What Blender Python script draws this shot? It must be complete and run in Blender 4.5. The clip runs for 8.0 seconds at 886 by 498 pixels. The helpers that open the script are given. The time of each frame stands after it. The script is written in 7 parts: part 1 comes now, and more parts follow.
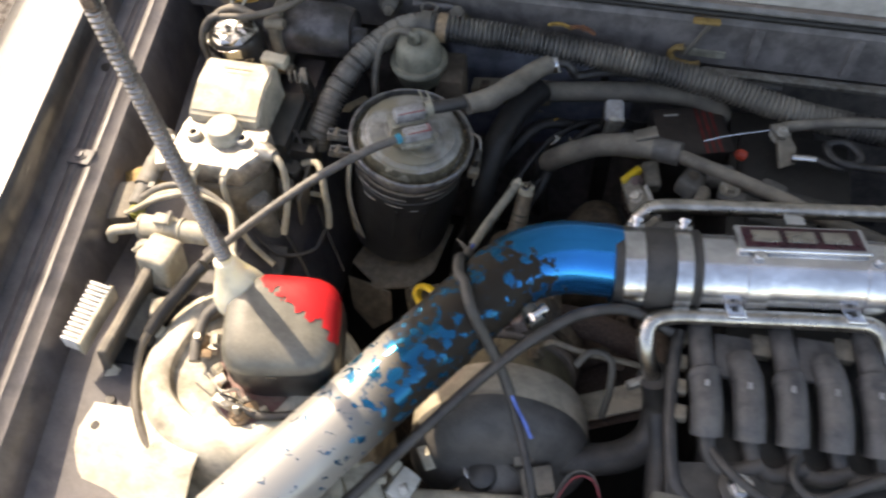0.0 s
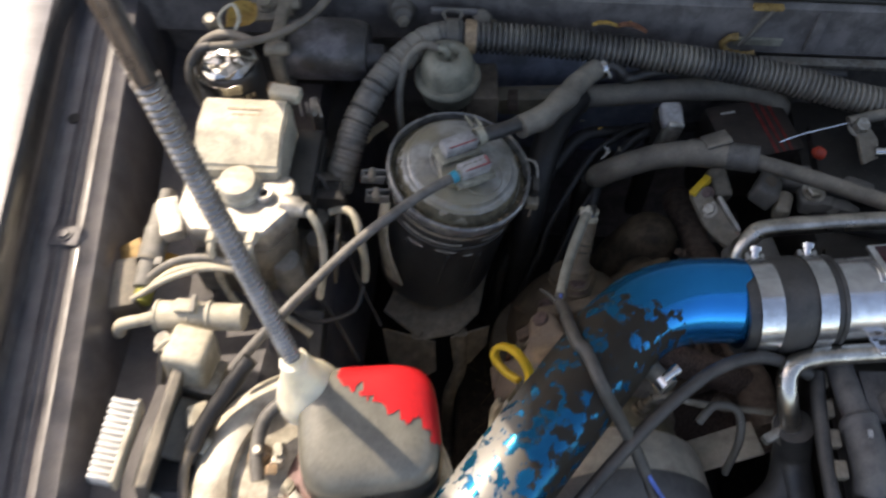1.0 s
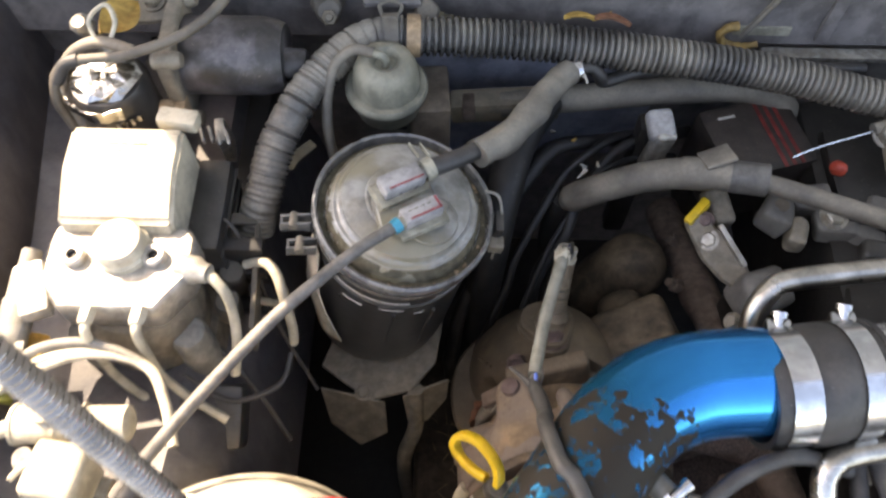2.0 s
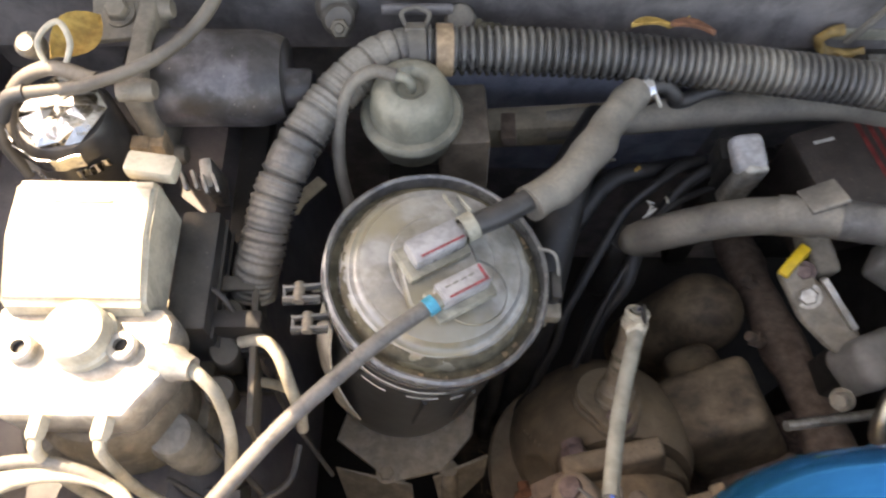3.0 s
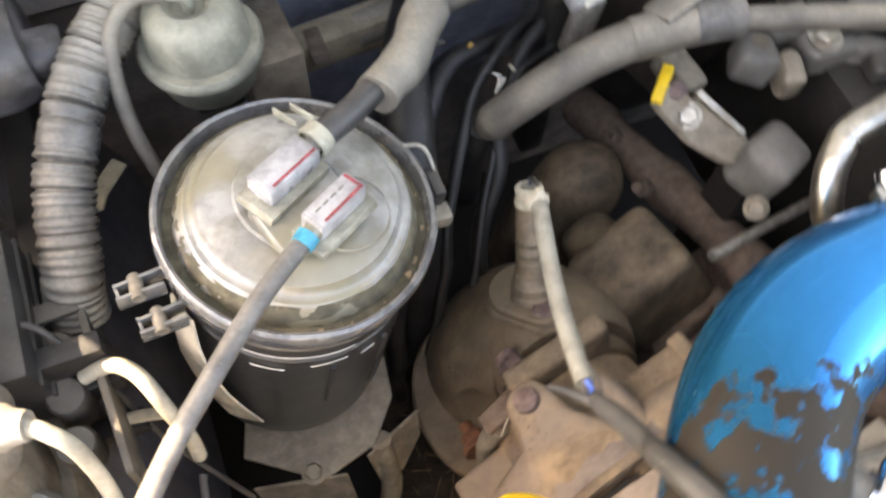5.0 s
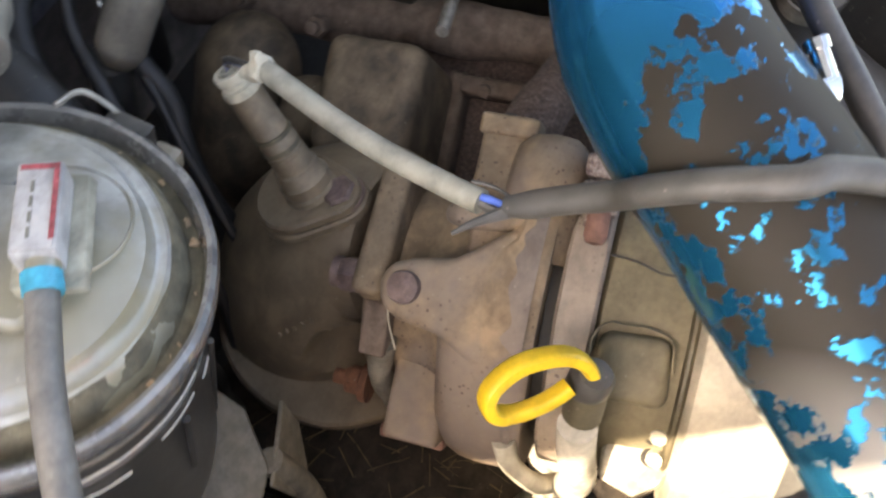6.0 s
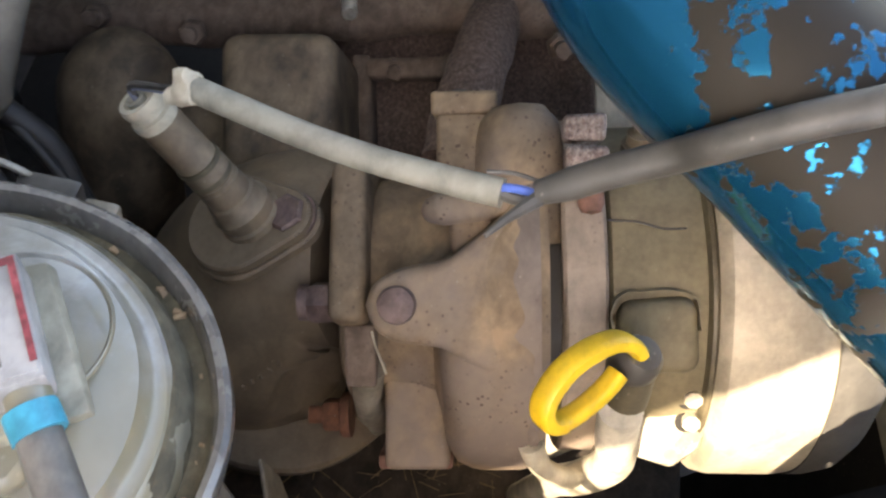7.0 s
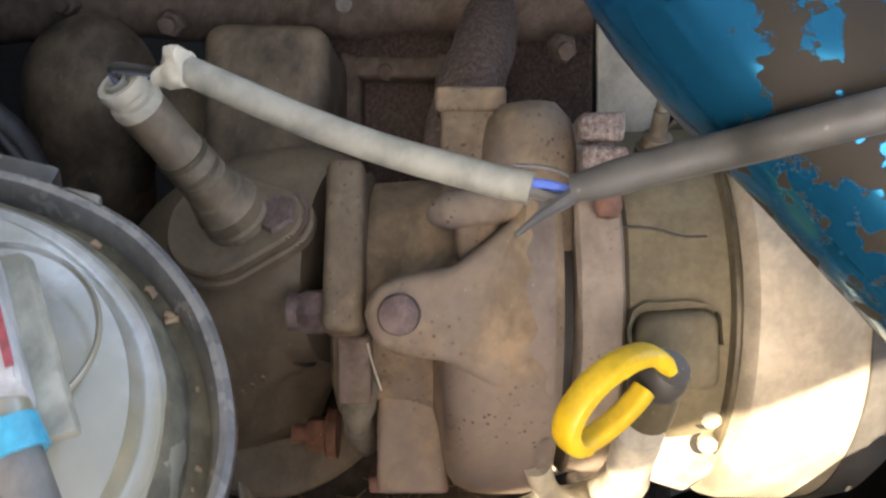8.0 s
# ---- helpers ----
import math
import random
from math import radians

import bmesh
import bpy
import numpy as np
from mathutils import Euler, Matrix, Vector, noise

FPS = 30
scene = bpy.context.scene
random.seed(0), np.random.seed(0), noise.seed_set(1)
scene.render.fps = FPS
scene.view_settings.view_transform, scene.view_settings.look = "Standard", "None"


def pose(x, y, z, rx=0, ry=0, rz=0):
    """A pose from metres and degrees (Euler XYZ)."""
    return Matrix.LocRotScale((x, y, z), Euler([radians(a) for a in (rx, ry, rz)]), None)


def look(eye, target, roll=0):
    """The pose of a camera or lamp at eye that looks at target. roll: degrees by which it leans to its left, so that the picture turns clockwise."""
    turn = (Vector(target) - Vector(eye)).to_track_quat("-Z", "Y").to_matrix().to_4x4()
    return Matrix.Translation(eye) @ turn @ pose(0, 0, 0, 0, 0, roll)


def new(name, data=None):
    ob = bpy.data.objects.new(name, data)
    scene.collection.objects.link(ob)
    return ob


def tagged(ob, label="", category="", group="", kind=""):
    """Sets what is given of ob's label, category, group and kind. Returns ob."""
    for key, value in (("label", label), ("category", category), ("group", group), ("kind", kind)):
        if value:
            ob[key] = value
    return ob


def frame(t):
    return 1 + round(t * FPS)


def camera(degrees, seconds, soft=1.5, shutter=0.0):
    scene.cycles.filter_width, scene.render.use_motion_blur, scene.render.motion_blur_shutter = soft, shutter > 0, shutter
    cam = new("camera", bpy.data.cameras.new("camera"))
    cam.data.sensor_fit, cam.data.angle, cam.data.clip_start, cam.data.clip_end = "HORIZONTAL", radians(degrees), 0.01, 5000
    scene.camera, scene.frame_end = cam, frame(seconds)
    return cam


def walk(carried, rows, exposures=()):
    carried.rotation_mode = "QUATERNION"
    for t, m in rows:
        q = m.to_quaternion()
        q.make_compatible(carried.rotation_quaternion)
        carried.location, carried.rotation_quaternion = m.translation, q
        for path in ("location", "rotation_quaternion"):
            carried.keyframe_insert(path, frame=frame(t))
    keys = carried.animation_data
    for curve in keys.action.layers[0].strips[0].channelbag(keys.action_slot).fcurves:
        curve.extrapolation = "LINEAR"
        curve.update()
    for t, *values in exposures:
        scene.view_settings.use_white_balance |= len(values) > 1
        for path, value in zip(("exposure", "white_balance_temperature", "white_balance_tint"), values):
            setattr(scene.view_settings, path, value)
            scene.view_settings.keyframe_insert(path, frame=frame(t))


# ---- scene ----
cam = camera(57.0, 8.0, soft=2.3, shutter=0.5)
PATH = [
    (0, (0.192, 0.03, 1.542), (-0.113, 1.077, -0.135), -4.5),
    (0.5, (0.097, 0.062, 1.521), (-0.209, 1.074, -0.177), -5.2),
    (1, (0.026, 0.133, 1.48), (-0.061, 1.16, -0.235), -1.0),
    (1.5, (0.029, 0.214, 1.43), (-0.009, 1.207, -0.305), 0.4),
    (1.7, (0.032, 0.239, 1.412), (0.02, 1.193, -0.346), 1.3),
    (2.8, (0.021, 0.376, 1.329), (0.041, 1.282, -0.454), 1.8),
    (3, (0.011, 0.39, 1.308), (-0.005, 1.263, -0.491), -0.3),
    (3.5, (0.001, 0.418, 1.29), (-0.009, 1.34, -0.485), 0.5),
    (4, (0.011, 0.436, 1.277), (0.093, 1.366, -0.492), 4.4),
    (4.5, (0.023, 0.41, 1.243), (0.275, 1.166, -0.592), 9.3),
    (5, (-0.011, 0.393, 1.216), (0.366, 1.172, -0.588), 4.7),
    (5.2, (-0.032, 0.396, 1.193), (0.469, 1.047, -0.63), 6.8),
    (6.3, (-0.038, 0.47, 1.094), (0.84, 0.481, -0.703), 17.7),
    (6.5, (-0.032, 0.483, 1.086), (0.857, 0.424, -0.704), 19.8),
    (7, (-0.028, 0.501, 1.072), (0.858, 0.282, -0.708), 24.7),
    (7.5, (-0.017, 0.522, 1.04), (0.933, 0.161, -0.683), 29.3),
    (8, (-0.024, 0.514, 1.045), (0.916, 0.207, -0.694), 29.2),
]
EXPOSURES = [(0, 1.92, 8800, 14), (0.5, 1.4, 8000, 13), (1.0, 1.54, 8000, 13), (1.7, 2.55, 8900, 15), (3.0, 3.05, 10000, 17), (4.0, 3.24, 10400, 17), (4.5, 3.80, 11400, 16), (5.0, 3.80, 10400, 15), (6.3, 3.26, 8900, 13), (8.0, 3.24, 8900, 13)]
walk(cam, [(t, look(eye, target, roll)) for t, eye, target, roll in PATH], EXPOSURES)

# ---- world, sun and exposure ----
world = bpy.data.worlds.new("sky")
scene.world = world
world.use_nodes = True
sky = world.node_tree.nodes.new("ShaderNodeTexSky")
sky.sky_type, sky.sun_disc = "NISHITA", False
sky.air_density, sky.dust_density, sky.ozone_density = 0.75, 1.6, 0.5
SUN_EL, SUN_FROM = 47.0, Vector((-0.79, 0.613, 0.0)).normalized()
sky.sun_elevation = radians(SUN_EL)
sky.sun_rotation = math.atan2(SUN_FROM.x, SUN_FROM.y)
background = world.node_tree.nodes["Background"]
background.inputs["Strength"].default_value = 0.15
world.node_tree.links.new(sky.outputs["Color"], background.inputs["Color"])
sun = new("sun", bpy.data.lights.new("sun", "SUN"))
sun.data.energy, sun.data.angle, sun.data.color = 2.5, radians(0.5), (1.0, 0.96, 0.90)
sun_way = SUN_FROM * math.cos(radians(SUN_EL)) + Vector((0, 0, math.sin(radians(SUN_EL))))
sun.matrix_world = look(sun_way * 8, (0, 0, 0))


# ---- materials ----
def material(name, colour, rough=0.5, metal=0.0, second=None, grain=60.0, mix=0.5, dust=0.0, dust_colour=(0.30, 0.26, 0.20),
             bump=0.15, fine=400.0, sharp=0.2, coat=0.0, spread=0.15, pits=0.0, grime=0.34, speck=0.35, third=None):
    """A worn surface: two tones in patches, fine grain, and dust that has settled on what faces up."""
    m = bpy.data.materials.new(name)
    m.use_nodes = True
    nodes, links = m.node_tree.nodes, m.node_tree.links
    bsdf = nodes["Principled BSDF"]
    coords = nodes.new("ShaderNodeTexCoord")
    big = nodes.new("ShaderNodeTexNoise")
    big.inputs["Scale"].default_value, big.inputs["Detail"].default_value, big.inputs["Roughness"].default_value = grain, 6.0, 0.6
    small = nodes.new("ShaderNodeTexNoise")
    small.inputs["Scale"].default_value, small.inputs["Detail"].default_value = fine, 4.0
    links.new(coords.outputs["Object"], big.inputs["Vector"])
    links.new(coords.outputs["Object"], small.inputs["Vector"])
    ramp = nodes.new("ShaderNodeMapRange")
    ramp.inputs["From Min"].default_value, ramp.inputs["From Max"].default_value = mix - sharp, mix + sharp
    links.new(big.outputs["Fac"], ramp.inputs["Value"])
    tone = nodes.new("ShaderNodeMix")
    tone.data_type = "RGBA"
    tone.inputs["A"].default_value = (*colour, 1)
    tone.inputs["B"].default_value = (*(second or [c * 0.6 for c in colour]), 1)
    links.new(ramp.outputs["Result"], tone.inputs["Factor"])
    last = tone.outputs["Result"]
    grit = nodes.new("ShaderNodeMix")
    grit.data_type, grit.blend_type = "RGBA", "MULTIPLY"
    grit.inputs["Factor"].default_value = spread * 1.6
    grey = nodes.new("ShaderNodeMapRange")
    grey.inputs["From Min"].default_value, grey.inputs["From Max"].default_value = 0.3, 0.7
    grey.inputs["To Min"].default_value = 0.45
    links.new(small.outputs["Fac"], grey.inputs["Value"])
    links.new(last, grit.inputs["A"])
    links.new(grey.outputs["Result"], grit.inputs["B"])
    last = grit.outputs["Result"]
    # darker smears and stains between the two scales
    smear = nodes.new("ShaderNodeTexNoise")
    smear.inputs["Scale"].default_value, smear.inputs["Detail"].default_value = 22.0 + grain * 0.9, 9.0
    smear.inputs["Roughness"].default_value, smear.inputs["Distortion"].default_value = 0.62, 0.25
    shift = nodes.new("ShaderNodeMapping")
    shift.inputs["Location"].default_value = (3.1 * len(name), 1.7, 0.4)
    shift.inputs["Scale"].default_value = (1.0, 1.25, 0.8)
    links.new(coords.outputs["Object"], shift.inputs["Vector"])
    links.new(shift.outputs["Vector"], smear.inputs["Vector"])
    depth = nodes.new("ShaderNodeMapRange")
    depth.inputs["From Min"].default_value, depth.inputs["From Max"].default_value = 0.40, 0.60
    depth.inputs["To Min"].default_value, depth.inputs["To Max"].default_value = 1.0 - grime, 1.12
    links.new(smear.outputs["Fac"], depth.inputs["Value"])
    stain = nodes.new("ShaderNodeMix")
    stain.data_type, stain.blend_type = "RGBA", "MULTIPLY"
    stain.inputs["Factor"].default_value = 1.0
    links.new(last, stain.inputs["A"])
    links.new(depth.outputs["Result"], stain.inputs["B"])
    last = stain.outputs["Result"]
    if third:
        cloud2 = nodes.new("ShaderNodeTexNoise")
        cloud2.inputs["Scale"].default_value, cloud2.inputs["Detail"].default_value = 17.0, 7.0
        links.new(shift.outputs["Vector"], cloud2.inputs["Vector"])
        some2 = nodes.new("ShaderNodeMapRange")
        some2.inputs["From Min"].default_value, some2.inputs["From Max"].default_value, some2.inputs["To Max"].default_value = 0.48, 0.62, 0.85
        links.new(cloud2.outputs["Fac"], some2.inputs["Value"])
        tint = nodes.new("ShaderNodeMix")
        tint.data_type = "RGBA"
        tint.inputs["B"].default_value = (*third, 1)
        links.new(some2.outputs["Result"], tint.inputs["Factor"])
        links.new(last, tint.inputs["A"])
        last = tint.outputs["Result"]
    if speck:
        # scattered pale specks of dust and grit
        grains = nodes.new("ShaderNodeTexVoronoi")
        grains.inputs["Scale"].default_value = 420.0
        links.new(shift.outputs["Vector"], grains.inputs["Vector"])
        dot = nodes.new("ShaderNodeMapRange")
        dot.inputs["From Min"].default_value, dot.inputs["From Max"].default_value = 0.12, 0.30
        dot.inputs["To Min"].default_value, dot.inputs["To Max"].default_value = 1.0, 0.0
        links.new(grains.outputs["Distance"], dot.inputs["Value"])
        rare = nodes.new("ShaderNodeMapRange")
        rare.inputs["From Min"].default_value, rare.inputs["From Max"].default_value, rare.inputs["To Max"].default_value = 0.80, 0.95, speck
        links.new(grains.outputs["Color"], rare.inputs["Value"])
        few = nodes.new("ShaderNodeMath")
        few.operation = "MULTIPLY"
        links.new(dot.outputs["Result"], few.inputs[0])
        links.new(rare.outputs["Result"], few.inputs[1])
        fleck = nodes.new("ShaderNodeMix")
        fleck.data_type = "RGBA"
        fleck.inputs["B"].default_value = (0.42, 0.38, 0.31, 1)
        links.new(few.outputs["Value"], fleck.inputs["Factor"])
        links.new(last, fleck.inputs["A"])
        last = fleck.outputs["Result"]
    dusty = None
    if dust:
        geometry = nodes.new("ShaderNodeNewGeometry")
        split = nodes.new("ShaderNodeSeparateXYZ")
        links.new(geometry.outputs["Normal"], split.inputs["Vector"])
        up = nodes.new("ShaderNodeMapRange")
        up.inputs["From Min"].default_value, up.inputs["From Max"].default_value, up.inputs["To Max"].default_value = -0.2, 1.0, dust
        links.new(split.outputs["Z"], up.inputs["Value"])
        patchy = nodes.new("ShaderNodeMath")
        patchy.operation = "MULTIPLY"
        cloud = nodes.new("ShaderNodeMapRange")
        cloud.inputs["From Min"].default_value, cloud.inputs["From Max"].default_value = 0.36, 0.62
        cloud.inputs["To Min"].default_value = 0.12
        links.new(big.outputs["Fac"], cloud.inputs["Value"])
        speck = nodes.new("ShaderNodeMapRange")
        speck.inputs["From Min"].default_value, speck.inputs["From Max"].default_value, speck.inputs["To Min"].default_value = 0.35, 0.6, 0.7
        links.new(small.outputs["Fac"], speck.inputs["Value"])
        grimy = nodes.new("ShaderNodeMath")
        grimy.operation = "MULTIPLY"
        links.new(up.outputs["Result"], grimy.inputs[0])
        links.new(speck.outputs["Result"], grimy.inputs[1])
        links.new(grimy.outputs["Value"], patchy.inputs[0])
        links.new(cloud.outputs["Result"], patchy.inputs[1])
        layer = nodes.new("ShaderNodeMix")
        layer.data_type = "RGBA"
        layer.inputs["B"].default_value = (*dust_colour, 1)
        links.new(patchy.outputs["Value"], layer.inputs["Factor"])
        links.new(last, layer.inputs["A"])
        last = layer.outputs["Result"]
        dusty = patchy
    if pits:
        cells = nodes.new("ShaderNodeTexVoronoi")
        cells.inputs["Scale"].default_value = 330.0
        links.new(coords.outputs["Object"], cells.inputs["Vector"])
        hole = nodes.new("ShaderNodeMapRange")
        hole.inputs["From Min"].default_value, hole.inputs["From Max"].default_value = 0.14, 0.30
        hole.inputs["To Min"].default_value, hole.inputs["To Max"].default_value = pits, 0.0
        links.new(cells.outputs["Distance"], hole.inputs["Value"])
        pick = nodes.new("ShaderNodeMath")
        pick.operation = "MULTIPLY"
        some = nodes.new("ShaderNodeMapRange")
        some.inputs["From Min"].default_value, some.inputs["From Max"].default_value = 0.5, 0.6
        links.new(big.outputs["Fac"], some.inputs["Value"])
        links.new(hole.outputs["Result"], pick.inputs[0])
        links.new(some.outputs["Result"], pick.inputs[1])
        pit = nodes.new("ShaderNodeMix")
        pit.data_type = "RGBA"
        pit.inputs["B"].default_value = (0.05, 0.03, 0.025, 1)
        links.new(pick.outputs["Value"], pit.inputs["Factor"])
        links.new(last, pit.inputs["A"])
        last = pit.outputs["Result"]
    links.new(last, bsdf.inputs["Base Color"])
    wear = nodes.new("ShaderNodeMapRange")
    wear.inputs["To Min"].default_value, wear.inputs["To Max"].default_value = max(0.03, rough - spread), min(1.0, rough + spread)
    links.new(big.outputs["Fac"], wear.inputs["Value"])
    gloss = wear.outputs["Result"]
    if dusty:
        dull = nodes.new("ShaderNodeMix")
        dull.data_type = "FLOAT"
        dull.inputs["B"].default_value = 0.9
        links.new(dusty.outputs["Value"], dull.inputs["Factor"])
        links.new(gloss, dull.inputs["A"])
        gloss = dull.outputs["Result"]
    links.new(gloss, bsdf.inputs["Roughness"])
    bsdf.inputs["Metallic"].default_value = metal
    bsdf.inputs["Coat Weight"].default_value = coat
    relief = nodes.new("ShaderNodeBump")
    relief.inputs["Strength"].default_value, relief.inputs["Distance"].default_value = bump, 0.002
    both = nodes.new("ShaderNodeMath")
    both.operation = "MULTIPLY_ADD"
    both.inputs[1].default_value = 0.4
    links.new(small.outputs["Fac"], both.inputs[0])
    links.new(big.outputs["Fac"], both.inputs[2])
    links.new(both.outputs["Value"], relief.inputs["Height"])
    links.new(relief.outputs["Normal"], bsdf.inputs["Normal"])
    return m


BLACK_PLASTIC = material("black_plastic", (0.028, 0.028, 0.03), 0.30, second=(0.036, 0.035, 0.034), dust=0.28, dust_colour=(0.17, 0.15, 0.12), grain=28, spread=0.08)
LID = material("canister_lid", (0.31, 0.305, 0.285), 0.30, second=(0.125, 0.112, 0.080), dust=0.3, dust_colour=(0.38, 0.35, 0.28), grain=26, mix=0.545, sharp=0.07, bump=0.08, fine=160, spread=0.12, coat=0.6, grime=0.45, third=(0.20, 0.17, 0.095))
LID.node_tree.nodes["Principled BSDF"].inputs["Specular IOR Level"].default_value = 0.9
RIM = material("worn_black_rim", (0.105, 0.105, 0.110), 0.18, second=(0.17, 0.162, 0.145), dust=0.4, dust_colour=(0.30, 0.285, 0.25), grain=40, bump=0.04, spread=0.08, coat=1.0, grime=0.3)
GROOVE = material("mossy_dust", (0.165, 0.14, 0.088), 0.9, second=(0.085, 0.075, 0.05), grain=90, bump=0.4)
RUBBER = material("black_rubber", (0.022, 0.022, 0.023), 0.42, second=(0.04, 0.038, 0.036), dust=0.5, dust_colour=(0.13, 0.115, 0.10), grain=30, spread=0.08)
RUBBER_DUSTY = material("dusty_rubber", (0.085, 0.077, 0.066), 0.55, second=(0.13, 0.115, 0.095), dust=0.85, dust_colour=(0.30, 0.265, 0.21), grain=26, sharp=0.3, spread=0.06, grime=0.25)
HOSE = material("corrugated_plastic", (0.044, 0.043, 0.043), 0.26, second=(0.13, 0.112, 0.088), dust=0.70, dust_colour=(0.38, 0.35, 0.295), grain=13, mix=0.54, sharp=0.10, spread=0.07)
DARK_PAINT = material("dark_body_paint", (0.175, 0.165, 0.172), 0.34, second=(0.205, 0.195, 0.195), dust=0.4, dust_colour=(0.28, 0.26, 0.23), grain=9, sharp=0.3, coat=0.3, bump=0.03, spread=0.05, grime=0.14, speck=0.5)
NAVY_PAINT = material("blue_grey_body_paint", (0.066, 0.066, 0.078), 0.32, second=(0.10, 0.091, 0.091), dust=0.45, dust_colour=(0.19, 0.175, 0.17), grain=20, coat=0.2, bump=0.05, spread=0.06)
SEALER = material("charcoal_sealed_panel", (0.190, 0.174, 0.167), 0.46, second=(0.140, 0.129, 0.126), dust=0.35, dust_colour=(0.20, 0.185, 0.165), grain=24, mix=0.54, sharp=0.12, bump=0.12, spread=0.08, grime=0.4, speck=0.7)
FENDER = material("silver_fender_paint", (0.15, 0.15, 0.155), 0.30, metal=0.9, second=(0.135, 0.135, 0.14), grain=9, coat=0.4, bump=0.02, spread=0.05, grime=0.12, speck=0.0)
CONE = material("cream_rubber", (0.74, 0.69, 0.55), 0.45, second=(0.66, 0.60, 0.46), grain=25, spread=0.05, grime=0.15, speck=0.0)
CONE.node_tree.nodes["Principled BSDF"].inputs["Subsurface Weight"].default_value = 0.6
CONE.node_tree.nodes["Principled BSDF"].inputs["Subsurface Scale"].default_value = 0.03
CONE.node_tree.nodes["Principled BSDF"].inputs["Subsurface Radius"].default_value = (1.0, 0.95, 0.7)
CREAM = material("cream_dusty_plastic", (0.52, 0.48, 0.385), 0.5, second=(0.42, 0.38, 0.29), grain=35, dust=0.25, dust_colour=(0.5, 0.44, 0.33), grime=0.3)
CAST_ALU = material("cast_aluminium", (0.55, 0.53, 0.49), 0.42, metal=0.6, second=(0.4, 0.37, 0.32), grain=70, dust=0.4, dust_colour=(0.5, 0.45, 0.36))
# Dark patches are stains, deepened to stand for shade on the tower's lower front.
TOWER = material("dusty_cream_paint", (0.62, 0.58, 0.48), 0.45, second=(0.13, 0.115, 0.085), grain=16, mix=0.57, sharp=0.07, dust=0.3, dust_colour=(0.52, 0.46, 0.36))
GREY_DOME = material("worn_grey_paint", (0.18, 0.175, 0.15), 0.30, second=(0.09, 0.087, 0.07), grain=22, dust=0.28, dust_colour=(0.34, 0.31, 0.25), coat=0.2, grime=0.3)
RED_PRINT = material("dull_red_print", (0.42, 0.08, 0.09), 0.5, grain=200, grime=0.5)
HOOD_INSIDE = material("grey_hood_liner", (0.62, 0.61, 0.60), 0.65, second=(0.54, 0.53, 0.52), grain=12, bump=0.2, fine=120, grime=0.15)
RED_PAINT = material("red_paint", (0.62, 0.016, 0.02), 0.35, second=(0.5, 0.014, 0.018), grain=40, spread=0.08, grime=0.15, speck=0.0)
STEEL = material("polished_steel", (0.72, 0.72, 0.72), 0.2, metal=1.0, second=(0.6, 0.6, 0.6), grain=30, bump=0.05, spread=0.1, grime=0.15, speck=0.0)
BRUSHED = material("brushed_aluminium", (0.86, 0.86, 0.87), 0.22, metal=1.0, second=(0.62, 0.62, 0.63), grain=24, bump=0.05, spread=0.1, grime=0.15, speck=0.0)
ALU_TUBE = material("dull_aluminium_tube", (0.62, 0.58, 0.52), 0.3, metal=1.0, second=(0.5, 0.46, 0.4), grain=40, bump=0.06, grime=0.3)
ZINC = material("zinc_plate", (0.55, 0.53, 0.48), 0.42, metal=0.8, second=(0.38, 0.34, 0.28), grain=90, dust=0.35, dust_colour=(0.4, 0.36, 0.3))
CAST_IRON = material("dusty_cast_iron", (0.245, 0.170, 0.104), 0.82, second=(0.085, 0.051, 0.029), grain=24, mix=0.545, sharp=0.08, dust=0.45, dust_colour=(0.30, 0.235, 0.165), bump=0.22, fine=260, pits=0.9, spread=0.12, grime=0.5, third=(0.13, 0.105, 0.095))
RUST = material("rusty_iron", (0.105, 0.070, 0.052), 0.9, second=(0.16, 0.115, 0.088), grain=90, dust=0.3, dust_colour=(0.2, 0.155, 0.115), bump=0.3, fine=300, pits=0.4, spread=0.08)
SHIELD = material("brown_heat_shield", (0.150, 0.109, 0.069), 0.75, second=(0.080, 0.057, 0.036), grain=26, sharp=0.12, bump=0.2, spread=0.08, grime=0.5, pits=0.3)
GREY_LIP = material("weathered_grey_trim", (0.22, 0.215, 0.21), 0.55, second=(0.14, 0.135, 0.13), grain=30, dust=0.5, dust_colour=(0.33, 0.31, 0.28))
SHEET = material("tan_sheet_metal", (0.50, 0.44, 0.345), 0.5, metal=0.1, second=(0.42, 0.37, 0.28), grain=20, dust=0.3, dust_colour=(0.5, 0.45, 0.36), bump=0.06, grime=0.3)
PURPLE_BOLT = material("oxidised_bolt", (0.12, 0.08, 0.08), 0.6, metal=0.3, second=(0.19, 0.13, 0.11), grain=150, bump=0.3)
YELLOW = material("yellow_plastic", (0.78, 0.52, 0.03), 0.38, second=(0.6, 0.38, 0.03), grain=60, spread=0.1, grime=0.15, speck=0.0)
GREY_CABLE = material("grey_sheathed_cable", (0.105, 0.10, 0.093), 0.5, second=(0.14, 0.13, 0.115), grain=50, dust=0.25, dust_colour=(0.26, 0.24, 0.21))
WHITE_PLASTIC = material("off_white_plastic", (0.62, 0.6, 0.55), 0.45, second=(0.5, 0.47, 0.4), grain=50, grime=0.15)
CHROME = material("dull_chrome", (0.44, 0.40, 0.36), 0.26, metal=1.0, second=(0.30, 0.275, 0.25), grain=60, bump=0.05, spread=0.08, grime=0.25, speck=0.0)
LABEL = material("grey_printed_label", (0.36, 0.355, 0.36), 0.3, second=(0.38, 0.37, 0.36), grain=60, dust=0.2)
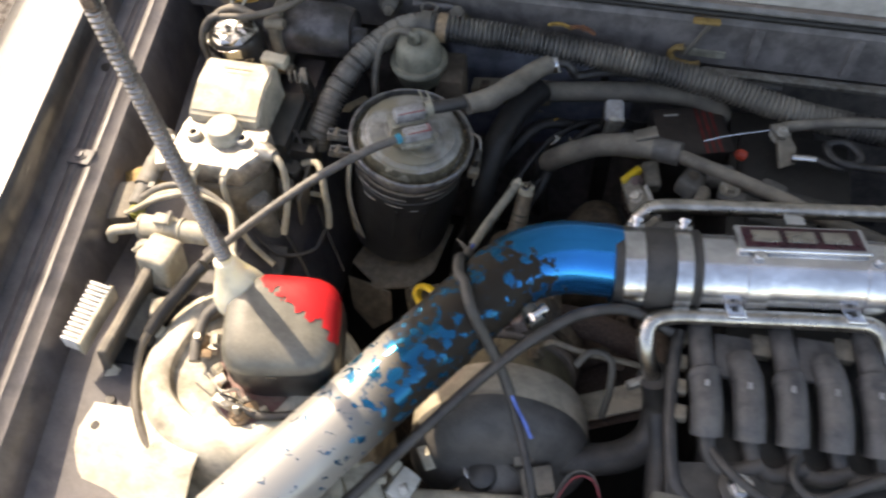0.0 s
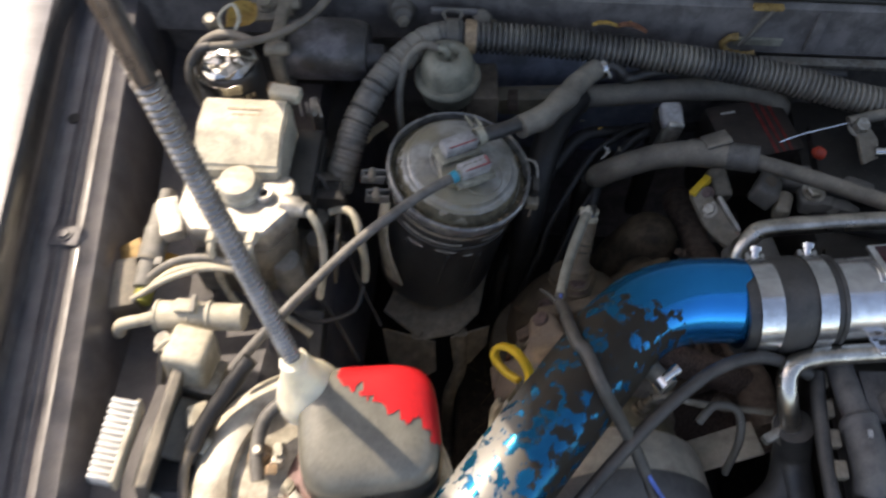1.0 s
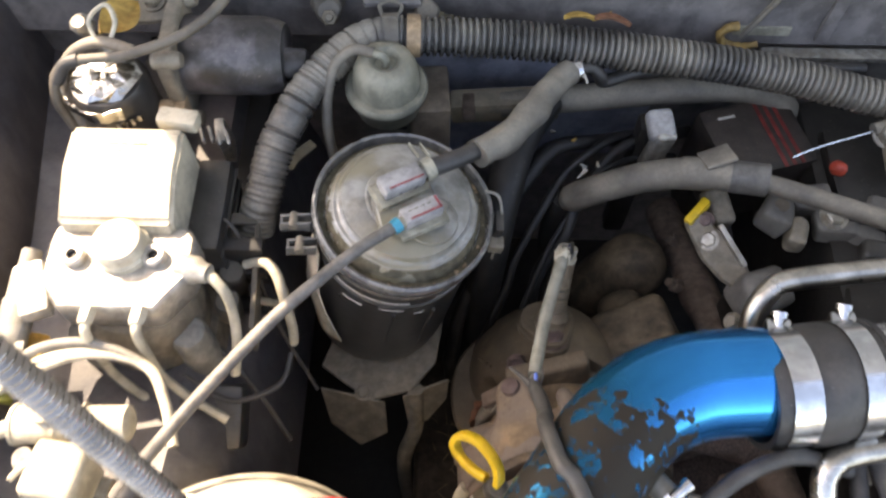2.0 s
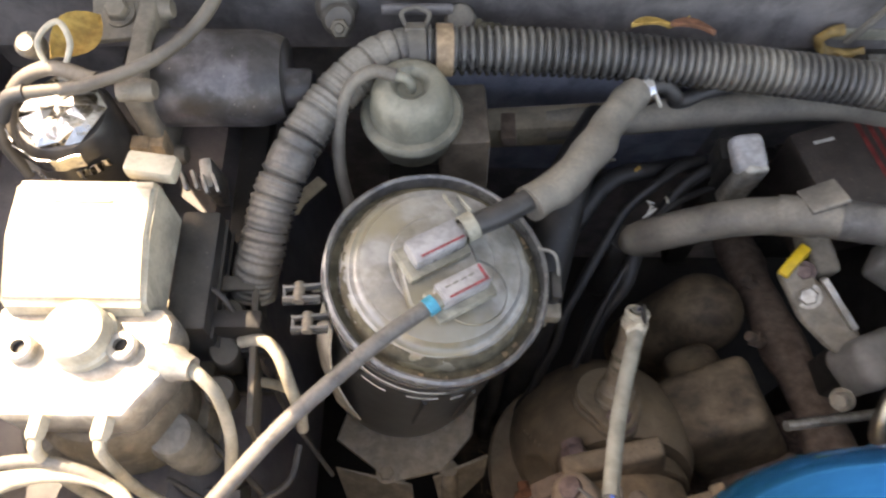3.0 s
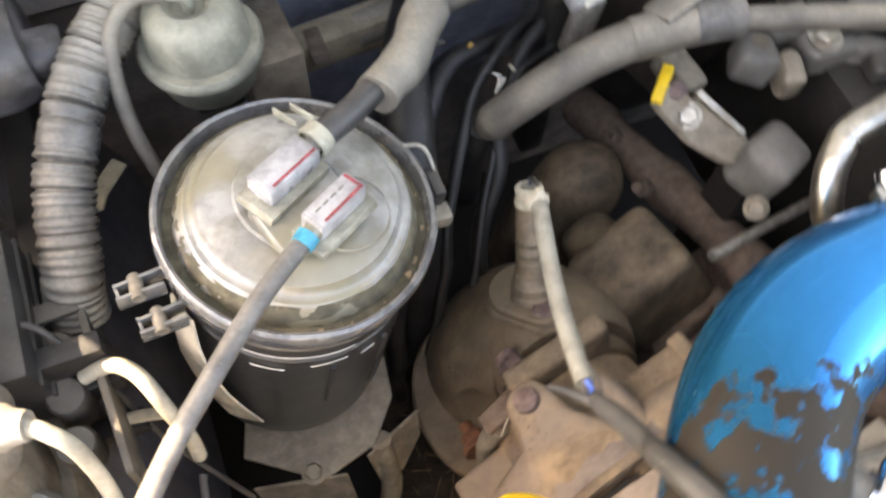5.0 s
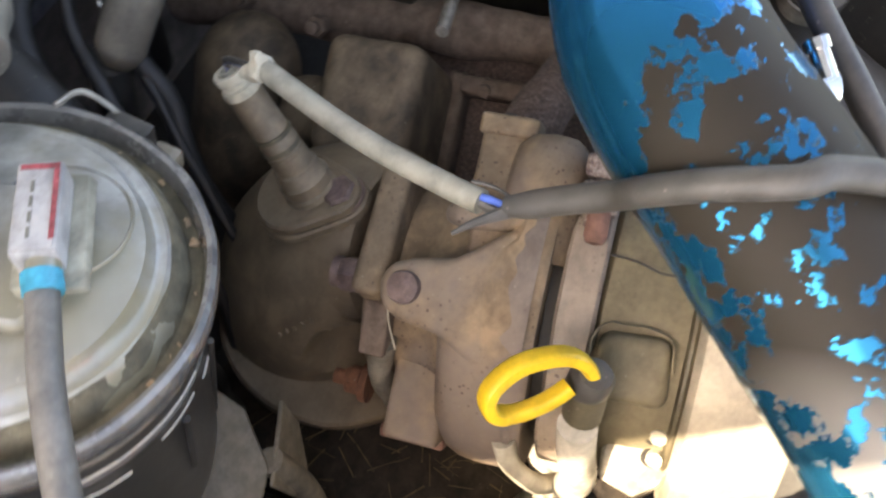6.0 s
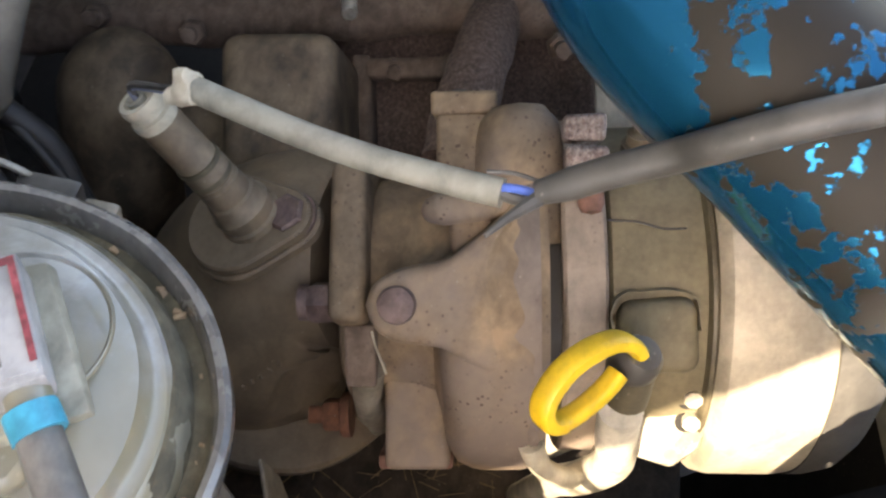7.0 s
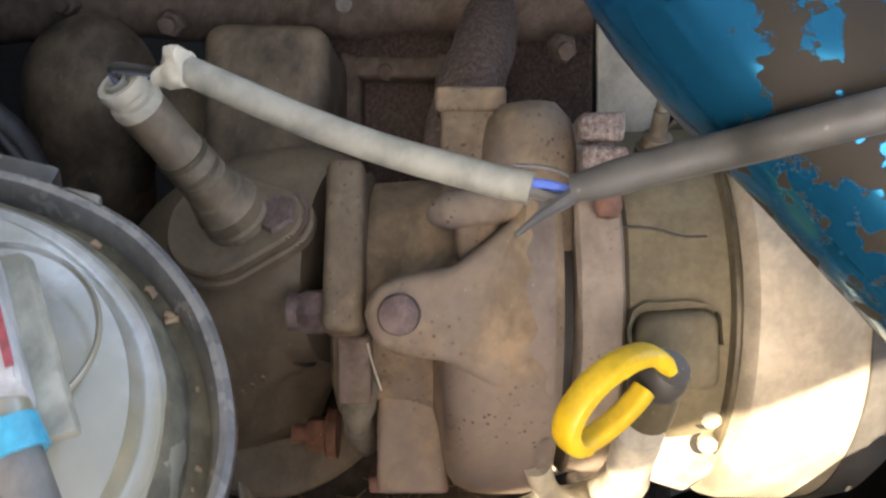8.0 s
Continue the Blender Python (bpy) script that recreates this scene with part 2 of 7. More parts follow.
BRIGHT_WHITE = material("white_paper", (0.80, 0.79, 0.76), 0.6, second=(0.72, 0.70, 0.66), grain=60, grime=0.1, speck=0.0)
BLUE_TAPE = material("turquoise_tape", (0.02, 0.42, 0.6), 0.5, grain=60)
TAN_TAPE = material("tan_tape", (0.45, 0.31, 0.19), 0.6, second=(0.36, 0.24, 0.14), grain=90)
FIREWALL_BLUE = material("blue_grey_bulkhead", (0.32, 0.34, 0.41), 0.45, second=(0.18, 0.19, 0.235), grain=18, dust=0.4, dust_colour=(0.16, 0.15, 0.14))
BADGE_RED = material("dark_red_enamel", (0.06, 0.008, 0.018), 0.3, grain=40)
LEAF = material("dry_leaf", (0.58, 0.38, 0.10), 0.8, second=(0.42, 0.23, 0.06), grain=70)
LEAF_BROWN = material("reddish_brown_leaf", (0.30, 0.13, 0.07), 0.8, second=(0.20, 0.085, 0.05), grain=90)
FOIL = material("silver_foil_tape", (0.85, 0.83, 0.78), 0.14, metal=1.0, grain=45, bump=0.9, fine=120)
GRAVEL = material("gravel", (0.055, 0.043, 0.036), 0.95, second=(0.15, 0.135, 0.12), grain=38, sharp=0.06, bump=0.8, fine=150)
# Near-black: stands for shade in holes, gaps and depths; also on added supports.
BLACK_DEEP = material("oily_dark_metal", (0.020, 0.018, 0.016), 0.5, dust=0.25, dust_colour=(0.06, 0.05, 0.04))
TEAL_GREY = material("grey_green_paint", (0.25, 0.245, 0.195), 0.42, second=(0.18, 0.175, 0.135), grain=40, dust=0.6, dust_colour=(0.34, 0.31, 0.23))
# Near-black rubber without dust; also used to put the pipe clips in shade.
DARK_RUBBER = material("sooty_rubber", (0.019, 0.018, 0.018), 0.55, grain=40)
DUSTY_GREY = material("dusty_grey_plastic", (0.26, 0.25, 0.225), 0.6, second=(0.17, 0.16, 0.14), grain=60, dust=0.3, dust_colour=(0.36, 0.33, 0.28))
BROWN_BLOCK = material("brown_stained_metal", (0.10, 0.075, 0.055), 0.7, second=(0.15, 0.11, 0.08), grain=40, dust=0.3)


# ---- shape helpers ----
def thing(name, label, category, at=(0, 0, 0), group="", kind=""):
    ob = new(name)
    ob.empty_display_size = 0.02
    ob.location = at
    return tagged(ob, label, category, group, kind)


def finish(name, bm, mat, smooth=True, angle=38):
    me = bpy.data.meshes.new(name)
    bmesh.ops.recalc_face_normals(bm, faces=bm.faces)
    bm.to_mesh(me)
    bm.free()
    if smooth:
        me.polygons.foreach_set("use_smooth", [True] * len(me.polygons))
        me.set_sharp_from_angle(angle=radians(angle))
    me.materials.append(mat)
    return new(name, me)


def part(name, bm, mat, parent, label="", smooth=True, angle=38):
    ob = finish(name, bm, mat, smooth, angle)
    ob.parent = parent
    if parent.data is None:
        ob.location = -parent.location
    return tagged(ob, label) if label else ob


def solid(name, bm, mat, label, category, group="", kind="", smooth=True, angle=38):
    return tagged(finish(name, bm, mat, smooth, angle), label, category, group, kind)


def settle(ob, spot, place, turn=(0, 0, 0), size=1.0):
    """Bring a finished thing to its place: the spot on it comes to lie at the place, turned and sized about it."""
    m = Euler([radians(a) for a in turn]).to_matrix() * size
    ob.location = Vector(place) + m @ (ob.location - Vector(spot))
    ob.rotation_euler, ob.scale = [radians(a) for a in turn], [size * k for k in ob.scale]
    return ob


def moved(ob, x, y, z):
    return settle(ob, (0, 0, 0), (x, y, z))


def along(p, d, spin=0):
    """A pose at p whose z axis points along d."""
    turn = Vector(d).to_track_quat("Z", "Y").to_matrix().to_4x4()
    return Matrix.Translation(p) @ turn @ pose(0, 0, 0, 0, 0, spin)


def merge(*bms):
    out = bmesh.new()
    for b in bms:
        me = bpy.data.meshes.new("tmp")
        b.to_mesh(me)
        b.free()
        out.from_mesh(me)
        bpy.data.meshes.remove(me)
    return out


def curve_points(points, per=8):
    """A smooth line through the points (Catmull-Rom)."""
    p = [Vector(q) for q in points]
    if len(p) == 2:
        return [p[0].lerp(p[1], i / per) for i in range(per + 1)]
    p = [2 * p[0] - p[1]] + p + [2 * p[-1] - p[-2]]
    out = []
    for i in range(1, len(p) - 2):
        a, b, c, d = p[i - 1:i + 3]
        for k in range(per):
            t = k / per
            out.append(0.5 * (2 * b + (c - a) * t + (2 * a - 5 * b + 4 * c - d) * t * t + (3 * b - a - 3 * c + d) * t ** 3))
    return out + [p[-2]]


def tube(points, radius, seg=12, per=8, caps=True, step=0.0):
    """A round tube through the points; radius is a number or a function of the length along it."""
    line = curve_points(points, per)
    if step:
        total = [0.0]
        for a, b in zip(line, line[1:]):
            total.append(total[-1] + (b - a).length)
        fresh, j = [], 0
        for k in range(int(total[-1] / step) + 1):
            s = k * step
            while j < len(line) - 2 and total[j + 1] < s:
                j += 1
            fresh.append(line[j].lerp(line[j + 1], (s - total[j]) / max(1e-9, total[j + 1] - total[j])))
        line = fresh
    bm = bmesh.new()
    side, rings, s = None, [], 0.0
    for i, c in enumerate(line):
        d = (line[min(i + 1, len(line) - 1)] - line[max(i - 1, 0)]).normalized()
        side = (d.orthogonal() if side is None else side - d * side.dot(d)).normalized()
        up = d.cross(side)
        s += (c - line[i - 1]).length if i else 0.0
        r = radius(s) if callable(radius) else radius
        rings.append([bm.verts.new(c + (side * math.cos(a) + up * math.sin(a)) * r) for a in (2 * math.pi * k / seg for k in range(seg))])
    for a, b in zip(rings, rings[1:]):
        for k in range(seg):
            bm.faces.new((a[k], a[(k + 1) % seg], b[(k + 1) % seg], b[k]))
    if caps:
        bm.faces.new(rings[0])
        bm.faces.new(rings[-1])
    return bm


def lathe(profile, m=None, seg=40, closed=False):
    """A turned shape from (radius, height) pairs, posed by m."""
    bm = bmesh.new()
    rings = []
    for r, z in profile:
        rings.append([bm.verts.new((0, 0, z))] if r < 1e-6 else
                     [bm.verts.new((r * math.cos(a), r * math.sin(a), z)) for a in (2 * math.pi * k / seg for k in range(seg))])
    pairs = list(zip(rings, rings[1:])) + ([(rings[-1], rings[0])] if closed else [])
    for a, b in pairs:
        for k in range(seg):
            n = (k + 1) % seg
            if len(a) == 1 and len(b) > 1:
                bm.faces.new((a[0], b[k], b[n]))
            elif len(b) == 1 and len(a) > 1:
                bm.faces.new((a[k], a[n], b[0]))
            elif len(a) > 1:
                bm.faces.new((a[k], a[n], b[n], b[k]))
    if not closed:
        for ring in (rings[0], rings[-1]):
            if len(ring) > 1:
                bm.faces.new(ring)
    if m is not None:
        bm.transform(m)
    return bm


def rbox(sx, sy, sz, m=None, bevel=0.002, segments=2):
    """A box with rounded edges, its middle at the pose m."""
    bm = bmesh.new()
    bmesh.ops.create_cube(bm, size=1.0)
    bm.transform(Matrix.Diagonal((sx, sy, sz, 1)))
    if bevel:
        bmesh.ops.bevel(bm, geom=list(bm.edges), offset=bevel, segments=segments, profile=0.6, affect="EDGES")
    if m is not None:
        bm.transform(m)
    return bm


def plate(outline, thick, m=None, bevel=0.0008):
    """A flat plate cut to the outline of (x, y) pairs."""
    bm = bmesh.new()
    face = bm.faces.new([bm.verts.new((x, y, 0)) for x, y in outline])
    ext = bmesh.ops.extrude_face_region(bm, geom=[face])
    bmesh.ops.translate(bm, vec=(0, 0, thick), verts=[v for v in ext["geom"] if isinstance(v, bmesh.types.BMVert)])
    if bevel:
        bmesh.ops.bevel(bm, geom=list(bm.edges), offset=bevel, segments=1, affect="EDGES")
    if m is not None:
        bm.transform(m)
    return bm


def loft(rows, close=False):
    """A skin over rows of points, all of one length."""
    bm = bmesh.new()
    grid = [[bm.verts.new(p) for p in row] for row in rows]
    for a, b in zip(grid, grid[1:]):
        n = len(a)
        for k in range(n if close else n - 1):
            bm.faces.new((a[k], a[(k + 1) % n], b[(k + 1) % n], b[k]))
    return bm


def thick(bm, depth):
    bmesh.ops.recalc_face_normals(bm, faces=bm.faces)
    bmesh.ops.solidify(bm, geom=list(bm.faces), thickness=depth)
    return bm


def bolt(p, d, r=0.006, h=0.005, washer=True):
    """A hexagon head with a washer, along d."""
    head = lathe([(r * 0.98, 0), (r, h * 0.2), (r, h * 0.8), (r * 0.85, h), (0, h)], along(p, d), seg=6)
    return merge(head, lathe([(r * 1.35, -0.001), (r * 1.35, 0.0006), (0, 0.0006)], along(p, d), seg=20)) if washer else head


def dent(bm, amount, scale, seed=0.0):
    """Uneven the surface a little."""
    for v in bm.verts:
        v.co += Vector(noise.noise_vector(v.co * scale + Vector((seed, seed, seed)))) * amount
    return bm


# ---- ground and car body ----
def make_ground():
    bm = bmesh.new()
    bmesh.ops.create_grid(bm, x_segments=40, y_segments=40, size=300)
    return solid("ground", bm, GRAVEL, "brown gravel and dry soil beside the car", "ground", kind="structure")


def edge_x(y):
    """The fender's inner edge in plan."""
    return -0.3205 - 0.148 * (y - 0.25)


def make_fender():
    ys = [-0.5 + 0.1 * k for k in range(17)]
    shape = [(-0.003, 0.905), (-0.001, 0.932), (0.004, 0.938), (0.03, 0.942), (0.07, 0.938), (0.105, 0.922), (0.135, 0.89), (0.150, 0.845), (0.158, 0.76), (0.16, 0.65), (0.155, 0.50), (0.15, 0.40)]
    bm = thick(loft([[(edge_x(y) - s, y, z) for s, z in shape] for y in ys]), 0.0012)
    return solid("fender", bm, FENDER, "silver painted front fender beside the open engine bay", "car fender", kind="structure")


def make_inner_fender():
    rail = thing("inner_fender", "dark dusty inner fender rail with long pressed ribs", "car body", kind="structure")
    ys = [-0.5 + 0.05 * k for k in range(31)]
    section = [(-0.003, 0.93), (-0.002, 0.912), (0.0, 0.8870), (0.014, 0.8845), (0.018, 0.8870), (0.022, 0.8872), (0.025, 0.8845), (0.031, 0.8843), (0.035, 0.8868), (0.039, 0.8868), (0.043, 0.8830), (0.052, 0.8810), (0.058, 0.8700), (0.064, 0.80), (0.07, 0.70), (0.10, 0.5), (0.11, 0.35)]
    part("rail", thick(loft([[(edge_x(y) + s, y, z) for s, z in section] for y in ys]), -0.0015), NAVY_PAINT, rail)
    for y in (0.165, 0.48, 0.78):
        b = merge(bolt((edge_x(y) + 0.025, y, 0.890), (0, 0, 1), 0.005, 0.003), rbox(0.026, 0.020, 0.003, pose(edge_x(y) + 0.026, y, 0.8875), 0.0014))
        part("bolt", b, NAVY_PAINT, rail)
    # thin white square set on the rail
    part("white_square", rbox(0.022, 0.02, 0.0012, pose(edge_x(0.235) + 0.012, 0.235, 0.8915, 0, 0, 8), 0.0004), BRIGHT_WHITE, rail, "small white square on the rail")
    # near-black disc in place of a cut hole
    part("hole_disc", lathe([(0.006, 0), (0.006, 0.001), (0, 0.0012)], pose(edge_x(0.61) + 0.012, 0.61, 0.8855), 18), BLACK_DEEP, rail)
    return rail


def make_apron():
    apron = thing("apron_panel", "blue-grey inner wing panel with drilled holes, sunlit at the front", "car body", kind="structure")
    rows = []
    for y in (-0.3, -0.1, 0.1, 0.2, 0.26, 0.30, 0.36, 0.45, 0.60, 0.82):
        z = 0.835 + 0.06 * min(0.0, y - 0.26) - 0.25 * max(0.0, min(y, 0.5) - 0.30)
        rows.append([(edge_x(y) + 0.05, y, z + 0.012), (edge_x(y) + 0.075, y, z), (-0.16, y, z), (-0.13, y, z - 0.03), (-0.10, y, z - 0.2)])
    part("panel", thick(loft(rows), 0.0015), NAVY_PAINT, apron)
    part("tower_flange", dent(thick(loft([[(x0, y, 0.842 - 0.5 * max(0.0, 0.197 - y)), (x0 + 0.02, y, 0.8435 - 0.5 * max(0.0, 0.197 - y)), (-0.15, y, 0.846 - 0.45 * max(0.0, 0.197 - y)), (-0.10, y, 0.85 - 0.4 * max(0.0, 0.197 - y))] for y, x0 in ((0.241, -0.2165), (0.215, -0.2205), (0.196, -0.217), (0.180, -0.209), (0.160, -0.190), (0.12, -0.175), (0.05, -0.165))]), 0.002), 0.0012, 30), TOWER, apron, "cream stained tower flange")
    # solid near-black discs stand for the dark inside the drilled holes
    for x, y, z in ((-0.207, 0.247, 0.8362), (-0.206, 0.219, 0.8424), (-0.262, 0.10, 0.8265)):
        part("dark_hole", lathe([(0.0045, 0), (0.0045, 0.0012), (0.0, 0.0012)], pose(x, y, z), 20), BLACK_DEEP, apron)
    return apron


def make_firewall():
    wall = thing("wall_firewall", "dark painted firewall panel with seams, dusty along its ledge", "car body", kind="structure")
    xs = [-0.45 + 0.1 * k for k in range(18)]
    section = [(0.84, 0.30), (0.825, 0.60), (0.805, 0.74), (0.80, 0.825), (0.786, 0.833), (0.779, 0.842), (0.782, 0.865), (0.779, 0.902), (0.786, 0.907)]
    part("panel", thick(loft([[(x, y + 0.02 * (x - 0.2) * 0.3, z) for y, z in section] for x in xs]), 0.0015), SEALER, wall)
    part("insulation", thick(loft([[(x, y, z) for y, z in ((0.818, 0.62), (0.797, 0.74), (0.793, 0.815))] for x in [0.0, 0.06, 0.12, 0.18, 0.24]]), 0.004), FIREWALL_BLUE, wall, "blue-grey painted bulkhead patch")
    part("ledge", rbox(0.9, 0.012, 0.006, pose(0.76, 0.775, 0.838, 0, 0, 0.5), 0.002), ZINC, wall, "dusty grey sheet-metal ledge")
    for k in range(5):
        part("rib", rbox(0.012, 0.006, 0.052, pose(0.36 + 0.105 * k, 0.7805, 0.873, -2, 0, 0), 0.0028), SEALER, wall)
    return wall


def make_cowl():
    cowl = thing("cowl", "dusty grey cowl panel with a rubber weather strip below the windscreen", "car body", kind="structure")
    xs = [-0.6 + 0.1 * k for k in range(22)]
    part("panel", thick(loft([[(x, y, z) for y, z in ((0.789, 0.914), (0.7885, 0.921), (0.797, 0.924), (0.83, 0.928), (0.90, 0.945), (1.0, 0.99), (1.5, 1.35), (2.0, 1.4))] for x in xs]), 0.0015), GREY_LIP, cowl)
    part("weather_strip", tube([(-0.6, 0.784, 0.9120), (0.2, 0.784, 0.9130), (1.4, 0.786, 0.9130)], 0.0038, 10, 12), BLACK_DEEP, cowl, "black rubber weather strip")
    part("trim", thick(loft([[(x, y, z) for y, z in ((0.781, 0.9195), (0.779, 0.9235), (0.783, 0.927), (0.79, 0.9255), (0.796, 0.929), (0.81, 0.929))] for x in xs]), 0.001), GREY_LIP, cowl, "weathered grey cowl trim")
    part("glue_spot", rbox(0.030, 0.008, 0.005, pose(0.300, 0.776, 0.907), 0.002), TAN_YELLOW, cowl, "yellow-brown glue spot")
    part("wire", tube([(0.305, 0.774, 0.905), (0.295, 0.771, 0.885), (0.285, 0.770, 0.86)], 0.0028, 8), RUBBER_DUSTY, cowl)
    return cowl


def make_hood():
    hood = thing("hood", "open silver car hood, hinged at the cowl", "car hood", kind="structure")
    rows = []
    for k in range(12):
        s = -0.036 + k / 11 * 1.186
        y, z = 0.80 - s * math.cos(radians(HOOD_ANGLE)), 0.965 + s * math.sin(radians(HOOD_ANGLE))
        rows.append([(HOOD_EDGE + 0.12 * j, y, z + 0.02 * math.sin(j / 12 * math.pi)) for j in range(13)])
    part("panel", thick(loft(rows), 0.02), FENDER, hood)
    # Unseen inner skin; its pale tone is set to bounce light into the bay.
    inner = [[(min(max(x, HOOD_EDGE + 0.02), HOOD_EDGE + 1.42), y - 0.032 * math.sin(radians(HOOD_ANGLE)), z - 0.032 * math.cos(radians(HOOD_ANGLE))) for x, y, z in row] for row in rows]
    part("inner_skin", thick(loft(inner), 0.006), HOOD_INSIDE, hood, "pale inside of the hood, unseen, added to bounce light into the bay")
    return hood


def make_shell():
    """What closes the bay: floor tray, far side, nose and the cabin behind."""
    # The tray is added, near-black, to stop light leaking up from the ground.
    part_list = (("floor_tray", rbox(2.2, 1.6, 0.02, pose(0.6, 0.1, 0.36), 0.004), BLACK_DEEP, "near-black tray below the engine, unseen, added to keep light out"),
                 ("wall_far_side", rbox(0.05, 1.7, 0.55, pose(1.22, 0.05, 0.66), 0.01), DARK_PAINT, "dark far inner wing of the engine bay"),
                 ("wall_nose", rbox(2.0, 0.06, 0.48, pose(0.45, -0.50, 0.62), 0.01), DARK_PAINT, "dark front panel of the engine bay"))
    for name, bm, mat, label in part_list:
        solid(name, bm, mat, label, "car body", kind="structure")


HOOD_ANGLE, HOOD_EDGE = 68.0, -0.303


# ---- the canister and what hangs on it ----
PALE_DUST = material("pale_dusty_plastic", (0.36, 0.34, 0.27), 0.6, second=(0.26, 0.24, 0.18), grain=60)


def make_canister():
    m = pose(0.0046, 0.588, 0.868, 0, 9.5, 0) @ Matrix.Scale(1.08, 4)
    can = thing("charcoal_canister", "round black plastic canister with a dusty lid, clamped to the bulkhead", "canister", (-0.024, 0.588, 0.70))
    body = [(0.0, -0.165), (0.048, -0.165), (0.0545, -0.160), (0.0565, -0.14), (0.0572, -0.046), (0.0575, -0.045), (0.0575, -0.041), (0.0565, -0.040), (0.057, -0.031), (0.0588, -0.030), (0.0588, -0.024), (0.0575, -0.023), (0.0585, -0.014), (0.0585, -0.010), (0, -0.010)]
    part("body", lathe(body, m, 64), BLACK_PLASTIC, can, "glossy black plastic canister body")
    rim = [(0.0575, -0.016), (0.0618, -0.015), (0.0632, -0.010), (0.0637, -0.004), (0.0630, -0.0008), (0.0615, 0.0004), (0.0600, -0.0004), (0.0592, -0.003), (0.0585, -0.0085)]
    part("rim", dent(lathe(rim, m, 96, closed=True), 0.0006, 45), RIM, can, "dusty rounded rim")
    part("groove_dirt", dent(lathe([(0.0592, -0.0084), (0.0578, -0.0078), (0.0562, -0.0080), (0.0548, -0.0074), (0.0541, -0.0052), (0.0533, -0.0018), (0.0520, 0.0018), (0.0508, 0.0030)], m, 120), 0.0009, 170), GROOVE, can, "greenish dirt packed in the rim groove")
    lid = [(0.0590, -0.0085), (0.0565, -0.0092), (0.0548, -0.0080), (0.0535, -0.003), (0.0515, 0.0020), (0.0490, 0.0042), (0.0472, 0.0042), (0.0455, 0.0052), (0.0435, 0.0092), (0.036, 0.0118), (0.031, 0.0130), (0.0285, 0.0128), (0.0275, 0.0146), (0.0, 0.0160)]
    lid_ob = part("lid", dent(lathe(lid, m, 80), 0.0007, 30), LID, can, "grey dusty lid with moulded rings")
    # ring moulded off the middle, and the raised boss under the two spigot blocks
    part("moulded_ring", lathe([(0.0180, 0.0), (0.0192, 0.0), (0.0190, 0.0006), (0.0186, 0.0009), (0.0182, 0.0006)], m @ pose(0.016, -0.016, 0.0148), 48, True), LID, lid_ob)
    part("boss", plate([(-0.028, -0.008), (-0.020, -0.017), (0.002, -0.020), (0.016, -0.014), (0.020, 0.010), (0.006, 0.020), (-0.022, 0.016)], 0.0065, m @ pose(0.002, -0.008, 0.0140, 0, 0, 31), 0.002), LID, lid_ob)
    for x, y, w, d in ((0.0035, 0.5914, 0.0325, 0.0150), (0.0186, 0.5663, 0.0300, 0.0125)):
        k = pose(x, y, 0.905, 0, 7, 32)
        part("base_plate", dent(rbox(w + 0.008, d + 0.007, 0.006, k @ pose(-0.001, -0.001, -0.0135), 0.0014), 0.0016, 170), PALE_DUST, can, "pale dusty spigot base")
        box = part("connector", rbox(w, d, 0.011, k @ pose(0, 0, -0.0055), 0.0015), LABEL, can, "pale grey spigot block")
        part("label", rbox(w - 0.003, d - 0.002, 0.0006, k @ pose(0, 0, 0.0002), 0.0002), LABEL, box, "silver label with red printed edge")
        part("red_edge", dent(rbox(w - 0.005, 0.0014, 0.0003, k @ pose(0.001, -d * 0.38, 0.0007), 0), 0.0003, 400), RED_PRINT, box)
        if x > 0.01:
            part("red_edge", rbox(0.0016, d - 0.003, 0.0003, k @ pose(w * 0.42, 0, 0.0007), 0), RED_PRINT, box)
            for n in range(4):
                part("print_bar", rbox(0.0034, 0.0009, 0.0002, k @ pose(-0.009 + 0.005 * n, 0.0012, 0.0007), 0), GREY_DOME, box)
    part("spigot", tube([(0.014, 0.5985, 0.897), (0.026, 0.606, 0.898)], 0.0052, 14, 3), LID, can)
    part("hose_clip", lathe([(0.0070, -0.0038), (0.0084, -0.0038), (0.0084, 0.0038), (0.0070, 0.0038)], along((0.0215, 0.6025, 0.8985), (0.85, 0.53, 0)), 24, True), PALE_DUST, can, "pale dusty spring hose clip")
    for n in (-1, 1):
        part("clip_ear", rbox(0.0013, 0.013, 0.005, pose(0.0150 + 0.0040 * n, 0.6145, 0.9045, 0, 0, 36), 0.0004), PALE_DUST, can)
    part("spigot", tube([(0.001, 0.5535, 0.9005), (0.010, 0.5595, 0.9005)], 0.0046, 14, 3), LID, can)
    # the clamp band with its two screw ears
    part("clamp_band", lathe([(0.0586, -0.0205), (0.0602, -0.0205), (0.0602, -0.0165), (0.0586, -0.0165)], m, 64, True), ZINC, can)
    for x, y, z in ((-0.0745, 0.5720, 0.8700), (-0.0700, 0.5575, 0.8600)):
        ear = part("clamp_ear", merge(rbox(0.022, 0.0018, 0.011, pose(x, y + 0.0035, z, 0, 8, 10), 0.0008), rbox(0.022, 0.0018, 0.011, pose(x, y - 0.0035, z, 0, 8, 6), 0.0008), rbox(0.0018, 0.008, 0.011, pose(x - 0.010, y, z, 0, 8, 8), 0.0008)), RIM, can, "folded steel clamp ear")
        part("screw", lathe([(0.0034, -0.0062), (0.0034, 0.0055), (0.0024, 0.0066), (0, 0.0066)], along((x - 0.001, y, z + 0.003), (0, 1, 0)), 12), ZINC2, ear)
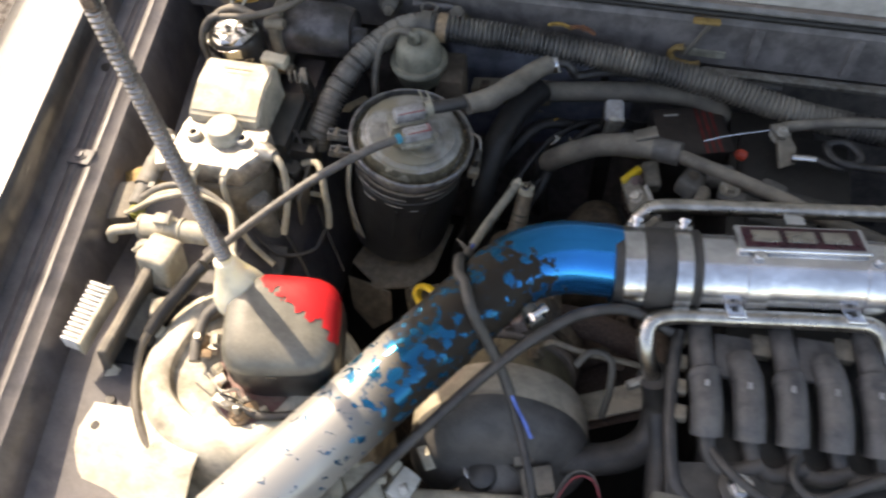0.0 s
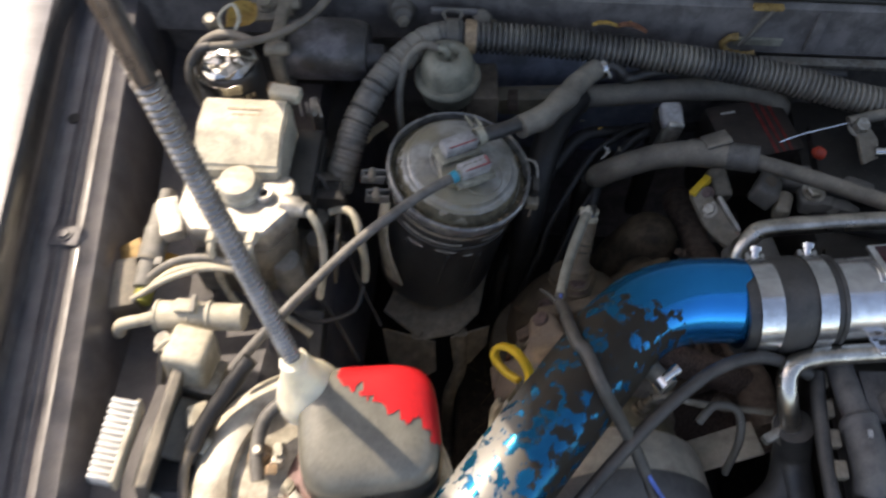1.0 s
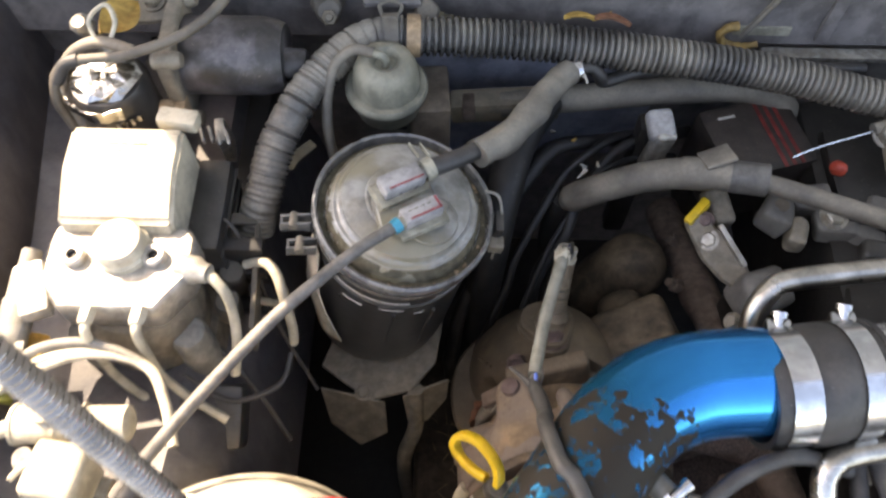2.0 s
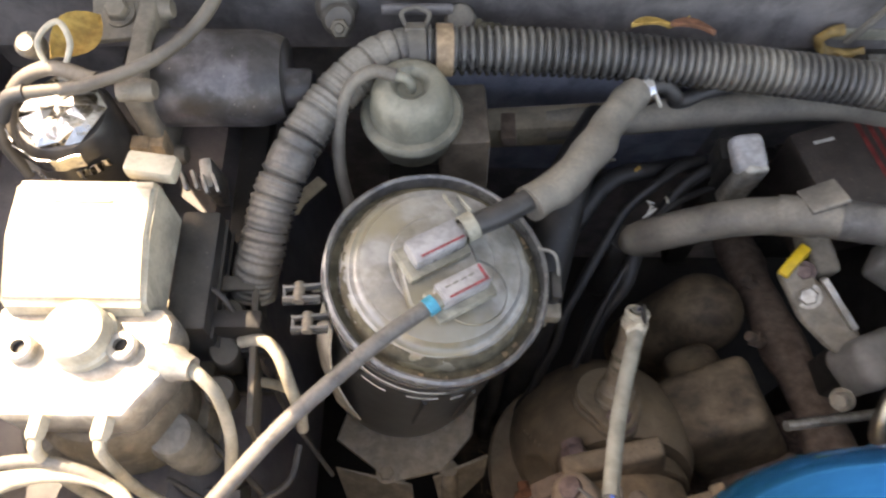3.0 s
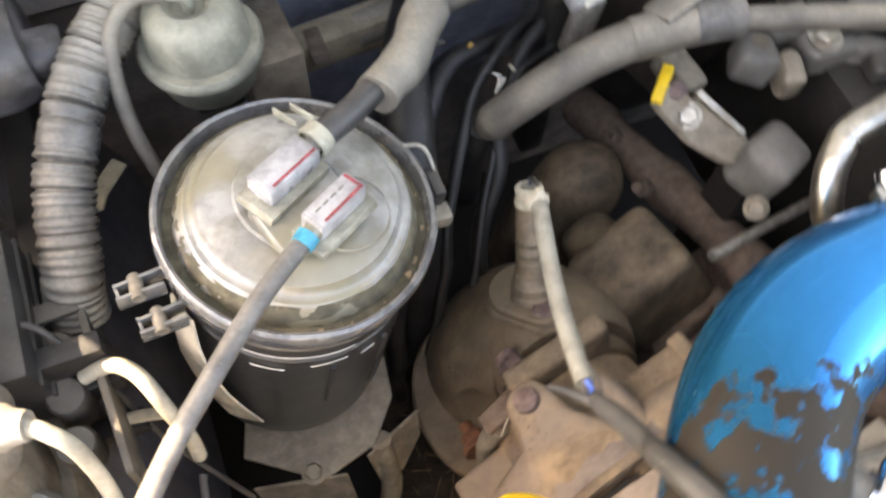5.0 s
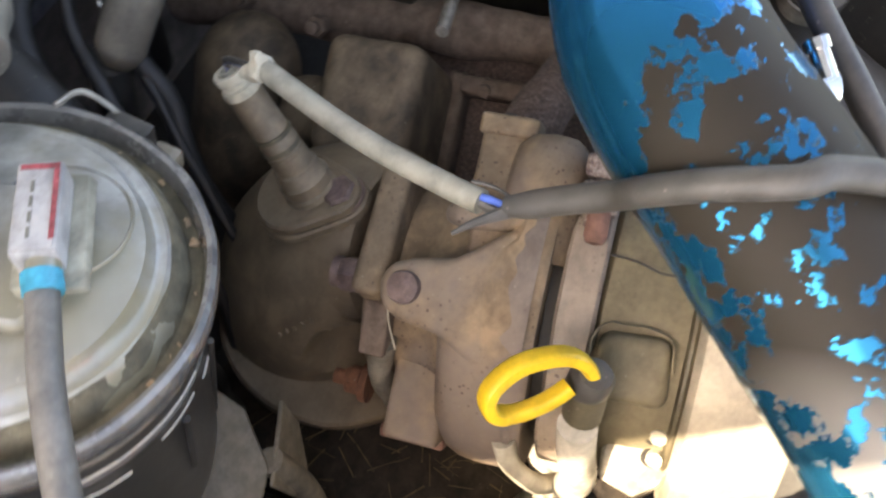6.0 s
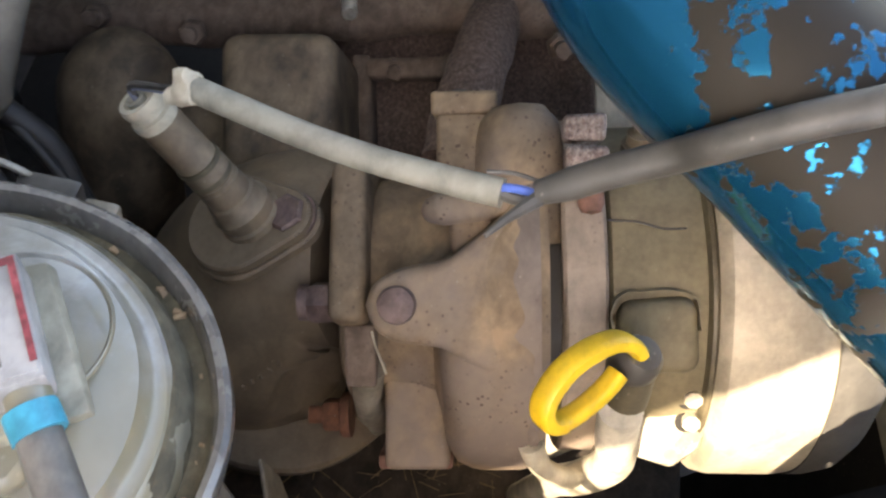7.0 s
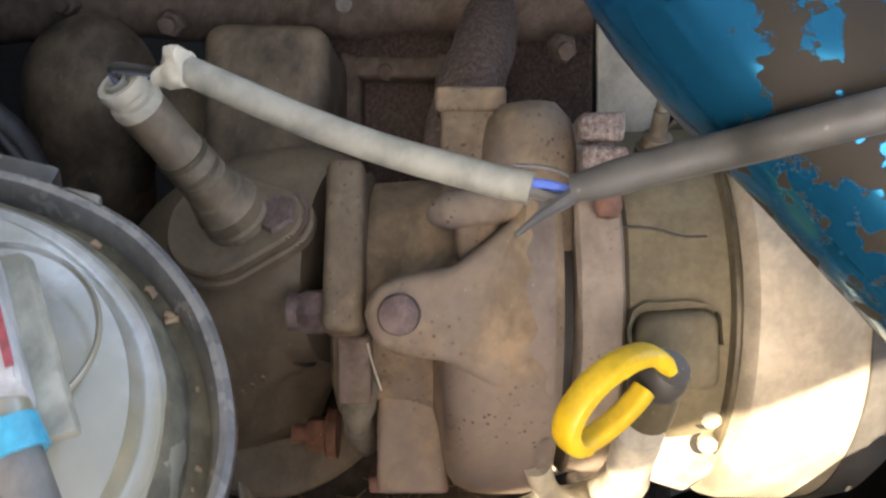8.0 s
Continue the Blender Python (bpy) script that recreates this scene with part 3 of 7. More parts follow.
    part("side_clip", rbox(0.007, 0.018, 0.034, pose(0.0735, 0.590, 0.832, 0, 12, 0), 0.002), BLACK_PLASTIC, can)
    part("side_clip_ear", rbox(0.012, 0.011, 0.010, pose(0.0742, 0.5775, 0.8330, 0, 10, 0), 0.002), ZINC2, can)
    part("side_clip_wire", tube([(0.0650, 0.608, 0.862), (0.0760, 0.604, 0.858), (0.0785, 0.590, 0.838), (0.0730, 0.578, 0.808)], 0.0012, 8), ZINC, can)
    tail = ((0.0610, -0.036, 195), (0.0640, -0.055, 200), (0.0650, -0.075, 206), (0.0640, -0.095, 213), (0.0615, -0.115, 221), (0.0592, -0.136, 229))
    part("strap_tail", dent(thick(loft([[m @ Vector((r * math.cos(radians(a + w)), r * math.sin(radians(a + w)), z + 0.0004 * w)) for w in (-10, -5, 0, 5, 10)] for r, z, a in tail]), 0.0012), 0.0006, 60), TOWER, can, "dusty cream strap tail")
    # scuffed seam marks round the body
    for a0, a1, z, r in ((-150, -95, -0.0225, 0.0588), (-92, -60, -0.0225, 0.0588), (-135, -80, -0.032, 0.0588), (-62, -40, -0.0285, 0.0588), (-100, -82, -0.046, 0.0580), (-74, -66, -0.052, 0.0578), (-128, -112, -0.050, 0.0578)):
        pts = [m @ Vector((r * math.cos(radians(q)), r * math.sin(radians(q)), z)) for q in np.linspace(a0, a1, 8)]
        part("scuff", tube(pts, 0.0004, 5, 3), WHITE_PLASTIC, can, "pale scuffed moulding line")
    for a, z0, z1 in ((-88, -0.055, -0.105), (-58, -0.056, -0.120)):
        pts = [m @ Vector(((0.0578 - 0.022 * (-z - 0.055)) * math.cos(radians(a)), (0.0578 - 0.022 * (-z - 0.055)) * math.sin(radians(a)), z)) for z in np.linspace(z0, z1, 5)]
        part("body_rib", tube(pts, 0.0016, 8, 3), BLACK_PLASTIC, can)
    random.seed(11)
    for k in range(14):
        q, w = random.uniform(-110, 30), random.uniform(0.0006, 0.0018)
        p = m @ Vector((0.0568 * math.cos(radians(q)), 0.0568 * math.sin(radians(q)), -0.0070))
        part("crumb", dent(rbox(w * 1.6, w, w * 0.7, pose(*p, random.uniform(0, 40), 0, random.uniform(0, 180)), 0.0003), 0.0008, 400), TAN_TAPE, can, "dry leaf crumb in the rim")
    return can


def make_canister_bracket():
    b = thing("canister_bracket", "folded grey steel bracket under the canister", "bracket", (0, 0.53, 0.65))
    part("base", plate([(-0.075, -0.03), (-0.03, -0.062), (0.008, -0.052), (0.030, -0.025), (0.040, 0.05), (-0.05, 0.05)], 0.003, pose(0.0, 0.562, 0.671)), ZINC2, b)
    part("front_flange", plate([(-0.06, 0), (0.0, 0), (0.005, -0.045), (-0.02, -0.075), (-0.05, -0.05)], 0.0025, pose(-0.015, 0.500, 0.674, 70, 0, -12)), ZINC2, b)
    part("side_flange", plate([(0.0, 0), (0.045, 0), (0.040, -0.03), (0.018, -0.055), (0.0, -0.045)], 0.0025, pose(0.0, 0.506, 0.674, 75, 0, 22)), ZINC2, b)
    part("leg", tube([(0.012, 0.512, 0.673), (0.012, 0.492, 0.62), (0.0, 0.475, 0.56), (0.0, 0.47, 0.37)], 0.0075, 12), ZINC2, b)
    part("stay", rbox(0.05, 0.23, 0.004, pose(-0.02, 0.67, 0.669), 0.001), BLACK_DEEP, b)
    part("bolt", bolt((-0.035, 0.507, 0.675), (0, 0, 1), 0.006, 0.004), ZINC2, b)
    return b


def make_vent_hose():
    h = thing("vent_hose", "thin dusty rubber hose from the canister lid", "hose", (-0.08, 0.46, 0.89))
    part("hose", tube([(0.002, 0.5545, 0.9010), (-0.0235, 0.5350, 0.9010), (-0.0495, 0.5115, 0.8990), (-0.0770, 0.4850, 0.8950), (-0.1100, 0.4450, 0.8900), (-0.1390, 0.4080, 0.8830), (-0.1600, 0.3820, 0.8740), (-0.1660, 0.3740, 0.8700)], 0.0045, 14), GREY_CABLE, h)
    part("tape_mark", tube([(0.0035, 0.5555, 0.9012), (-0.0010, 0.5518, 0.9010)], 0.0054, 12, 2), BLUE_TAPE, h, "turquoise paint mark")
    return h


def make_sleeved_hose():
    h = thing("sleeved_hose", "black rubber hose in a dusty foam sleeve, clamped to a pipe", "hose", (0.1, 0.68, 0.86))
    part("hose", tube([(0.020, 0.6020, 0.898), (0.042, 0.614, 0.895), (0.070, 0.636, 0.886)], 0.0070, 14), RUBBER, h)
    part("sleeve", dent(tube([(0.0575, 0.6240, 0.889), (0.078, 0.640, 0.884), (0.101, 0.672, 0.877), (0.118, 0.702, 0.870), (0.135, 0.722, 0.866)],
                        lambda s: 0.0118 - 0.02 * max(0, s - 0.07), 22, 14), 0.0022, 55), RUBBER_DUSTY, h, "dusty grey-brown foam sleeve")
    part("hose_clip", lathe([(0.0095, -0.004), (0.0108, -0.004), (0.0108, 0.004), (0.0095, 0.004)], along((0.139, 0.7245, 0.865), (0.95, 0.3, 0)), 24, True), STEEL, h, "bright steel spring clip")
    part("clip_ear", rbox(0.0015, 0.016, 0.003, pose(0.146, 0.716, 0.869, 0, 0, 15), 0.0005), WHITE_PLASTIC, h)
    part("pipe", tube([(0.135, 0.722, 0.866), (0.152, 0.728, 0.865), (0.162, 0.726, 0.857), (0.170, 0.730, 0.846), (0.22, 0.745, 0.845), (0.40, 0.76, 0.835)], 0.0055, 12), RUBBER, h)
    return h


def make_corrugated_hose():
    h = thing("corrugated_hose", "thick black corrugated wiring hose along the firewall", "hose", (0.1, 0.757, 0.86))
    path = [(-0.1165, 0.596, 0.815), (-0.1134, 0.6035, 0.828), (-0.1085, 0.6130, 0.840), (-0.098, 0.6463, 0.861), (-0.0781, 0.6842, 0.877), (-0.0508, 0.7184, 0.885), (-0.0239, 0.7365, 0.887), (0.0198, 0.7395, 0.885), (0.0729, 0.742, 0.881), (0.1264, 0.742, 0.877),
            (0.1811, 0.741, 0.871), (0.2358, 0.738, 0.866), (0.2771, 0.736, 0.861), (0.330, 0.730, 0.855), (0.380, 0.719, 0.850), (0.430, 0.711, 0.846), (0.52, 0.705, 0.841), (0.66, 0.70, 0.836), (0.80, 0.70, 0.83)]
    folds = [0.028, 0.039, 0.047, 0.060, 0.068, 0.081, 0.088, 0.102, 0.110, 0.121, 0.129, 0.142, 0.153, 0.160, 0.174, 0.186, 0.195]

    def ribs(s):
        """Crisp ribs along the firewall, uneven folds down the short leg."""
        if s > 0.215:
            return 0.0142 + 0.0018 * math.tanh(2.0 * (math.sin(2 * math.pi * s / 0.0055) + 0.35))
        r = 0.0148 + 0.0005 * math.sin(2 * math.pi * s / 0.0046) * (1 if s < 0.09 else 0.5 + 0.5 * math.sin(s * 60))
        for k, f in enumerate(folds):
            r -= (0.0010 + 0.0009 * ((k * 7) % 3) * 0.6) * math.exp(-((s - f) / (0.0009 + 0.0004 * (k % 2))) ** 2)
        return r

    part("hose", tube(path, ribs, 20, 10, True, 0.00065), HOSE, h, angle=60)
    part("tape_ring", tube([(0.0005, 0.7390, 0.8860), (0.0115, 0.7394, 0.8855)], 0.0172, 24, 3), TAN_TAPE, h, "tan cloth tape ring")
    strap = part("strap", tube([(-0.0175, 0.7375, 0.8868), (-0.0070, 0.7385, 0.8863)], 0.0178, 24, 3), RUBBER_DUSTY, h, "grey strap round the hose")
    part("strap_tab", merge(tube([(-0.0185, 0.748, 0.897), (-0.0215, 0.757, 0.900), (-0.0130, 0.761, 0.901), (-0.0040, 0.757, 0.900), (-0.0065, 0.748, 0.897)], 0.0016, 8), rbox(0.013, 0.012, 0.003, pose(-0.0125, 0.745, 0.9005, -30, 0, 0), 0.001)), RUBBER_DUSTY, strap, "looped strap buckle")
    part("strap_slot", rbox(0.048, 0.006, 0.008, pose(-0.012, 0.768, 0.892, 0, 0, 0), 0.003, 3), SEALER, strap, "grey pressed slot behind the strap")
    part("torn_end", merge(*[tube([(-0.124 + 0.003 * k, 0.592 + 0.002 * k, 0.826 - 0.001 * k), (-0.124 + 0.0028 * k, 0.607, 0.839)], 0.0013, 6, 2) for k in range(4)]), CREAM, h, "frayed pale edge")
    return h


def make_vacuum_dome():
    x, y = -0.0145, 0.695
    d = thing("vacuum_actuator", "grey-green painted round vacuum actuator with a hose stub", "actuator", (x, y, 0.83))
    part("flange", lathe([(0.020, 0.835), (0.026, 0.84), (0.030, 0.857), (0.0325, 0.860), (0.0335, 0.863), (0.0335, 0.866), (0.0318, 0.8685), (0.027, 0.8685)], pose(x, y, 0), 48), TEAL_GREY, d)
    part("cap", lathe([(0.0272, 0.866), (0.0268, 0.876), (0.0255, 0.885), (0.0225, 0.8925), (0.017, 0.8965), (0.0125, 0.8965), (0.0095, 0.894), (0.0085, 0.890), (0.0, 0.889)], pose(x, y, 0), 48), TEAL_GREY, d)
    part("stub", tube([(x, y, 0.888), (x + 0.0005, y - 0.001, 0.896), (x - 0.003, y, 0.901), (x - 0.012, y + 0.002, 0.9025)], 0.0032, 12), TEAL_GREY, d)
    part("hose", tube([(x - 0.008, y + 0.001, 0.9025), (x - 0.024, y + 0.004, 0.902), (x - 0.038, y - 0.003, 0.893), (x - 0.045, y - 0.018, 0.875), (x - 0.046, y - 0.035, 0.845), (x - 0.04, y - 0.05, 0.80)], 0.0042, 12), RUBBER_DUSTY, d, "thin dusty rubber hose")
    part("mount", rbox(0.034, 0.05, 0.08, pose(x + 0.034, y + 0.014, 0.806, 0, 0, 4), 0.004), BROWN_BLOCK, d, "brown stained mounting block")
    part("post", rbox(0.03, 0.10, 0.02, pose(x, y + 0.06, 0.80), 0.003), BLACK_DEEP, d)
    return d


# ---- left side: brake unit, motor, tower, relays ----
material_stamp = material("faded_print", (0.38, 0.22, 0.12), 0.6, second=(0.5, 0.4, 0.3), grain=300)


def make_brake_unit():
    u = thing("abs_unit", "cream and bare aluminium brake hydraulic unit, dusty and sunlit", "brake unit", (-0.19, 0.55, 0.78))
    rows = [[(x, 0.547 + yy, 0.862 + zz) for yy, zz in [(0.0, 0.0), (0.0, 0.028), (0.003, 0.034), (0.032, 0.0445), (0.038, 0.0465), (0.070, 0.0475), (0.075, 0.043), (0.075, 0.0)]] for x in (-0.236, -0.2335, -0.19, -0.1585, -0.156)]
    bm = loft(rows)
    for row in (0, 8 * 4):
        bm.verts.ensure_lookup_table()
        bm.faces.new([bm.verts[row + k] for k in range(8)])
    bmesh.ops.recalc_face_normals(bm, faces=bm.faces)
    bmesh.ops.bevel(bm, geom=[e for e in bm.edges if len(e.link_faces) == 2 and e.calc_face_angle() > 0.4], offset=0.003, segments=3, affect="EDGES")
    cov = part("cover", bm, CREAM, u, "cream plastic relay cover, rounded at the front")
    for k in range(3):
        part("stamp", rbox(0.032 - 0.006 * k, 0.0022, 0.0003, pose(-0.195 + 0.002 * k, 0.606 - 0.006 * k, 0.9098 - 0.0007 * k, 1, 0, 0), 0), material_stamp, cov, "faded brown print")
    part("cover_latch", rbox(0.03, 0.014, 0.012, pose(-0.163, 0.632, 0.903, 0, 0, -8), 0.003), CREAM, u)
    part("side_box", rbox(0.024, 0.078, 0.07, pose(-0.145, 0.588, 0.825), 0.003), BLACK_PLASTIC, u, "black ribbed side housing")
    for k in range(4):
        part("side_rib", rbox(0.0025, 0.08, 0.003, pose(-0.1325, 0.588, 0.800 + 0.015 * k), 0.0008), BLACK_PLASTIC, u)
    part("valve_block", plate([(-0.049, 0.034), (0.043, 0.034), (0.050, 0.024), (0.050, -0.004), (0.030, -0.031), (-0.036, -0.031), (-0.052, -0.010), (-0.052, 0.024)], 0.030, pose(-0.191, 0.520, 0.854), 0.003), CAST_ALU, u, "dusty cast aluminium valve block")
    part("cap", lathe([(0.0195, 0.882), (0.0195, 0.889), (0.018, 0.8905), (0.0172, 0.898), (0.0155, 0.900), (0.0, 0.9005)], pose(-0.190, 0.534, 0), 40), CREAM, u, "round dusty cap")
    for x, y in ((-0.222, 0.527), (-0.167, 0.5285)):
        part("eyelet", lathe([(0.004, 0.882), (0.0085, 0.882), (0.0085, 0.8895), (0.007, 0.891), (0.004, 0.8905)], pose(x, y, 0), 24, True), CAST_ALU, u)
        part("socket", lathe([(0.0041, 0.882), (0.0041, 0.887), (0, 0.887)], pose(x, y, 0), 16), BLACK_DEEP, u)
    part("lower_body", dent(lathe([(0.0, 0.770), (0.038, 0.770), (0.043, 0.778), (0.044, 0.835), (0.041, 0.848), (0.036, 0.854), (0.0, 0.855)], pose(-0.190, 0.520, 0), 40), 0.001, 40), ZINC2, u, "stout dusty aluminium pump body")
    part("left_ear", rbox(0.02, 0.04, 0.014, pose(-0.248, 0.505, 0.876, 0, 0, 20), 0.003), CAST_ALU, u)
    for x in (-0.212, -0.178, -0.224):
        if x != -0.224:
            part("pipe_nut", lathe([(0.0058, 0), (0.0058, 0.008), (0.004, 0.012), (0.0, 0.012)], along((x + 0.007, 0.490, 0.882), (0, -0.9, 0.15)), 6), CREAM, u, "dusty flare nut")
            part("brake_pipe", tube([(x + 0.007, 0.482, 0.883), (x + 0.007, 0.474, 0.879), (x + 0.008, 0.469, 0.858), (x + 0.010, 0.464, 0.825), (x + 0.022, 0.458, 0.795), (x + 0.050, 0.445, 0.78)], 0.0034, 10), CREAM, u, "dusty steel brake pipe")
    part("right_port", lathe([(0.010, 0), (0.010, 0.012), (0.008, 0.015), (0.0065, 0.022), (0.0, 0.022)], along((-0.150, 0.525, 0.878), (0.8, -0.25, 0.1)), 20), CAST_ALU, u)
    part("brake_pipe", tube([(-0.131, 0.519, 0.880), (-0.124, 0.514, 0.878), (-0.117, 0.506, 0.866), (-0.116, 0.492, 0.835), (-0.122, 0.475, 0.80)], 0.0038, 10), CREAM, u, "dusty steel brake pipe")
    for x in (-0.226, -0.152):
        part("pump_body", lathe([(0.0, 0.76), (0.013, 0.76), (0.0145, 0.765), (0.0145, 0.826), (0.012, 0.834), (0.0, 0.836)], pose(x, 0.494, 0), 28), DUSTY_GREY, u, "dusty grey pump cylinder")
    part("base", rbox(0.09, 0.10, 0.05, pose(-0.185, 0.55, 0.775), 0.006), ZINC2, u)
    # skirt is coloured black to stand for the shade below the unit
    part("base_skirt", rbox(0.11, 0.05, 0.03, pose(-0.175, 0.455, 0.755, 20, 0, 0), 0.006), BLACK_PLASTIC, u)
    part("foot", rbox(0.08, 0.10, 0.06, pose(-0.2, 0.56, 0.73), 0.006), BLACK_DEEP, u)
    return u




DUSTY_TAN = material("dusty_tan_sheet", (0.30, 0.27, 0.19), 0.6, second=(0.20, 0.175, 0.115), grain=50, dust=0.3)


def make_side_pipes():
    """The loop of brake pipe and its clips beside the canister."""
    s = thing("pipe_clip_block", "black plastic clip block holding two brake pipes", "pipe clip", (-0.1, 0.53, 0.80))
    # bracket and clips are coloured near-black to stand for the shade they lie in
    part("bracket", rbox(0.045, 0.012, 0.06, pose(-0.112, 0.555, 0.815), 0.003), DARK_RUBBER, s)
    part("channel", dent(rbox(0.004, 0.094, 0.050, pose(-0.0985, 0.540, 0.806, 0, 6, 4), 0.0015), 0.0012, 50), HOSE_BROWN, s, "brown-grey channel plate")
    part("channel_tab", rbox(0.028, 0.010, 0.004, pose(-0.113, 0.583, 0.832, 0, 6, 4), 0.0012), HOSE_BROWN, s)
    for y in (0.566, 0.541, 0.516):
        part("grommet", dent(lathe([(0.0, -0.03), (0.0095, -0.03), (0.0100, -0.004), (0.0085, 0.0), (0.0, 0.0008)], along((-0.115, y, 0.826), (0.1, -0.1, 1)), 20), 0.0008, 90), HOSE_BROWN, s, "dusty brown rubber grommet")
    for z, y in ((0.824, 0.547), (0.790, 0.532)):
        part("clip", rbox(0.036, 0.012, 0.012, pose(-0.108, y, z - 0.008), 0.002), DARK_RUBBER, s)
        part("sleeve", lathe([(0.007, -0.012), (0.007, 0.012), (0, 0.012)], along((-0.118, y + 0.01, z - 0.012), (0, 0.2, 1)), 16), RUBBER_DUSTY, s)
    part("brake_pipe", tube([(-0.105, 0.547, 0.826), (-0.090, 0.545, 0.834), (-0.079, 0.535, 0.836), (-0.073, 0.520, 0.82), (-0.071, 0.512, 0.79), (-0.073, 0.508, 0.765)], 0.0040, 12), CREAM, s, "pale sunlit brake pipe")
    part("brake_pipe", tube([(-0.10, 0.532, 0.792), (-0.086, 0.528, 0.797), (-0.074, 0.522, 0.806)], 0.0032, 10), CREAM, s)
    part("wire", tube([(-0.128, 0.575, 0.85), (-0.112, 0.565, 0.852), (-0.100, 0.548, 0.82), (-0.085, 0.52, 0.76), (-0.06, 0.49, 0.70)], 0.0018, 8), RUBBER, s)
    part("wire", tube([(-0.15, 0.47, 0.79), (-0.115, 0.455, 0.775), (-0.08, 0.47, 0.77), (-0.072, 0.495, 0.775)], 0.0022, 8), RUBBER, s)
    part("wire", tube([(-0.135, 0.50, 0.80), (-0.10, 0.47, 0.755), (-0.075, 0.44, 0.72)], 0.0022, 8), RUBBER, s)
    part("tab", plate([(-0.020, -0.002), (-0.012, -0.009), (-0.004, -0.0055), (0.018, -0.005), (0.018, 0.005), (-0.010, 0.0055)], 0.0018, pose(-0.079, 0.660, 0.808, 0, 0, 46)), DUSTY_TAN, s, "dusty tan sheet tab")
    part("tab_stay", tube([(-0.092, 0.650, 0.806), (-0.105, 0.655, 0.800), (-0.118, 0.660, 0.798)], 0.003, 8, 3), BLACK_DEEP, s)
    part("stay", rbox(0.02, 0.26, 0.02, pose(-0.118, 0.68, 0.80), 0.003), BLACK_DEEP, s)
    return s


def make_foil_solenoid():
    x, y = -0.2225, 0.668
    s = thing("wrapped_solenoid", "black solenoid wrapped in crumpled shiny foil tape", "solenoid", (x, y, 0.82))
    part("body", lathe([(0.0, 0.80), (0.022, 0.80), (0.025, 0.805), (0.0255, 0.85), (0.0265, 0.853), (0.0265, 0.86), (0.0255, 0.863), (0.025, 0.897), (0.022, 0.903), (0.012, 0.906), (0, 0.906)], pose(x, y, 0), 36), BLACK_PLASTIC, s)
    random.seed(5)
    for a0, a1, z, w in ((200, 300, 0.897, 0.011), (225, 262, 0.873, 0.012), (262, 290, 0.868, 0.009), (215, 245, 0.852, 0.007), (240, 310, 0.853, 0.006), (285, 320, 0.885, 0.007), (250, 275, 0.838, 0.008)):
        rows = []
        for q in np.linspace(a0, a1, 14):
            r = 0.0262 + random.uniform(0, 0.0018)
            rows.append([(x + (r + random.uniform(0, 0.001)) * math.cos(radians(q)), y + r * math.sin(radians(q)), z + w * (k / 3 - 0.5) + random.uniform(-0.0012, 0.0012)) for k in range(4)])
        part("foil_strip", thick(loft(rows), 0.0004), FOIL, s, "crumpled silver foil", smooth=False)
    part("top_foil", dent(lathe([(0.021, 0.9045), (0.018, 0.909), (0.010, 0.911), (0, 0.9095)], pose(x, y, 0), 14), 0.004, 120), FOIL, s, smooth=False)
    part("collar", tube([(x - 0.024, y - 0.012, 0.865), (x - 0.031, y - 0.002, 0.885), (x - 0.026, y + 0.014, 0.905), (x - 0.005, y + 0.018, 0.918), (x + 0.02, y + 0.010, 0.919)], 0.0042, 12), RUBBER_DUSTY, s, "dusty grey hose over the top")
    part("wire_loop", tube([(x - 0.004, y + 0.016, 0.918), (x - 0.008, y + 0.026, 0.93), (x + 0.002, y + 0.034, 0.936), (x + 0.008, y + 0.026, 0.93), (x + 0.004, y + 0.018, 0.92)], 0.0016, 8), CREAM, s)
    part("nut", lathe([(0.007, 0), (0.007, 0.008), (0.004, 0.012), (0, 0.012)], along((x - 0.018, y + 0.035, 0.912), (0, -0.4, 0.9)), 12), ZINC, s)
    part("foot", rbox(0.03, 0.14, 0.05, pose(x, y + 0.07, 0.79), 0.004), BLACK_DEEP, s)
    s.scale = (1.2, 1.2, 1.04)
    return s


MOTOR_GREY = material("worn_grey_motor_paint", (0.115, 0.107, 0.112), 0.36, second=(0.035, 0.032, 0.031), grain=30, mix=0.50, sharp=0.06, dust=0.15, speck=0.9, grime=0.5, dust_colour=(0.16, 0.145, 0.13), bump=0.2, spread=0.07)

FLANGE_TAN = material("tan_grey_steel", (0.235, 0.20, 0.155), 0.55, second=(0.15, 0.125, 0.095), grain=40, dust=0.4, dust_colour=(0.30, 0.27, 0.21))


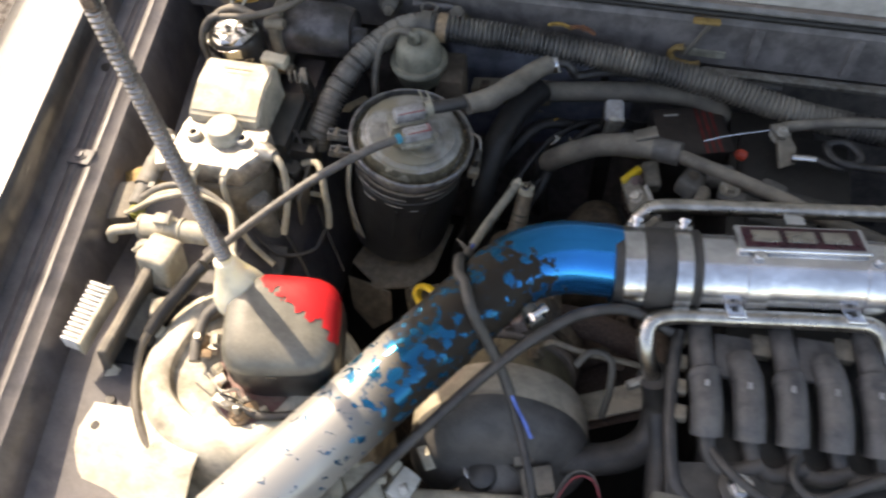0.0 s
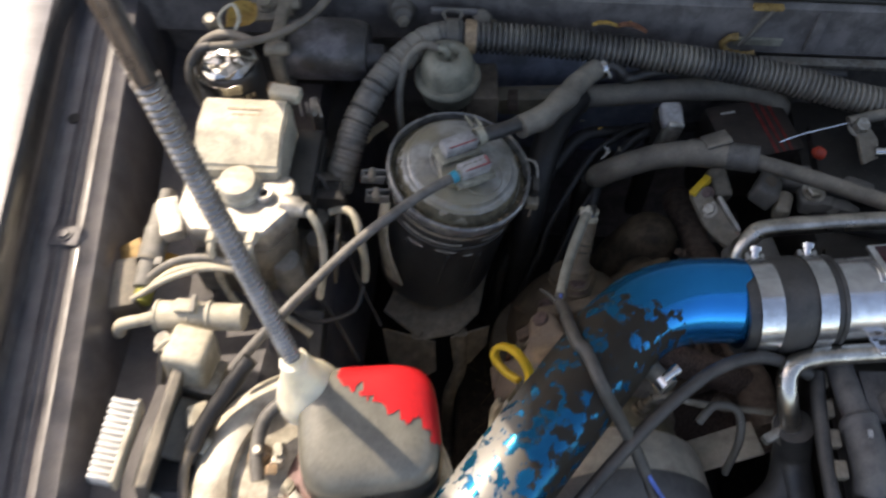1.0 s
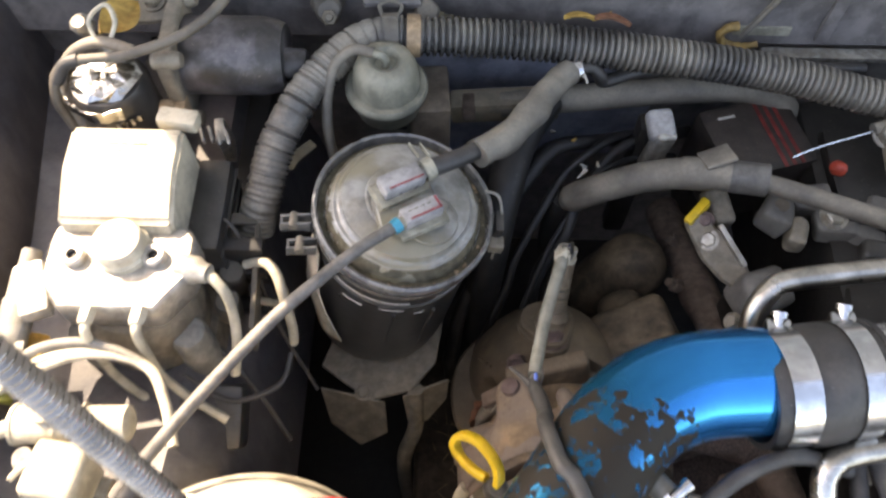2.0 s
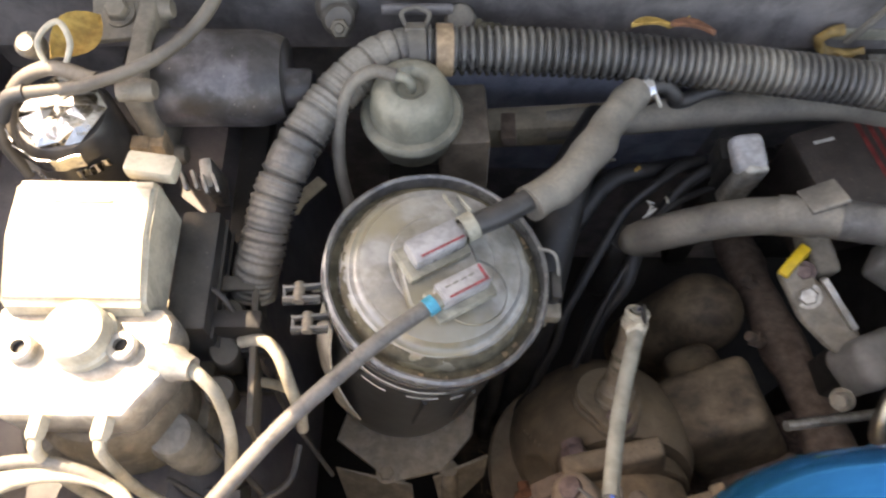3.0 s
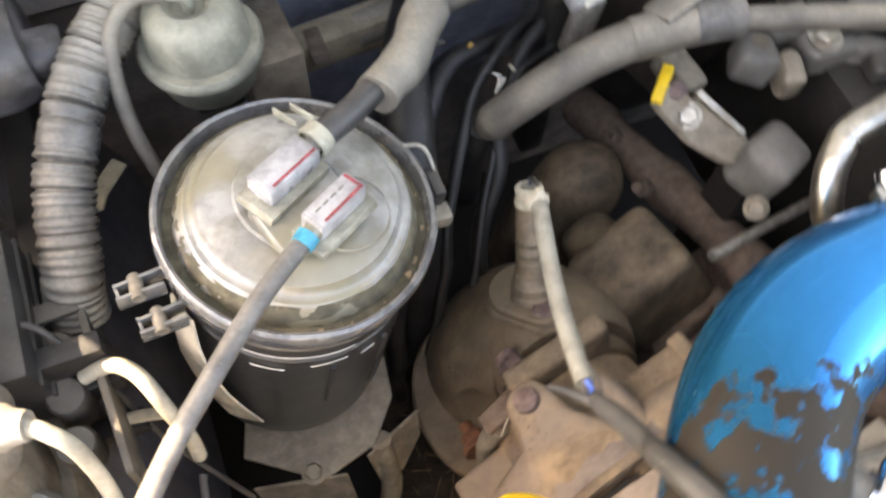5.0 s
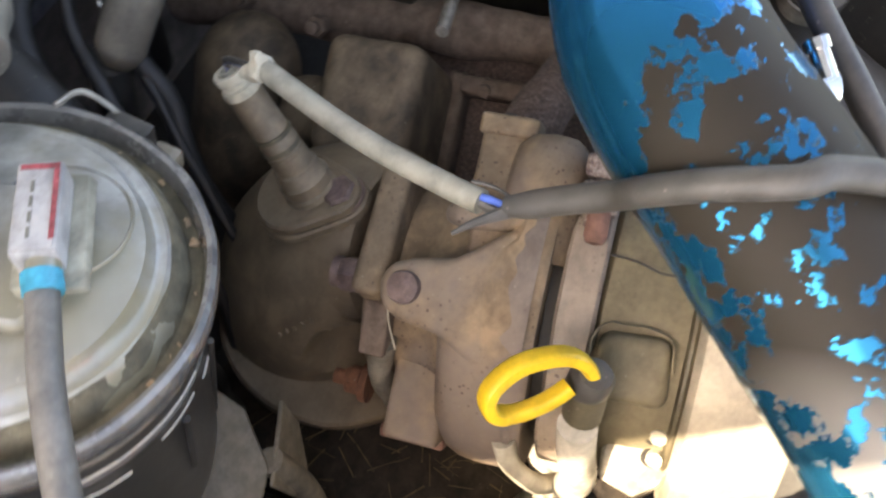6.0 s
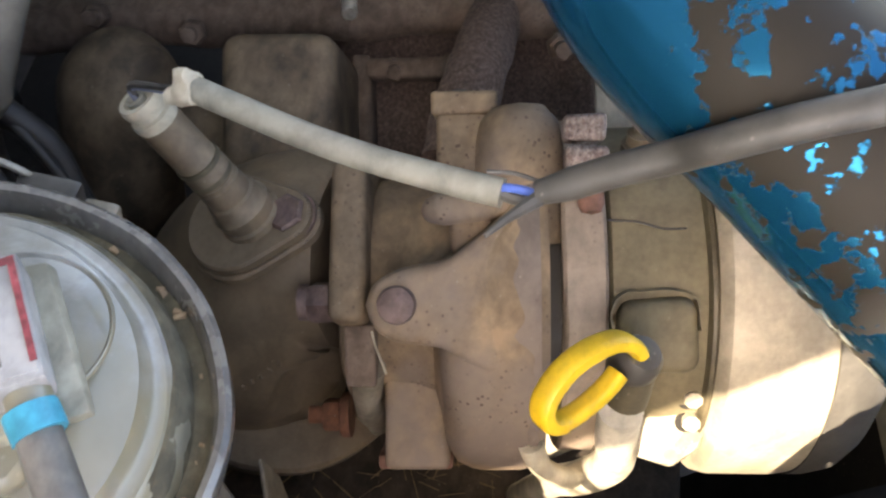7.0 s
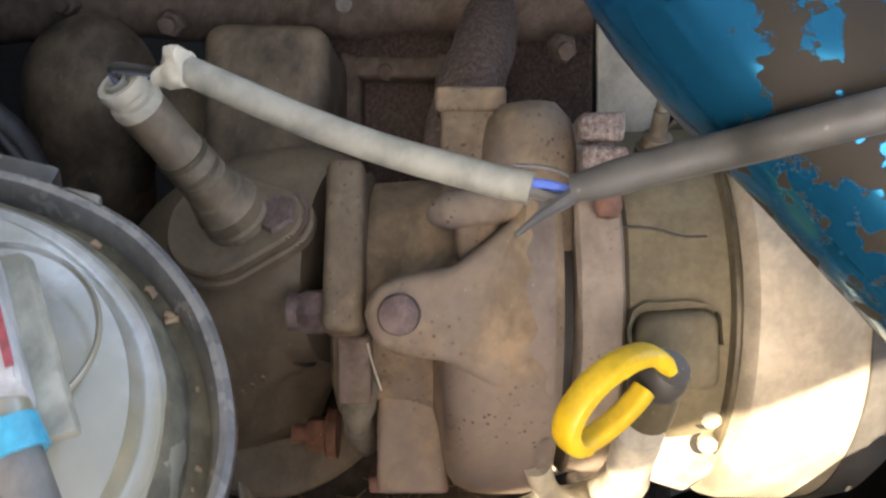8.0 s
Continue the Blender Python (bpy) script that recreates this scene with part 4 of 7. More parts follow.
def make_wiper_motor():
    w = thing("wiper_motor", "dark grey wiper motor housing on a steel flange", "motor", (-0.145, 0.70, 0.85))
    bm = lathe([(0.0, 0.0), (0.0295, 0.0), (0.0310, 0.003), (0.0310, 0.070), (0.0285, 0.080), (0.0255, 0.0865), (0.0, 0.0865)], along((-0.187, 0.707, 0.887), (1, 0, 0.01)), 48)
    part("housing", dent(bm, 0.0006, 60), MOTOR_GREY, w, "worn grey painted motor can")
    part("shaft_boss", lathe([(0.013, 0), (0.013, 0.014), (0.011, 0.017), (0, 0.017)], along((-0.101, 0.702, 0.884), (1, 0, 0)), 24), MOTOR_GREY, w)
    part("flange", dent(rbox(0.012, 0.074, 0.078, pose(-0.1845, 0.705, 0.885), 0.003, 3), 0.0012, 40), FLANGE_TAN, w, "tan-grey steel flange")
    part("flange_rust", rbox(0.0135, 0.014, 0.022, pose(-0.1845, 0.6685, 0.866), 0.002), TAN_TAPE, w, "rust-red flange corner")
    for y, z in ((0.674, 0.918), (0.738, 0.916), (0.672, 0.850)):
        part("flange_lug", lathe([(0.0065, -0.008), (0.0070, 0.010), (0.0055, 0.014), (0, 0.0145)], along((-0.1845, y, z), (1, 0, 0.1)), 16), FLANGE_TAN, w)
    part("mount_plate", rbox(0.034, 0.055, 0.006, pose(-0.205, 0.744, 0.917, 12, 0, 8), 0.0025), FLANGE_TAN, w)
    part("bolt", bolt((-0.203, 0.733, 0.920), (0, -0.3, 0.95), 0.0075, 0.007), ZINC2, w)
    part("rubber_mount", lathe([(0.0075, 0), (0.0075, 0.005), (0.006, 0.007), (0, 0.007)], along((-0.212, 0.757, 0.921), (0, -0.2, 1)), 20), RUBBER, w)
    part("terminal", rbox(0.012, 0.010, 0.014, pose(-0.192, 0.664, 0.872), 0.002), TAN_TAPE, w, "reddish brown terminal")
    for k in range(3):
        part("wire", tube([(-0.19 - 0.002 * k, 0.664, 0.86), (-0.196 - 0.003 * k, 0.652, 0.862), (-0.198 - 0.002 * k, 0.642, 0.85), (-0.192, 0.63, 0.83)], 0.0016, 8), RUBBER_DUSTY, w)
    part("stem", rbox(0.008, 0.02, 0.05, pose(-0.15, 0.652, 0.848, 15, 0, 10), 0.002), ZINC, w)
    for k in range(4):
        part("prong", rbox(0.0022, 0.012, 0.012, pose(-0.160 + 0.006 * k, 0.637 + 0.002 * (k % 2), 0.876 - 0.002 * k, 25, 0, 20), 0.0006), ZINC, w)
    part("stay", rbox(0.04, 0.09, 0.03, pose(-0.165, 0.755, 0.845), 0.004), BLACK_DEEP, w)
    return w


HOSE_BROWN = material("brown_grey_hose", (0.075, 0.066, 0.055), 0.5, second=(0.10, 0.088, 0.072), grain=30, dust=0.4, dust_colour=(0.2, 0.175, 0.14), spread=0.05, grime=0.2)


def make_washer_hose():
    h = thing("washer_hose", "grey washer hose curving over the wiper motor to the hood", "hose", (-0.15, 0.68, 0.93))
    part("hose", tube([(-0.256, 0.650, 0.865), (-0.262, 0.658, 0.895), (-0.248, 0.668, 0.921), (-0.20, 0.672, 0.929), (-0.155, 0.688, 0.938), (-0.125, 0.712, 0.955), (-0.112, 0.74, 0.985), (-0.11, 0.76, 1.05)], 0.0040, 12), HOSE_BROWN, h)
    part("joint", tube([(-0.2575, 0.6625, 0.908), (-0.248, 0.668, 0.921), (-0.236, 0.6695, 0.925)], 0.0050, 12, 4), RUBBER, h, "black rubber joint sleeve")
    return h


def make_strut_tower():
    x, y = -0.086, 0.298
    t = thing("strut_tower", "cream dusty strut tower with worn paint, dark patches of stain and painted shade", "strut tower", (x, y, 0.60))
    prof = [(0.135, 0.60), (0.130, 0.70), (0.122, 0.77), (0.112, 0.812), (0.103, 0.838), (0.094, 0.851), (0.084, 0.8575), (0.072, 0.859), (0.066, 0.856), (0.064, 0.846), (0.0, 0.845)]
    part("tower", dent(lathe([(r * 0.94, z) for r, z in prof], pose(x - 0.008, y, 0), 64), 0.0025, 14), TOWER, t)
    part("top_plate", lathe([(0.052, 0.846), (0.052, 0.852), (0.048, 0.8545), (0, 0.855)], pose(x + 0.026, y - 0.006, 0), 48), RED_DARK, t, "dark red mounting plate")
    for a in (165, 285, 45):
        p = (x + 0.049 * math.cos(radians(a)), y + 0.049 * math.sin(radians(a)), 0.857)
        nut = part("nut", bolt(p, (0, 0, 1), 0.0075, 0.008), TAN_TAPE, t, "rust-stained tower nut")
        part("stud", lathe([(0.0035, 0), (0.0035, 0.016), (0.003, 0.017), (0, 0.017)], pose(*p), 12), ZINC, nut)
    # the loaf-shaped cap with its painted patch
    def cap(sx, sy, top, z0, lift, x0=-0.046, y0=0.320, lo=0.0, hi=360.0, steps=48, rings=9, start=0.0):
        rows = []
        for i in range(rings + 1):
            f = start + (1 - start) * i / rings
            row = []
            for q in np.linspace(lo, hi, steps + 1):
                c, s = math.cos(radians(q)), math.sin(radians(q))
                e = (abs(c) ** 4.0 + abs(s) ** 4.0) ** (-1 / 4.0)
                g = math.cos(f * math.pi / 2) ** 0.42
                px, py = sx * c * e * g, sy * s * e * g
                turn = radians(10)
                row.append((x0 + px * math.cos(turn) - py * math.sin(turn) + lift * c * e * g, y0 + px * math.sin(turn) + py * math.cos(turn) + lift * s * e * g,
                            z0 + (top - z0) * math.sin(f * math.pi / 2) ** 0.9 + lift + 0.006 * (py / sy) - 0.005 * (px / sx)))
            rows.append(row)
        return rows
    bm = loft(cap(0.051, 0.046, 0.926, 0.900, 0.0))
    bmesh.ops.remove_doubles(bm, verts=bm.verts, dist=0.0004)
    c_ob = part("cap", bm, GREY_DOME, t, "worn grey loaf-shaped strut cap")
    random.seed(3)
    rows = cap(0.051, 0.046, 0.926, 0.900, 0.0009, lo=-30, hi=150, start=0.12, steps=64, rings=26)
    keep = loft(rows)
    doomed = []
    for f in keep.faces:
        m = f.calc_center_median()
        ragged = 0.010 * noise.noise(m * 60) + 0.004 * noise.noise(m * 190)
        if m.y < 0.343 - 0.36 * (m.x + 0.066) + ragged or m.x < -0.070 or m.z < 0.903 + 0.004 * noise.noise(m * 150) or noise.noise(m * 95) > 0.5:
            doomed.append(f)
    bmesh.ops.delete(keep, geom=doomed, context="FACES")
    part("red_patch", keep, RED_PAINT, c_ob, "ragged bright red paint patch")
    # black band that closes the cap's lower edge
    part("cap_skirt", loft([[(-0.046 + (p[0] + 0.046) * k, 0.320 + (p[1] - 0.320) * k, z) for p in cap(0.051, 0.046, 0.926, 0.900, 0.0)[0]] for k, z in ((0.95, 0.852), (0.99, 0.862), (1.02, 0.876), (1.03, 0.890), (1.0, 0.9015))]), BLACK_PLASTIC, t, "black skirt under the cap")
    # small fittings round the cap
    random.seed(17)
    for k in range(12):
        a = radians(175 + 9 * k)
        q = (-0.060 + 0.058 * math.cos(a) + random.uniform(-0.006, 0.006), 0.306 + 0.050 * math.sin(a) + random.uniform(-0.006, 0.006), 0.857 + random.uniform(0, 0.008))
        part("fitting", dent(rbox(random.uniform(0.006, 0.014), random.uniform(0.005, 0.011), random.uniform(0.004, 0.010), pose(*q, random.uniform(-25, 25), random.uniform(-25, 25), random.uniform(0, 180)), 0.0016), 0.0014, 110), (CREAM, CAST_ALU, TAN_TAPE, CREAM)[k % 4], t, "chipped dusty fitting" if k % 4 != 2 else "rust-stained fitting")
    for k in range(3):
        part("wire", tube([(-0.112 + 0.010 * k, 0.280 - 0.012 * k, 0.866), (-0.098 + 0.010 * k, 0.268 - 0.008 * k, 0.874 + 0.003 * k), (-0.080 + 0.012 * k, 0.262 - 0.004 * k, 0.866)], 0.0011, 6), BLACK_PLASTIC if k % 2 else ZINC, t)
    part("clip", rbox(0.022, 0.010, 0.012, pose(-0.108, 0.268, 0.866, 0, 10, -25), 0.002), CREAM, t, "sunlit cream clip")
    part("clip", rbox(0.018, 0.012, 0.010, pose(-0.088, 0.258, 0.866, 0, 0, -15), 0.002), CAST_ALU, t)
    part("wire", tube([(-0.105, 0.275, 0.868), (-0.09, 0.262, 0.876), (-0.078, 0.268, 0.872), (-0.07, 0.256, 0.868)], 0.0012, 6), ZINC, t)
    part("hose", tube([(-0.075, 0.257, 0.864), (-0.05, 0.252, 0.862), (-0.01, 0.262, 0.866), (0.02, 0.28, 0.86), (0.04, 0.30, 0.83)], 0.0042, 10), RUBBER, t, "black rubber hose")
    part("hose", tube([(-0.115, 0.353, 0.878), (-0.132, 0.335, 0.872), (-0.135, 0.31, 0.866), (-0.131, 0.29, 0.862)], 0.0055, 12), GREY_CABLE, t, "grey rubber tube")
    return t


RED_DARK = material("dark_red_plate", (0.13, 0.02, 0.025), 0.5, second=(0.08, 0.02, 0.02), grain=50, dust=0.4)


def make_gooseneck():
    g = thing("gooseneck_rod", "chrome flexible gooseneck rod standing in a cream rubber cone", "gooseneck", (-0.1, 0.337, 0.92))
    d = Vector((-0.1304, 0.1236, 1.0)).normalized()
    base = Vector((-0.0978, 0.3520, 0.9300))
    foot, lean = Vector((-0.0920, 0.3450, 0.9070)), Vector((-0.15, 0.15, 1.0)).normalized()
    part("cone", lathe([(0.0, -0.008), (0.022, -0.008), (0.0255, -0.003), (0.0250, 0.005), (0.0215, 0.015), (0.0160, 0.026), (0.0118, 0.037), (0.0100, 0.047), (0.0, 0.048)], along(foot, lean), 40), CONE, g, "cream rubber cone foot")
    pts = [base + d * (0.012 + 0.02 * k) for k in range(14)]
    part("coil", tube(pts, lambda s: 0.0060 + 0.0011 * math.tanh(1.6 * math.sin(2 * math.pi * s / 0.0048)), 20, 6, True, 0.0006), CHROME, g, "ribbed steel coil", angle=60)
    part("rod", tube([base + d * 0.270, base + d * 0.34, base + d * 0.42, base + d * 0.50], 0.0062, 18, 4), CHROME, g, "smooth chrome upper tube")
    return g


def make_relays():
    r = thing("relay_bracket", "dusty black bracket with a cream relay and a finned resistor", "relay", (-0.21, 0.33, 0.84))
    part("bracket", dent(rbox(0.009, 0.110, 0.056, pose(-0.207, 0.320, 0.860, 0, 14, -4), 0.003, 3), 0.005, 32), RUBBER_DUSTY, r, "bent dusty bracket plate")
    part("bracket_step", dent(rbox(0.030, 0.050, 0.010, pose(-0.190, 0.322, 0.852, 0, 20, -8), 0.003, 3), 0.003, 50), RUBBER_DUSTY, r)
    part("bracket_tongue", dent(rbox(0.012, 0.022, 0.003, pose(-0.208, 0.262, 0.842, 30, 20, -10), 0.001), 0.002, 90), CREAM, r)
    part("bracket_lip", tube([(-0.216, 0.372, 0.892), (-0.208, 0.380, 0.894), (-0.198, 0.376, 0.890), (-0.196, 0.360, 0.884)], 0.0022, 8), CREAM, r)
    part("bracket_foot", rbox(0.05, 0.05, 0.02, pose(-0.20, 0.30, 0.838), 0.003), DARK_RUBBER, r)
    relay = part("relay", rbox(0.034, 0.036, 0.046, pose(-0.193, 0.376, 0.872, -8, 4, -8), 0.006, 3), CREAM, r, "cream relay cube, grey below")
    part("relay_base", rbox(0.038, 0.034, 0.022, pose(-0.190, 0.368, 0.846, -8, 4, -8), 0.004), ZINC, relay)
    fins = part("fin_plate", rbox(0.004, 0.064, 0.026, pose(-0.2215, 0.298, 0.884, 0, 12, -4), 0.001), CREAM, r, "white finned resistor")
    # fins are whiter than their plate, sunlight put into the colour
    for k in range(13):
        part("fin", rbox(0.020, 0.0024, 0.022, pose(-0.2325 + 0.0004 * k, 0.270 + 0.0047 * k, 0.884 + 0.0005 * k, 0, 12, -4), 0.0004), BRIGHT_WHITE, fins)
    part("clip", dent(rbox(0.016, 0.020, 0.012, pose(-0.180, 0.330, 0.864, 0, 20, 20), 0.003, 3), 0.002, 80), CREAM, r)
    part("clip", dent(rbox(0.020, 0.012, 0.010, pose(-0.176, 0.312, 0.858, 10, 0, -30), 0.002, 3), 0.002, 80), CREAM, r)
    part("tab", lathe([(0.008, 0), (0.008, 0.003), (0, 0.003)], along((-0.218, 0.388, 0.875), (-0.3, -0.3, 1)), 16), ZINC, r)
    part("strap", tube([(-0.20, 0.392, 0.87), (-0.215, 0.398, 0.872), (-0.222, 0.385, 0.862), (-0.222, 0.36, 0.85)], 0.004, 10), BLACK_PLASTIC, r)
    return r


def make_plug():
    p = thing("wiring_plug", "dusty cream inline wiring plug with a lock clip", "connector", (-0.21, 0.42, 0.86))
    d = (1, 0.03, 0.02)
    part("socket", lathe([(0.0, -0.036), (0.010, -0.036), (0.0125, -0.032), (0.0125, 0.0), (0.0115, 0.004), (0.0115, 0.038), (0.008, 0.04), (0, 0.04)], along((-0.203, 0.419, 0.872), d), 24), CREAM, p)
    for h in (-0.0335, -0.006, 0.010):
        part("collar", lathe([(0.0110, h - 0.0014), (0.0134, h - 0.0012), (0.0134, h + 0.0012), (0.0110, h + 0.0014)], along((-0.203, 0.419, 0.872), d), 24, True), CREAM, p)
    part("clip_bar", rbox(0.004, 0.016, 0.004, pose(-0.203, 0.421, 0.8905, 0, 0, 4), 0.001), DUSTY_GREY, p)
    part("lock_clip", rbox(0.018, 0.012, 0.006, pose(-0.21, 0.421, 0.886), 0.0015), CREAM, p)
    part("tail", tube([(-0.236, 0.418, 0.871), (-0.25, 0.414, 0.869), (-0.268, 0.410, 0.866), (-0.275, 0.41, 0.85)], 0.0055, 12), CREAM, p)
    for k in range(4):
        part("pin_wire", tube([(-0.236, 0.413 + 0.003 * k, 0.868 + 0.003 * (k % 2)), (-0.247, 0.413 + 0.0015 * k, 0.869)], 0.0012, 6, 2), BLACK_PLASTIC, p)
    part("stalk", rbox(0.014, 0.014, 0.04, pose(-0.22, 0.400, 0.848), 0.003), BLACK_PLASTIC, p)
    return p


def make_loom():
    w = thing("wiring_loom", "bundle of dusty pale wires looping beside the inner fender", "wiring", (-0.23, 0.46, 0.85))
    for k, (dy, dz) in enumerate(((0.0, 0.0), (0.008, 0.004), (-0.007, 0.002), (0.004, -0.006))):
        part("wire", tube([(-0.262 - 0.004 * k, 0.445 + dy, 0.855 + dz), (-0.235, 0.462 + dy, 0.868 + dz), (-0.20, 0.470 + 0.5 * dy, 0.868 + dz), (-0.165, 0.462, 0.862), (-0.15, 0.44, 0.86), (-0.14, 0.41, 0.855)], 0.0038 - 0.0004 * k, 10), CREAM if k % 2 == 0 else DUSTY_GREY, w)
    part("taped_sleeve", dent(tube([(-0.148, 0.377, 0.889), (-0.160, 0.360, 0.880), (-0.176, 0.338, 0.868), (-0.188, 0.312, 0.858)], 0.0068, 14), 0.0012, 90), DARK_RUBBER, w, "black taped sleeve")
    part("cable", tube([(-0.186, 0.318, 0.860), (-0.192, 0.295, 0.852), (-0.184, 0.262, 0.846), (-0.170, 0.235, 0.846), (-0.148, 0.208, 0.842), (-0.120, 0.180, 0.835), (-0.09, 0.14, 0.82), (-0.06, 0.05, 0.78)], 0.0042, 12), HOSE_BROWN, w, "dusty brown sheathed cable")
    holder = part("holder", lathe([(0.0, -0.045), (0.0085, -0.045), (0.0095, -0.042), (0.0095, -0.020), (0.0112, -0.018), (0.0112, 0.012), (0.0098, 0.014), (0.0098, 0.034), (0.007, 0.036), (0.007, 0.05), (0, 0.05)], along((-0.262, 0.495, 0.862), (0.03, 1, 0.12)), 20), DUSTY_GREY, w, "dusty cylindrical fuse holder")
    part("band", lathe([(0.0110, -0.0212), (0.0120, -0.0210), (0.0120, -0.0182), (0.0110, -0.0180)], along((-0.262, 0.495, 0.862), (0.03, 1, 0.12)), 20, True), RUBBER_DUSTY, holder)
    part("latch", rbox(0.008, 0.008, 0.005, pose(-0.252, 0.472, 0.866, 0, 0, 10), 0.0015), DUSTY_GREY, holder)
    part("tag", dent(rbox(0.022, 0.040, 0.0016, pose(-0.280, 0.478, 0.852, 12, -18, 20), 0.0006), 0.002, 90), TAN_YELLOW, w, "yellowed torn tape tag")
    part("holder_cap", lathe([(0.0, 0), (0.008, 0), (0.008, 0.012), (0, 0.012)], along((-0.263, 0.438, 0.852), (0.05, 1, 0.12)), 16), material_green, w, "yellow-green plug")
    part("plug", rbox(0.03, 0.05, 0.03, pose(-0.285, 0.455, 0.842, 0, 0, 15), 0.006), RUBBER_DUSTY, w, "dusty grey plug")
    return w


material_green = material("yellow_green_plastic", (0.35, 0.34, 0.06), 0.5)


def make_leaf(x, y, z, size, spin, tilt, stem=True, mat=None):
    leaf = thing("dry_leaf", "curled reddish-brown dry leaf lying on the hose" if mat else "curled dry yellow leaf lying in the engine bay", "leaf", (x, y, z), group="dry leaves")
    m = pose(x, y, z, tilt, 8, spin)
    rows = []
    for i in range(9):
        u = i / 8
        half = size * 0.30 * math.sin(math.pi * u) ** 0.8 + 0.0002
        rows.append([m @ Vector((size * (u - 0.5), half * (k / 2 - 1), 0.12 * size * abs(k / 2 - 1) ** 2 + 0.10 * size * math.sin(3 * u))) for k in range(5)])
    part("blade", thick(loft(rows), 0.0004), mat or LEAF, leaf)
    if stem:
        part("stem", tube([m @ Vector((size * 0.45, 0, 0.01 * size)), m @ Vector((size * 0.8, size * 0.1, 0.1 * size)), m @ Vector((size * 1.1, size * 0.3, 0.25 * size))], 0.0007, 6, 3), LEAF, leaf)
    return leaf


# ---- intake pipes ----
def flaked_paint():
    """Blue metallic paint, whole on the bend and flaking to grey-brown primer down the straight run."""
    m = bpy.data.materials.new("flaking_blue_paint")
    m.use_nodes = True
    nodes, links = m.node_tree.nodes, m.node_tree.links
    bsdf = nodes["Principled BSDF"]
    coords = nodes.new("ShaderNodeTexCoord")
    split = nodes.new("ShaderNodeSeparateXYZ")
    links.new(coords.outputs["Object"], split.inputs["Vector"])
    patch = nodes.new("ShaderNodeTexNoise")
    patch.inputs["Scale"].default_value, patch.inputs["Detail"].default_value, patch.inputs["Roughness"].default_value = 85.0, 8.0, 0.64
    links.new(coords.outputs["Object"], patch.inputs["Vector"])
    # how much paint is left along the run: bare at the far end, patchy, nearly bare before the bend, whole after it
    skew = nodes.new("ShaderNodeVectorMath")
    skew.operation = "DOT_PRODUCT"
    skew.inputs[1].default_value = (0.30, 0.95, 0.0)
    links.new(coords.outputs["Object"], skew.inputs[0])
    place = nodes.new("ShaderNodeMapRange")
    place.inputs["From Min"].default_value, place.inputs["From Max"].default_value = 0.10, 0.48
    links.new(skew.outputs["Value"], place.inputs["Value"])
    run = nodes.new("ShaderNodeValToRGB")
    stops = ((0.112, 0.36), (0.240, 0.39), (0.280, 0.470), (0.344, 0.480), (0.365, 0.420), (0.402, 0.425), (0.430, 0.480), (0.446, 0.55), (0.466, 0.85))
    while len(run.color_ramp.elements) < len(stops):
        run.color_ramp.elements.new(0.5)
    for e, (x, v) in zip(run.color_ramp.elements, stops):
        e.position, e.color = (x - 0.10) / 0.38, (v, v, v, 1)
    links.new(place.outputs["Result"], run.inputs["Fac"])
    add_low = nodes.new("ShaderNodeMath")
    links.new(patch.outputs["Fac"], add_low.inputs[0])
    links.new(run.outputs["Color"], add_low.inputs[1])
    edge = nodes.new("ShaderNodeMapRange")
    edge.inputs["From Min"].default_value, edge.inputs["From Max"].default_value = 1.0, 1.008
    # more paint has stayed on the side that faces the turbocharger
    face = nodes.new("ShaderNodeNewGeometry")
    lean = nodes.new("ShaderNodeVectorMath")
    lean.operation = "DOT_PRODUCT"
    lean.inputs[1].default_value = (-0.78, 0.58, -0.2)
    links.new(face.outputs["Normal"], lean.inputs[0])
    stay = nodes.new("ShaderNodeMapRange")
    stay.inputs["From Min"].default_value, stay.inputs["From Max"].default_value = 0.78, 0.98
    stay.inputs["To Min"].default_value, stay.inputs["To Max"].default_value = 0.0, 0.12
    links.new(lean.outputs["Value"], stay.inputs["Value"])
    kept = nodes.new("ShaderNodeMath")
    links.new(add_low.outputs["Value"], kept.inputs[0])
    links.new(stay.outputs["Result"], kept.inputs[1])
    other = nodes.new("ShaderNodeVectorMath")
    other.operation = "DOT_PRODUCT"
    other.inputs[1].default_value = (0.55, -0.60, 0.57)
    links.new(face.outputs["Normal"], other.inputs[0])
    near = nodes.new("ShaderNodeMapRange")
    near.inputs["From Min"].default_value, near.inputs["From Max"].default_value, near.inputs["To Max"].default_value = 0.35, 0.8, 0.03
    links.new(other.outputs["Value"], near.inputs["Value"])
    gone = nodes.new("ShaderNodeMath")
    gone.operation = "ABSOLUTE"
    centre = nodes.new("ShaderNodeMath")
    centre.inputs[1].default_value = -0.055
    links.new(split.outputs["X"], centre.inputs[0])
    links.new(centre.outputs["Value"], gone.inputs[0])
    window = nodes.new("ShaderNodeMapRange")
    window.inputs["From Min"].default_value, window.inputs["From Max"].default_value = 0.06, 0.02
    links.new(gone.outputs["Value"], window.inputs["Value"])
    flaky = nodes.new("ShaderNodeMath")
    flaky.operation = "MULTIPLY"
    links.new(near.outputs["Result"], flaky.inputs[0])
    links.new(window.outputs["Result"], flaky.inputs[1])
    whole = nodes.new("ShaderNodeMath")
    links.new(kept.outputs["Value"], whole.inputs[0])
    links.new(flaky.outputs["Value"], whole.inputs[1])
    links.new(whole.outputs["Value"], edge.inputs["Value"])
    bare = nodes.new("ShaderNodeMapRange")
    bare.inputs["From Min"].default_value, bare.inputs["From Max"].default_value = 0.07, 0.02
    links.new(split.outputs["X"], bare.inputs["Value"])
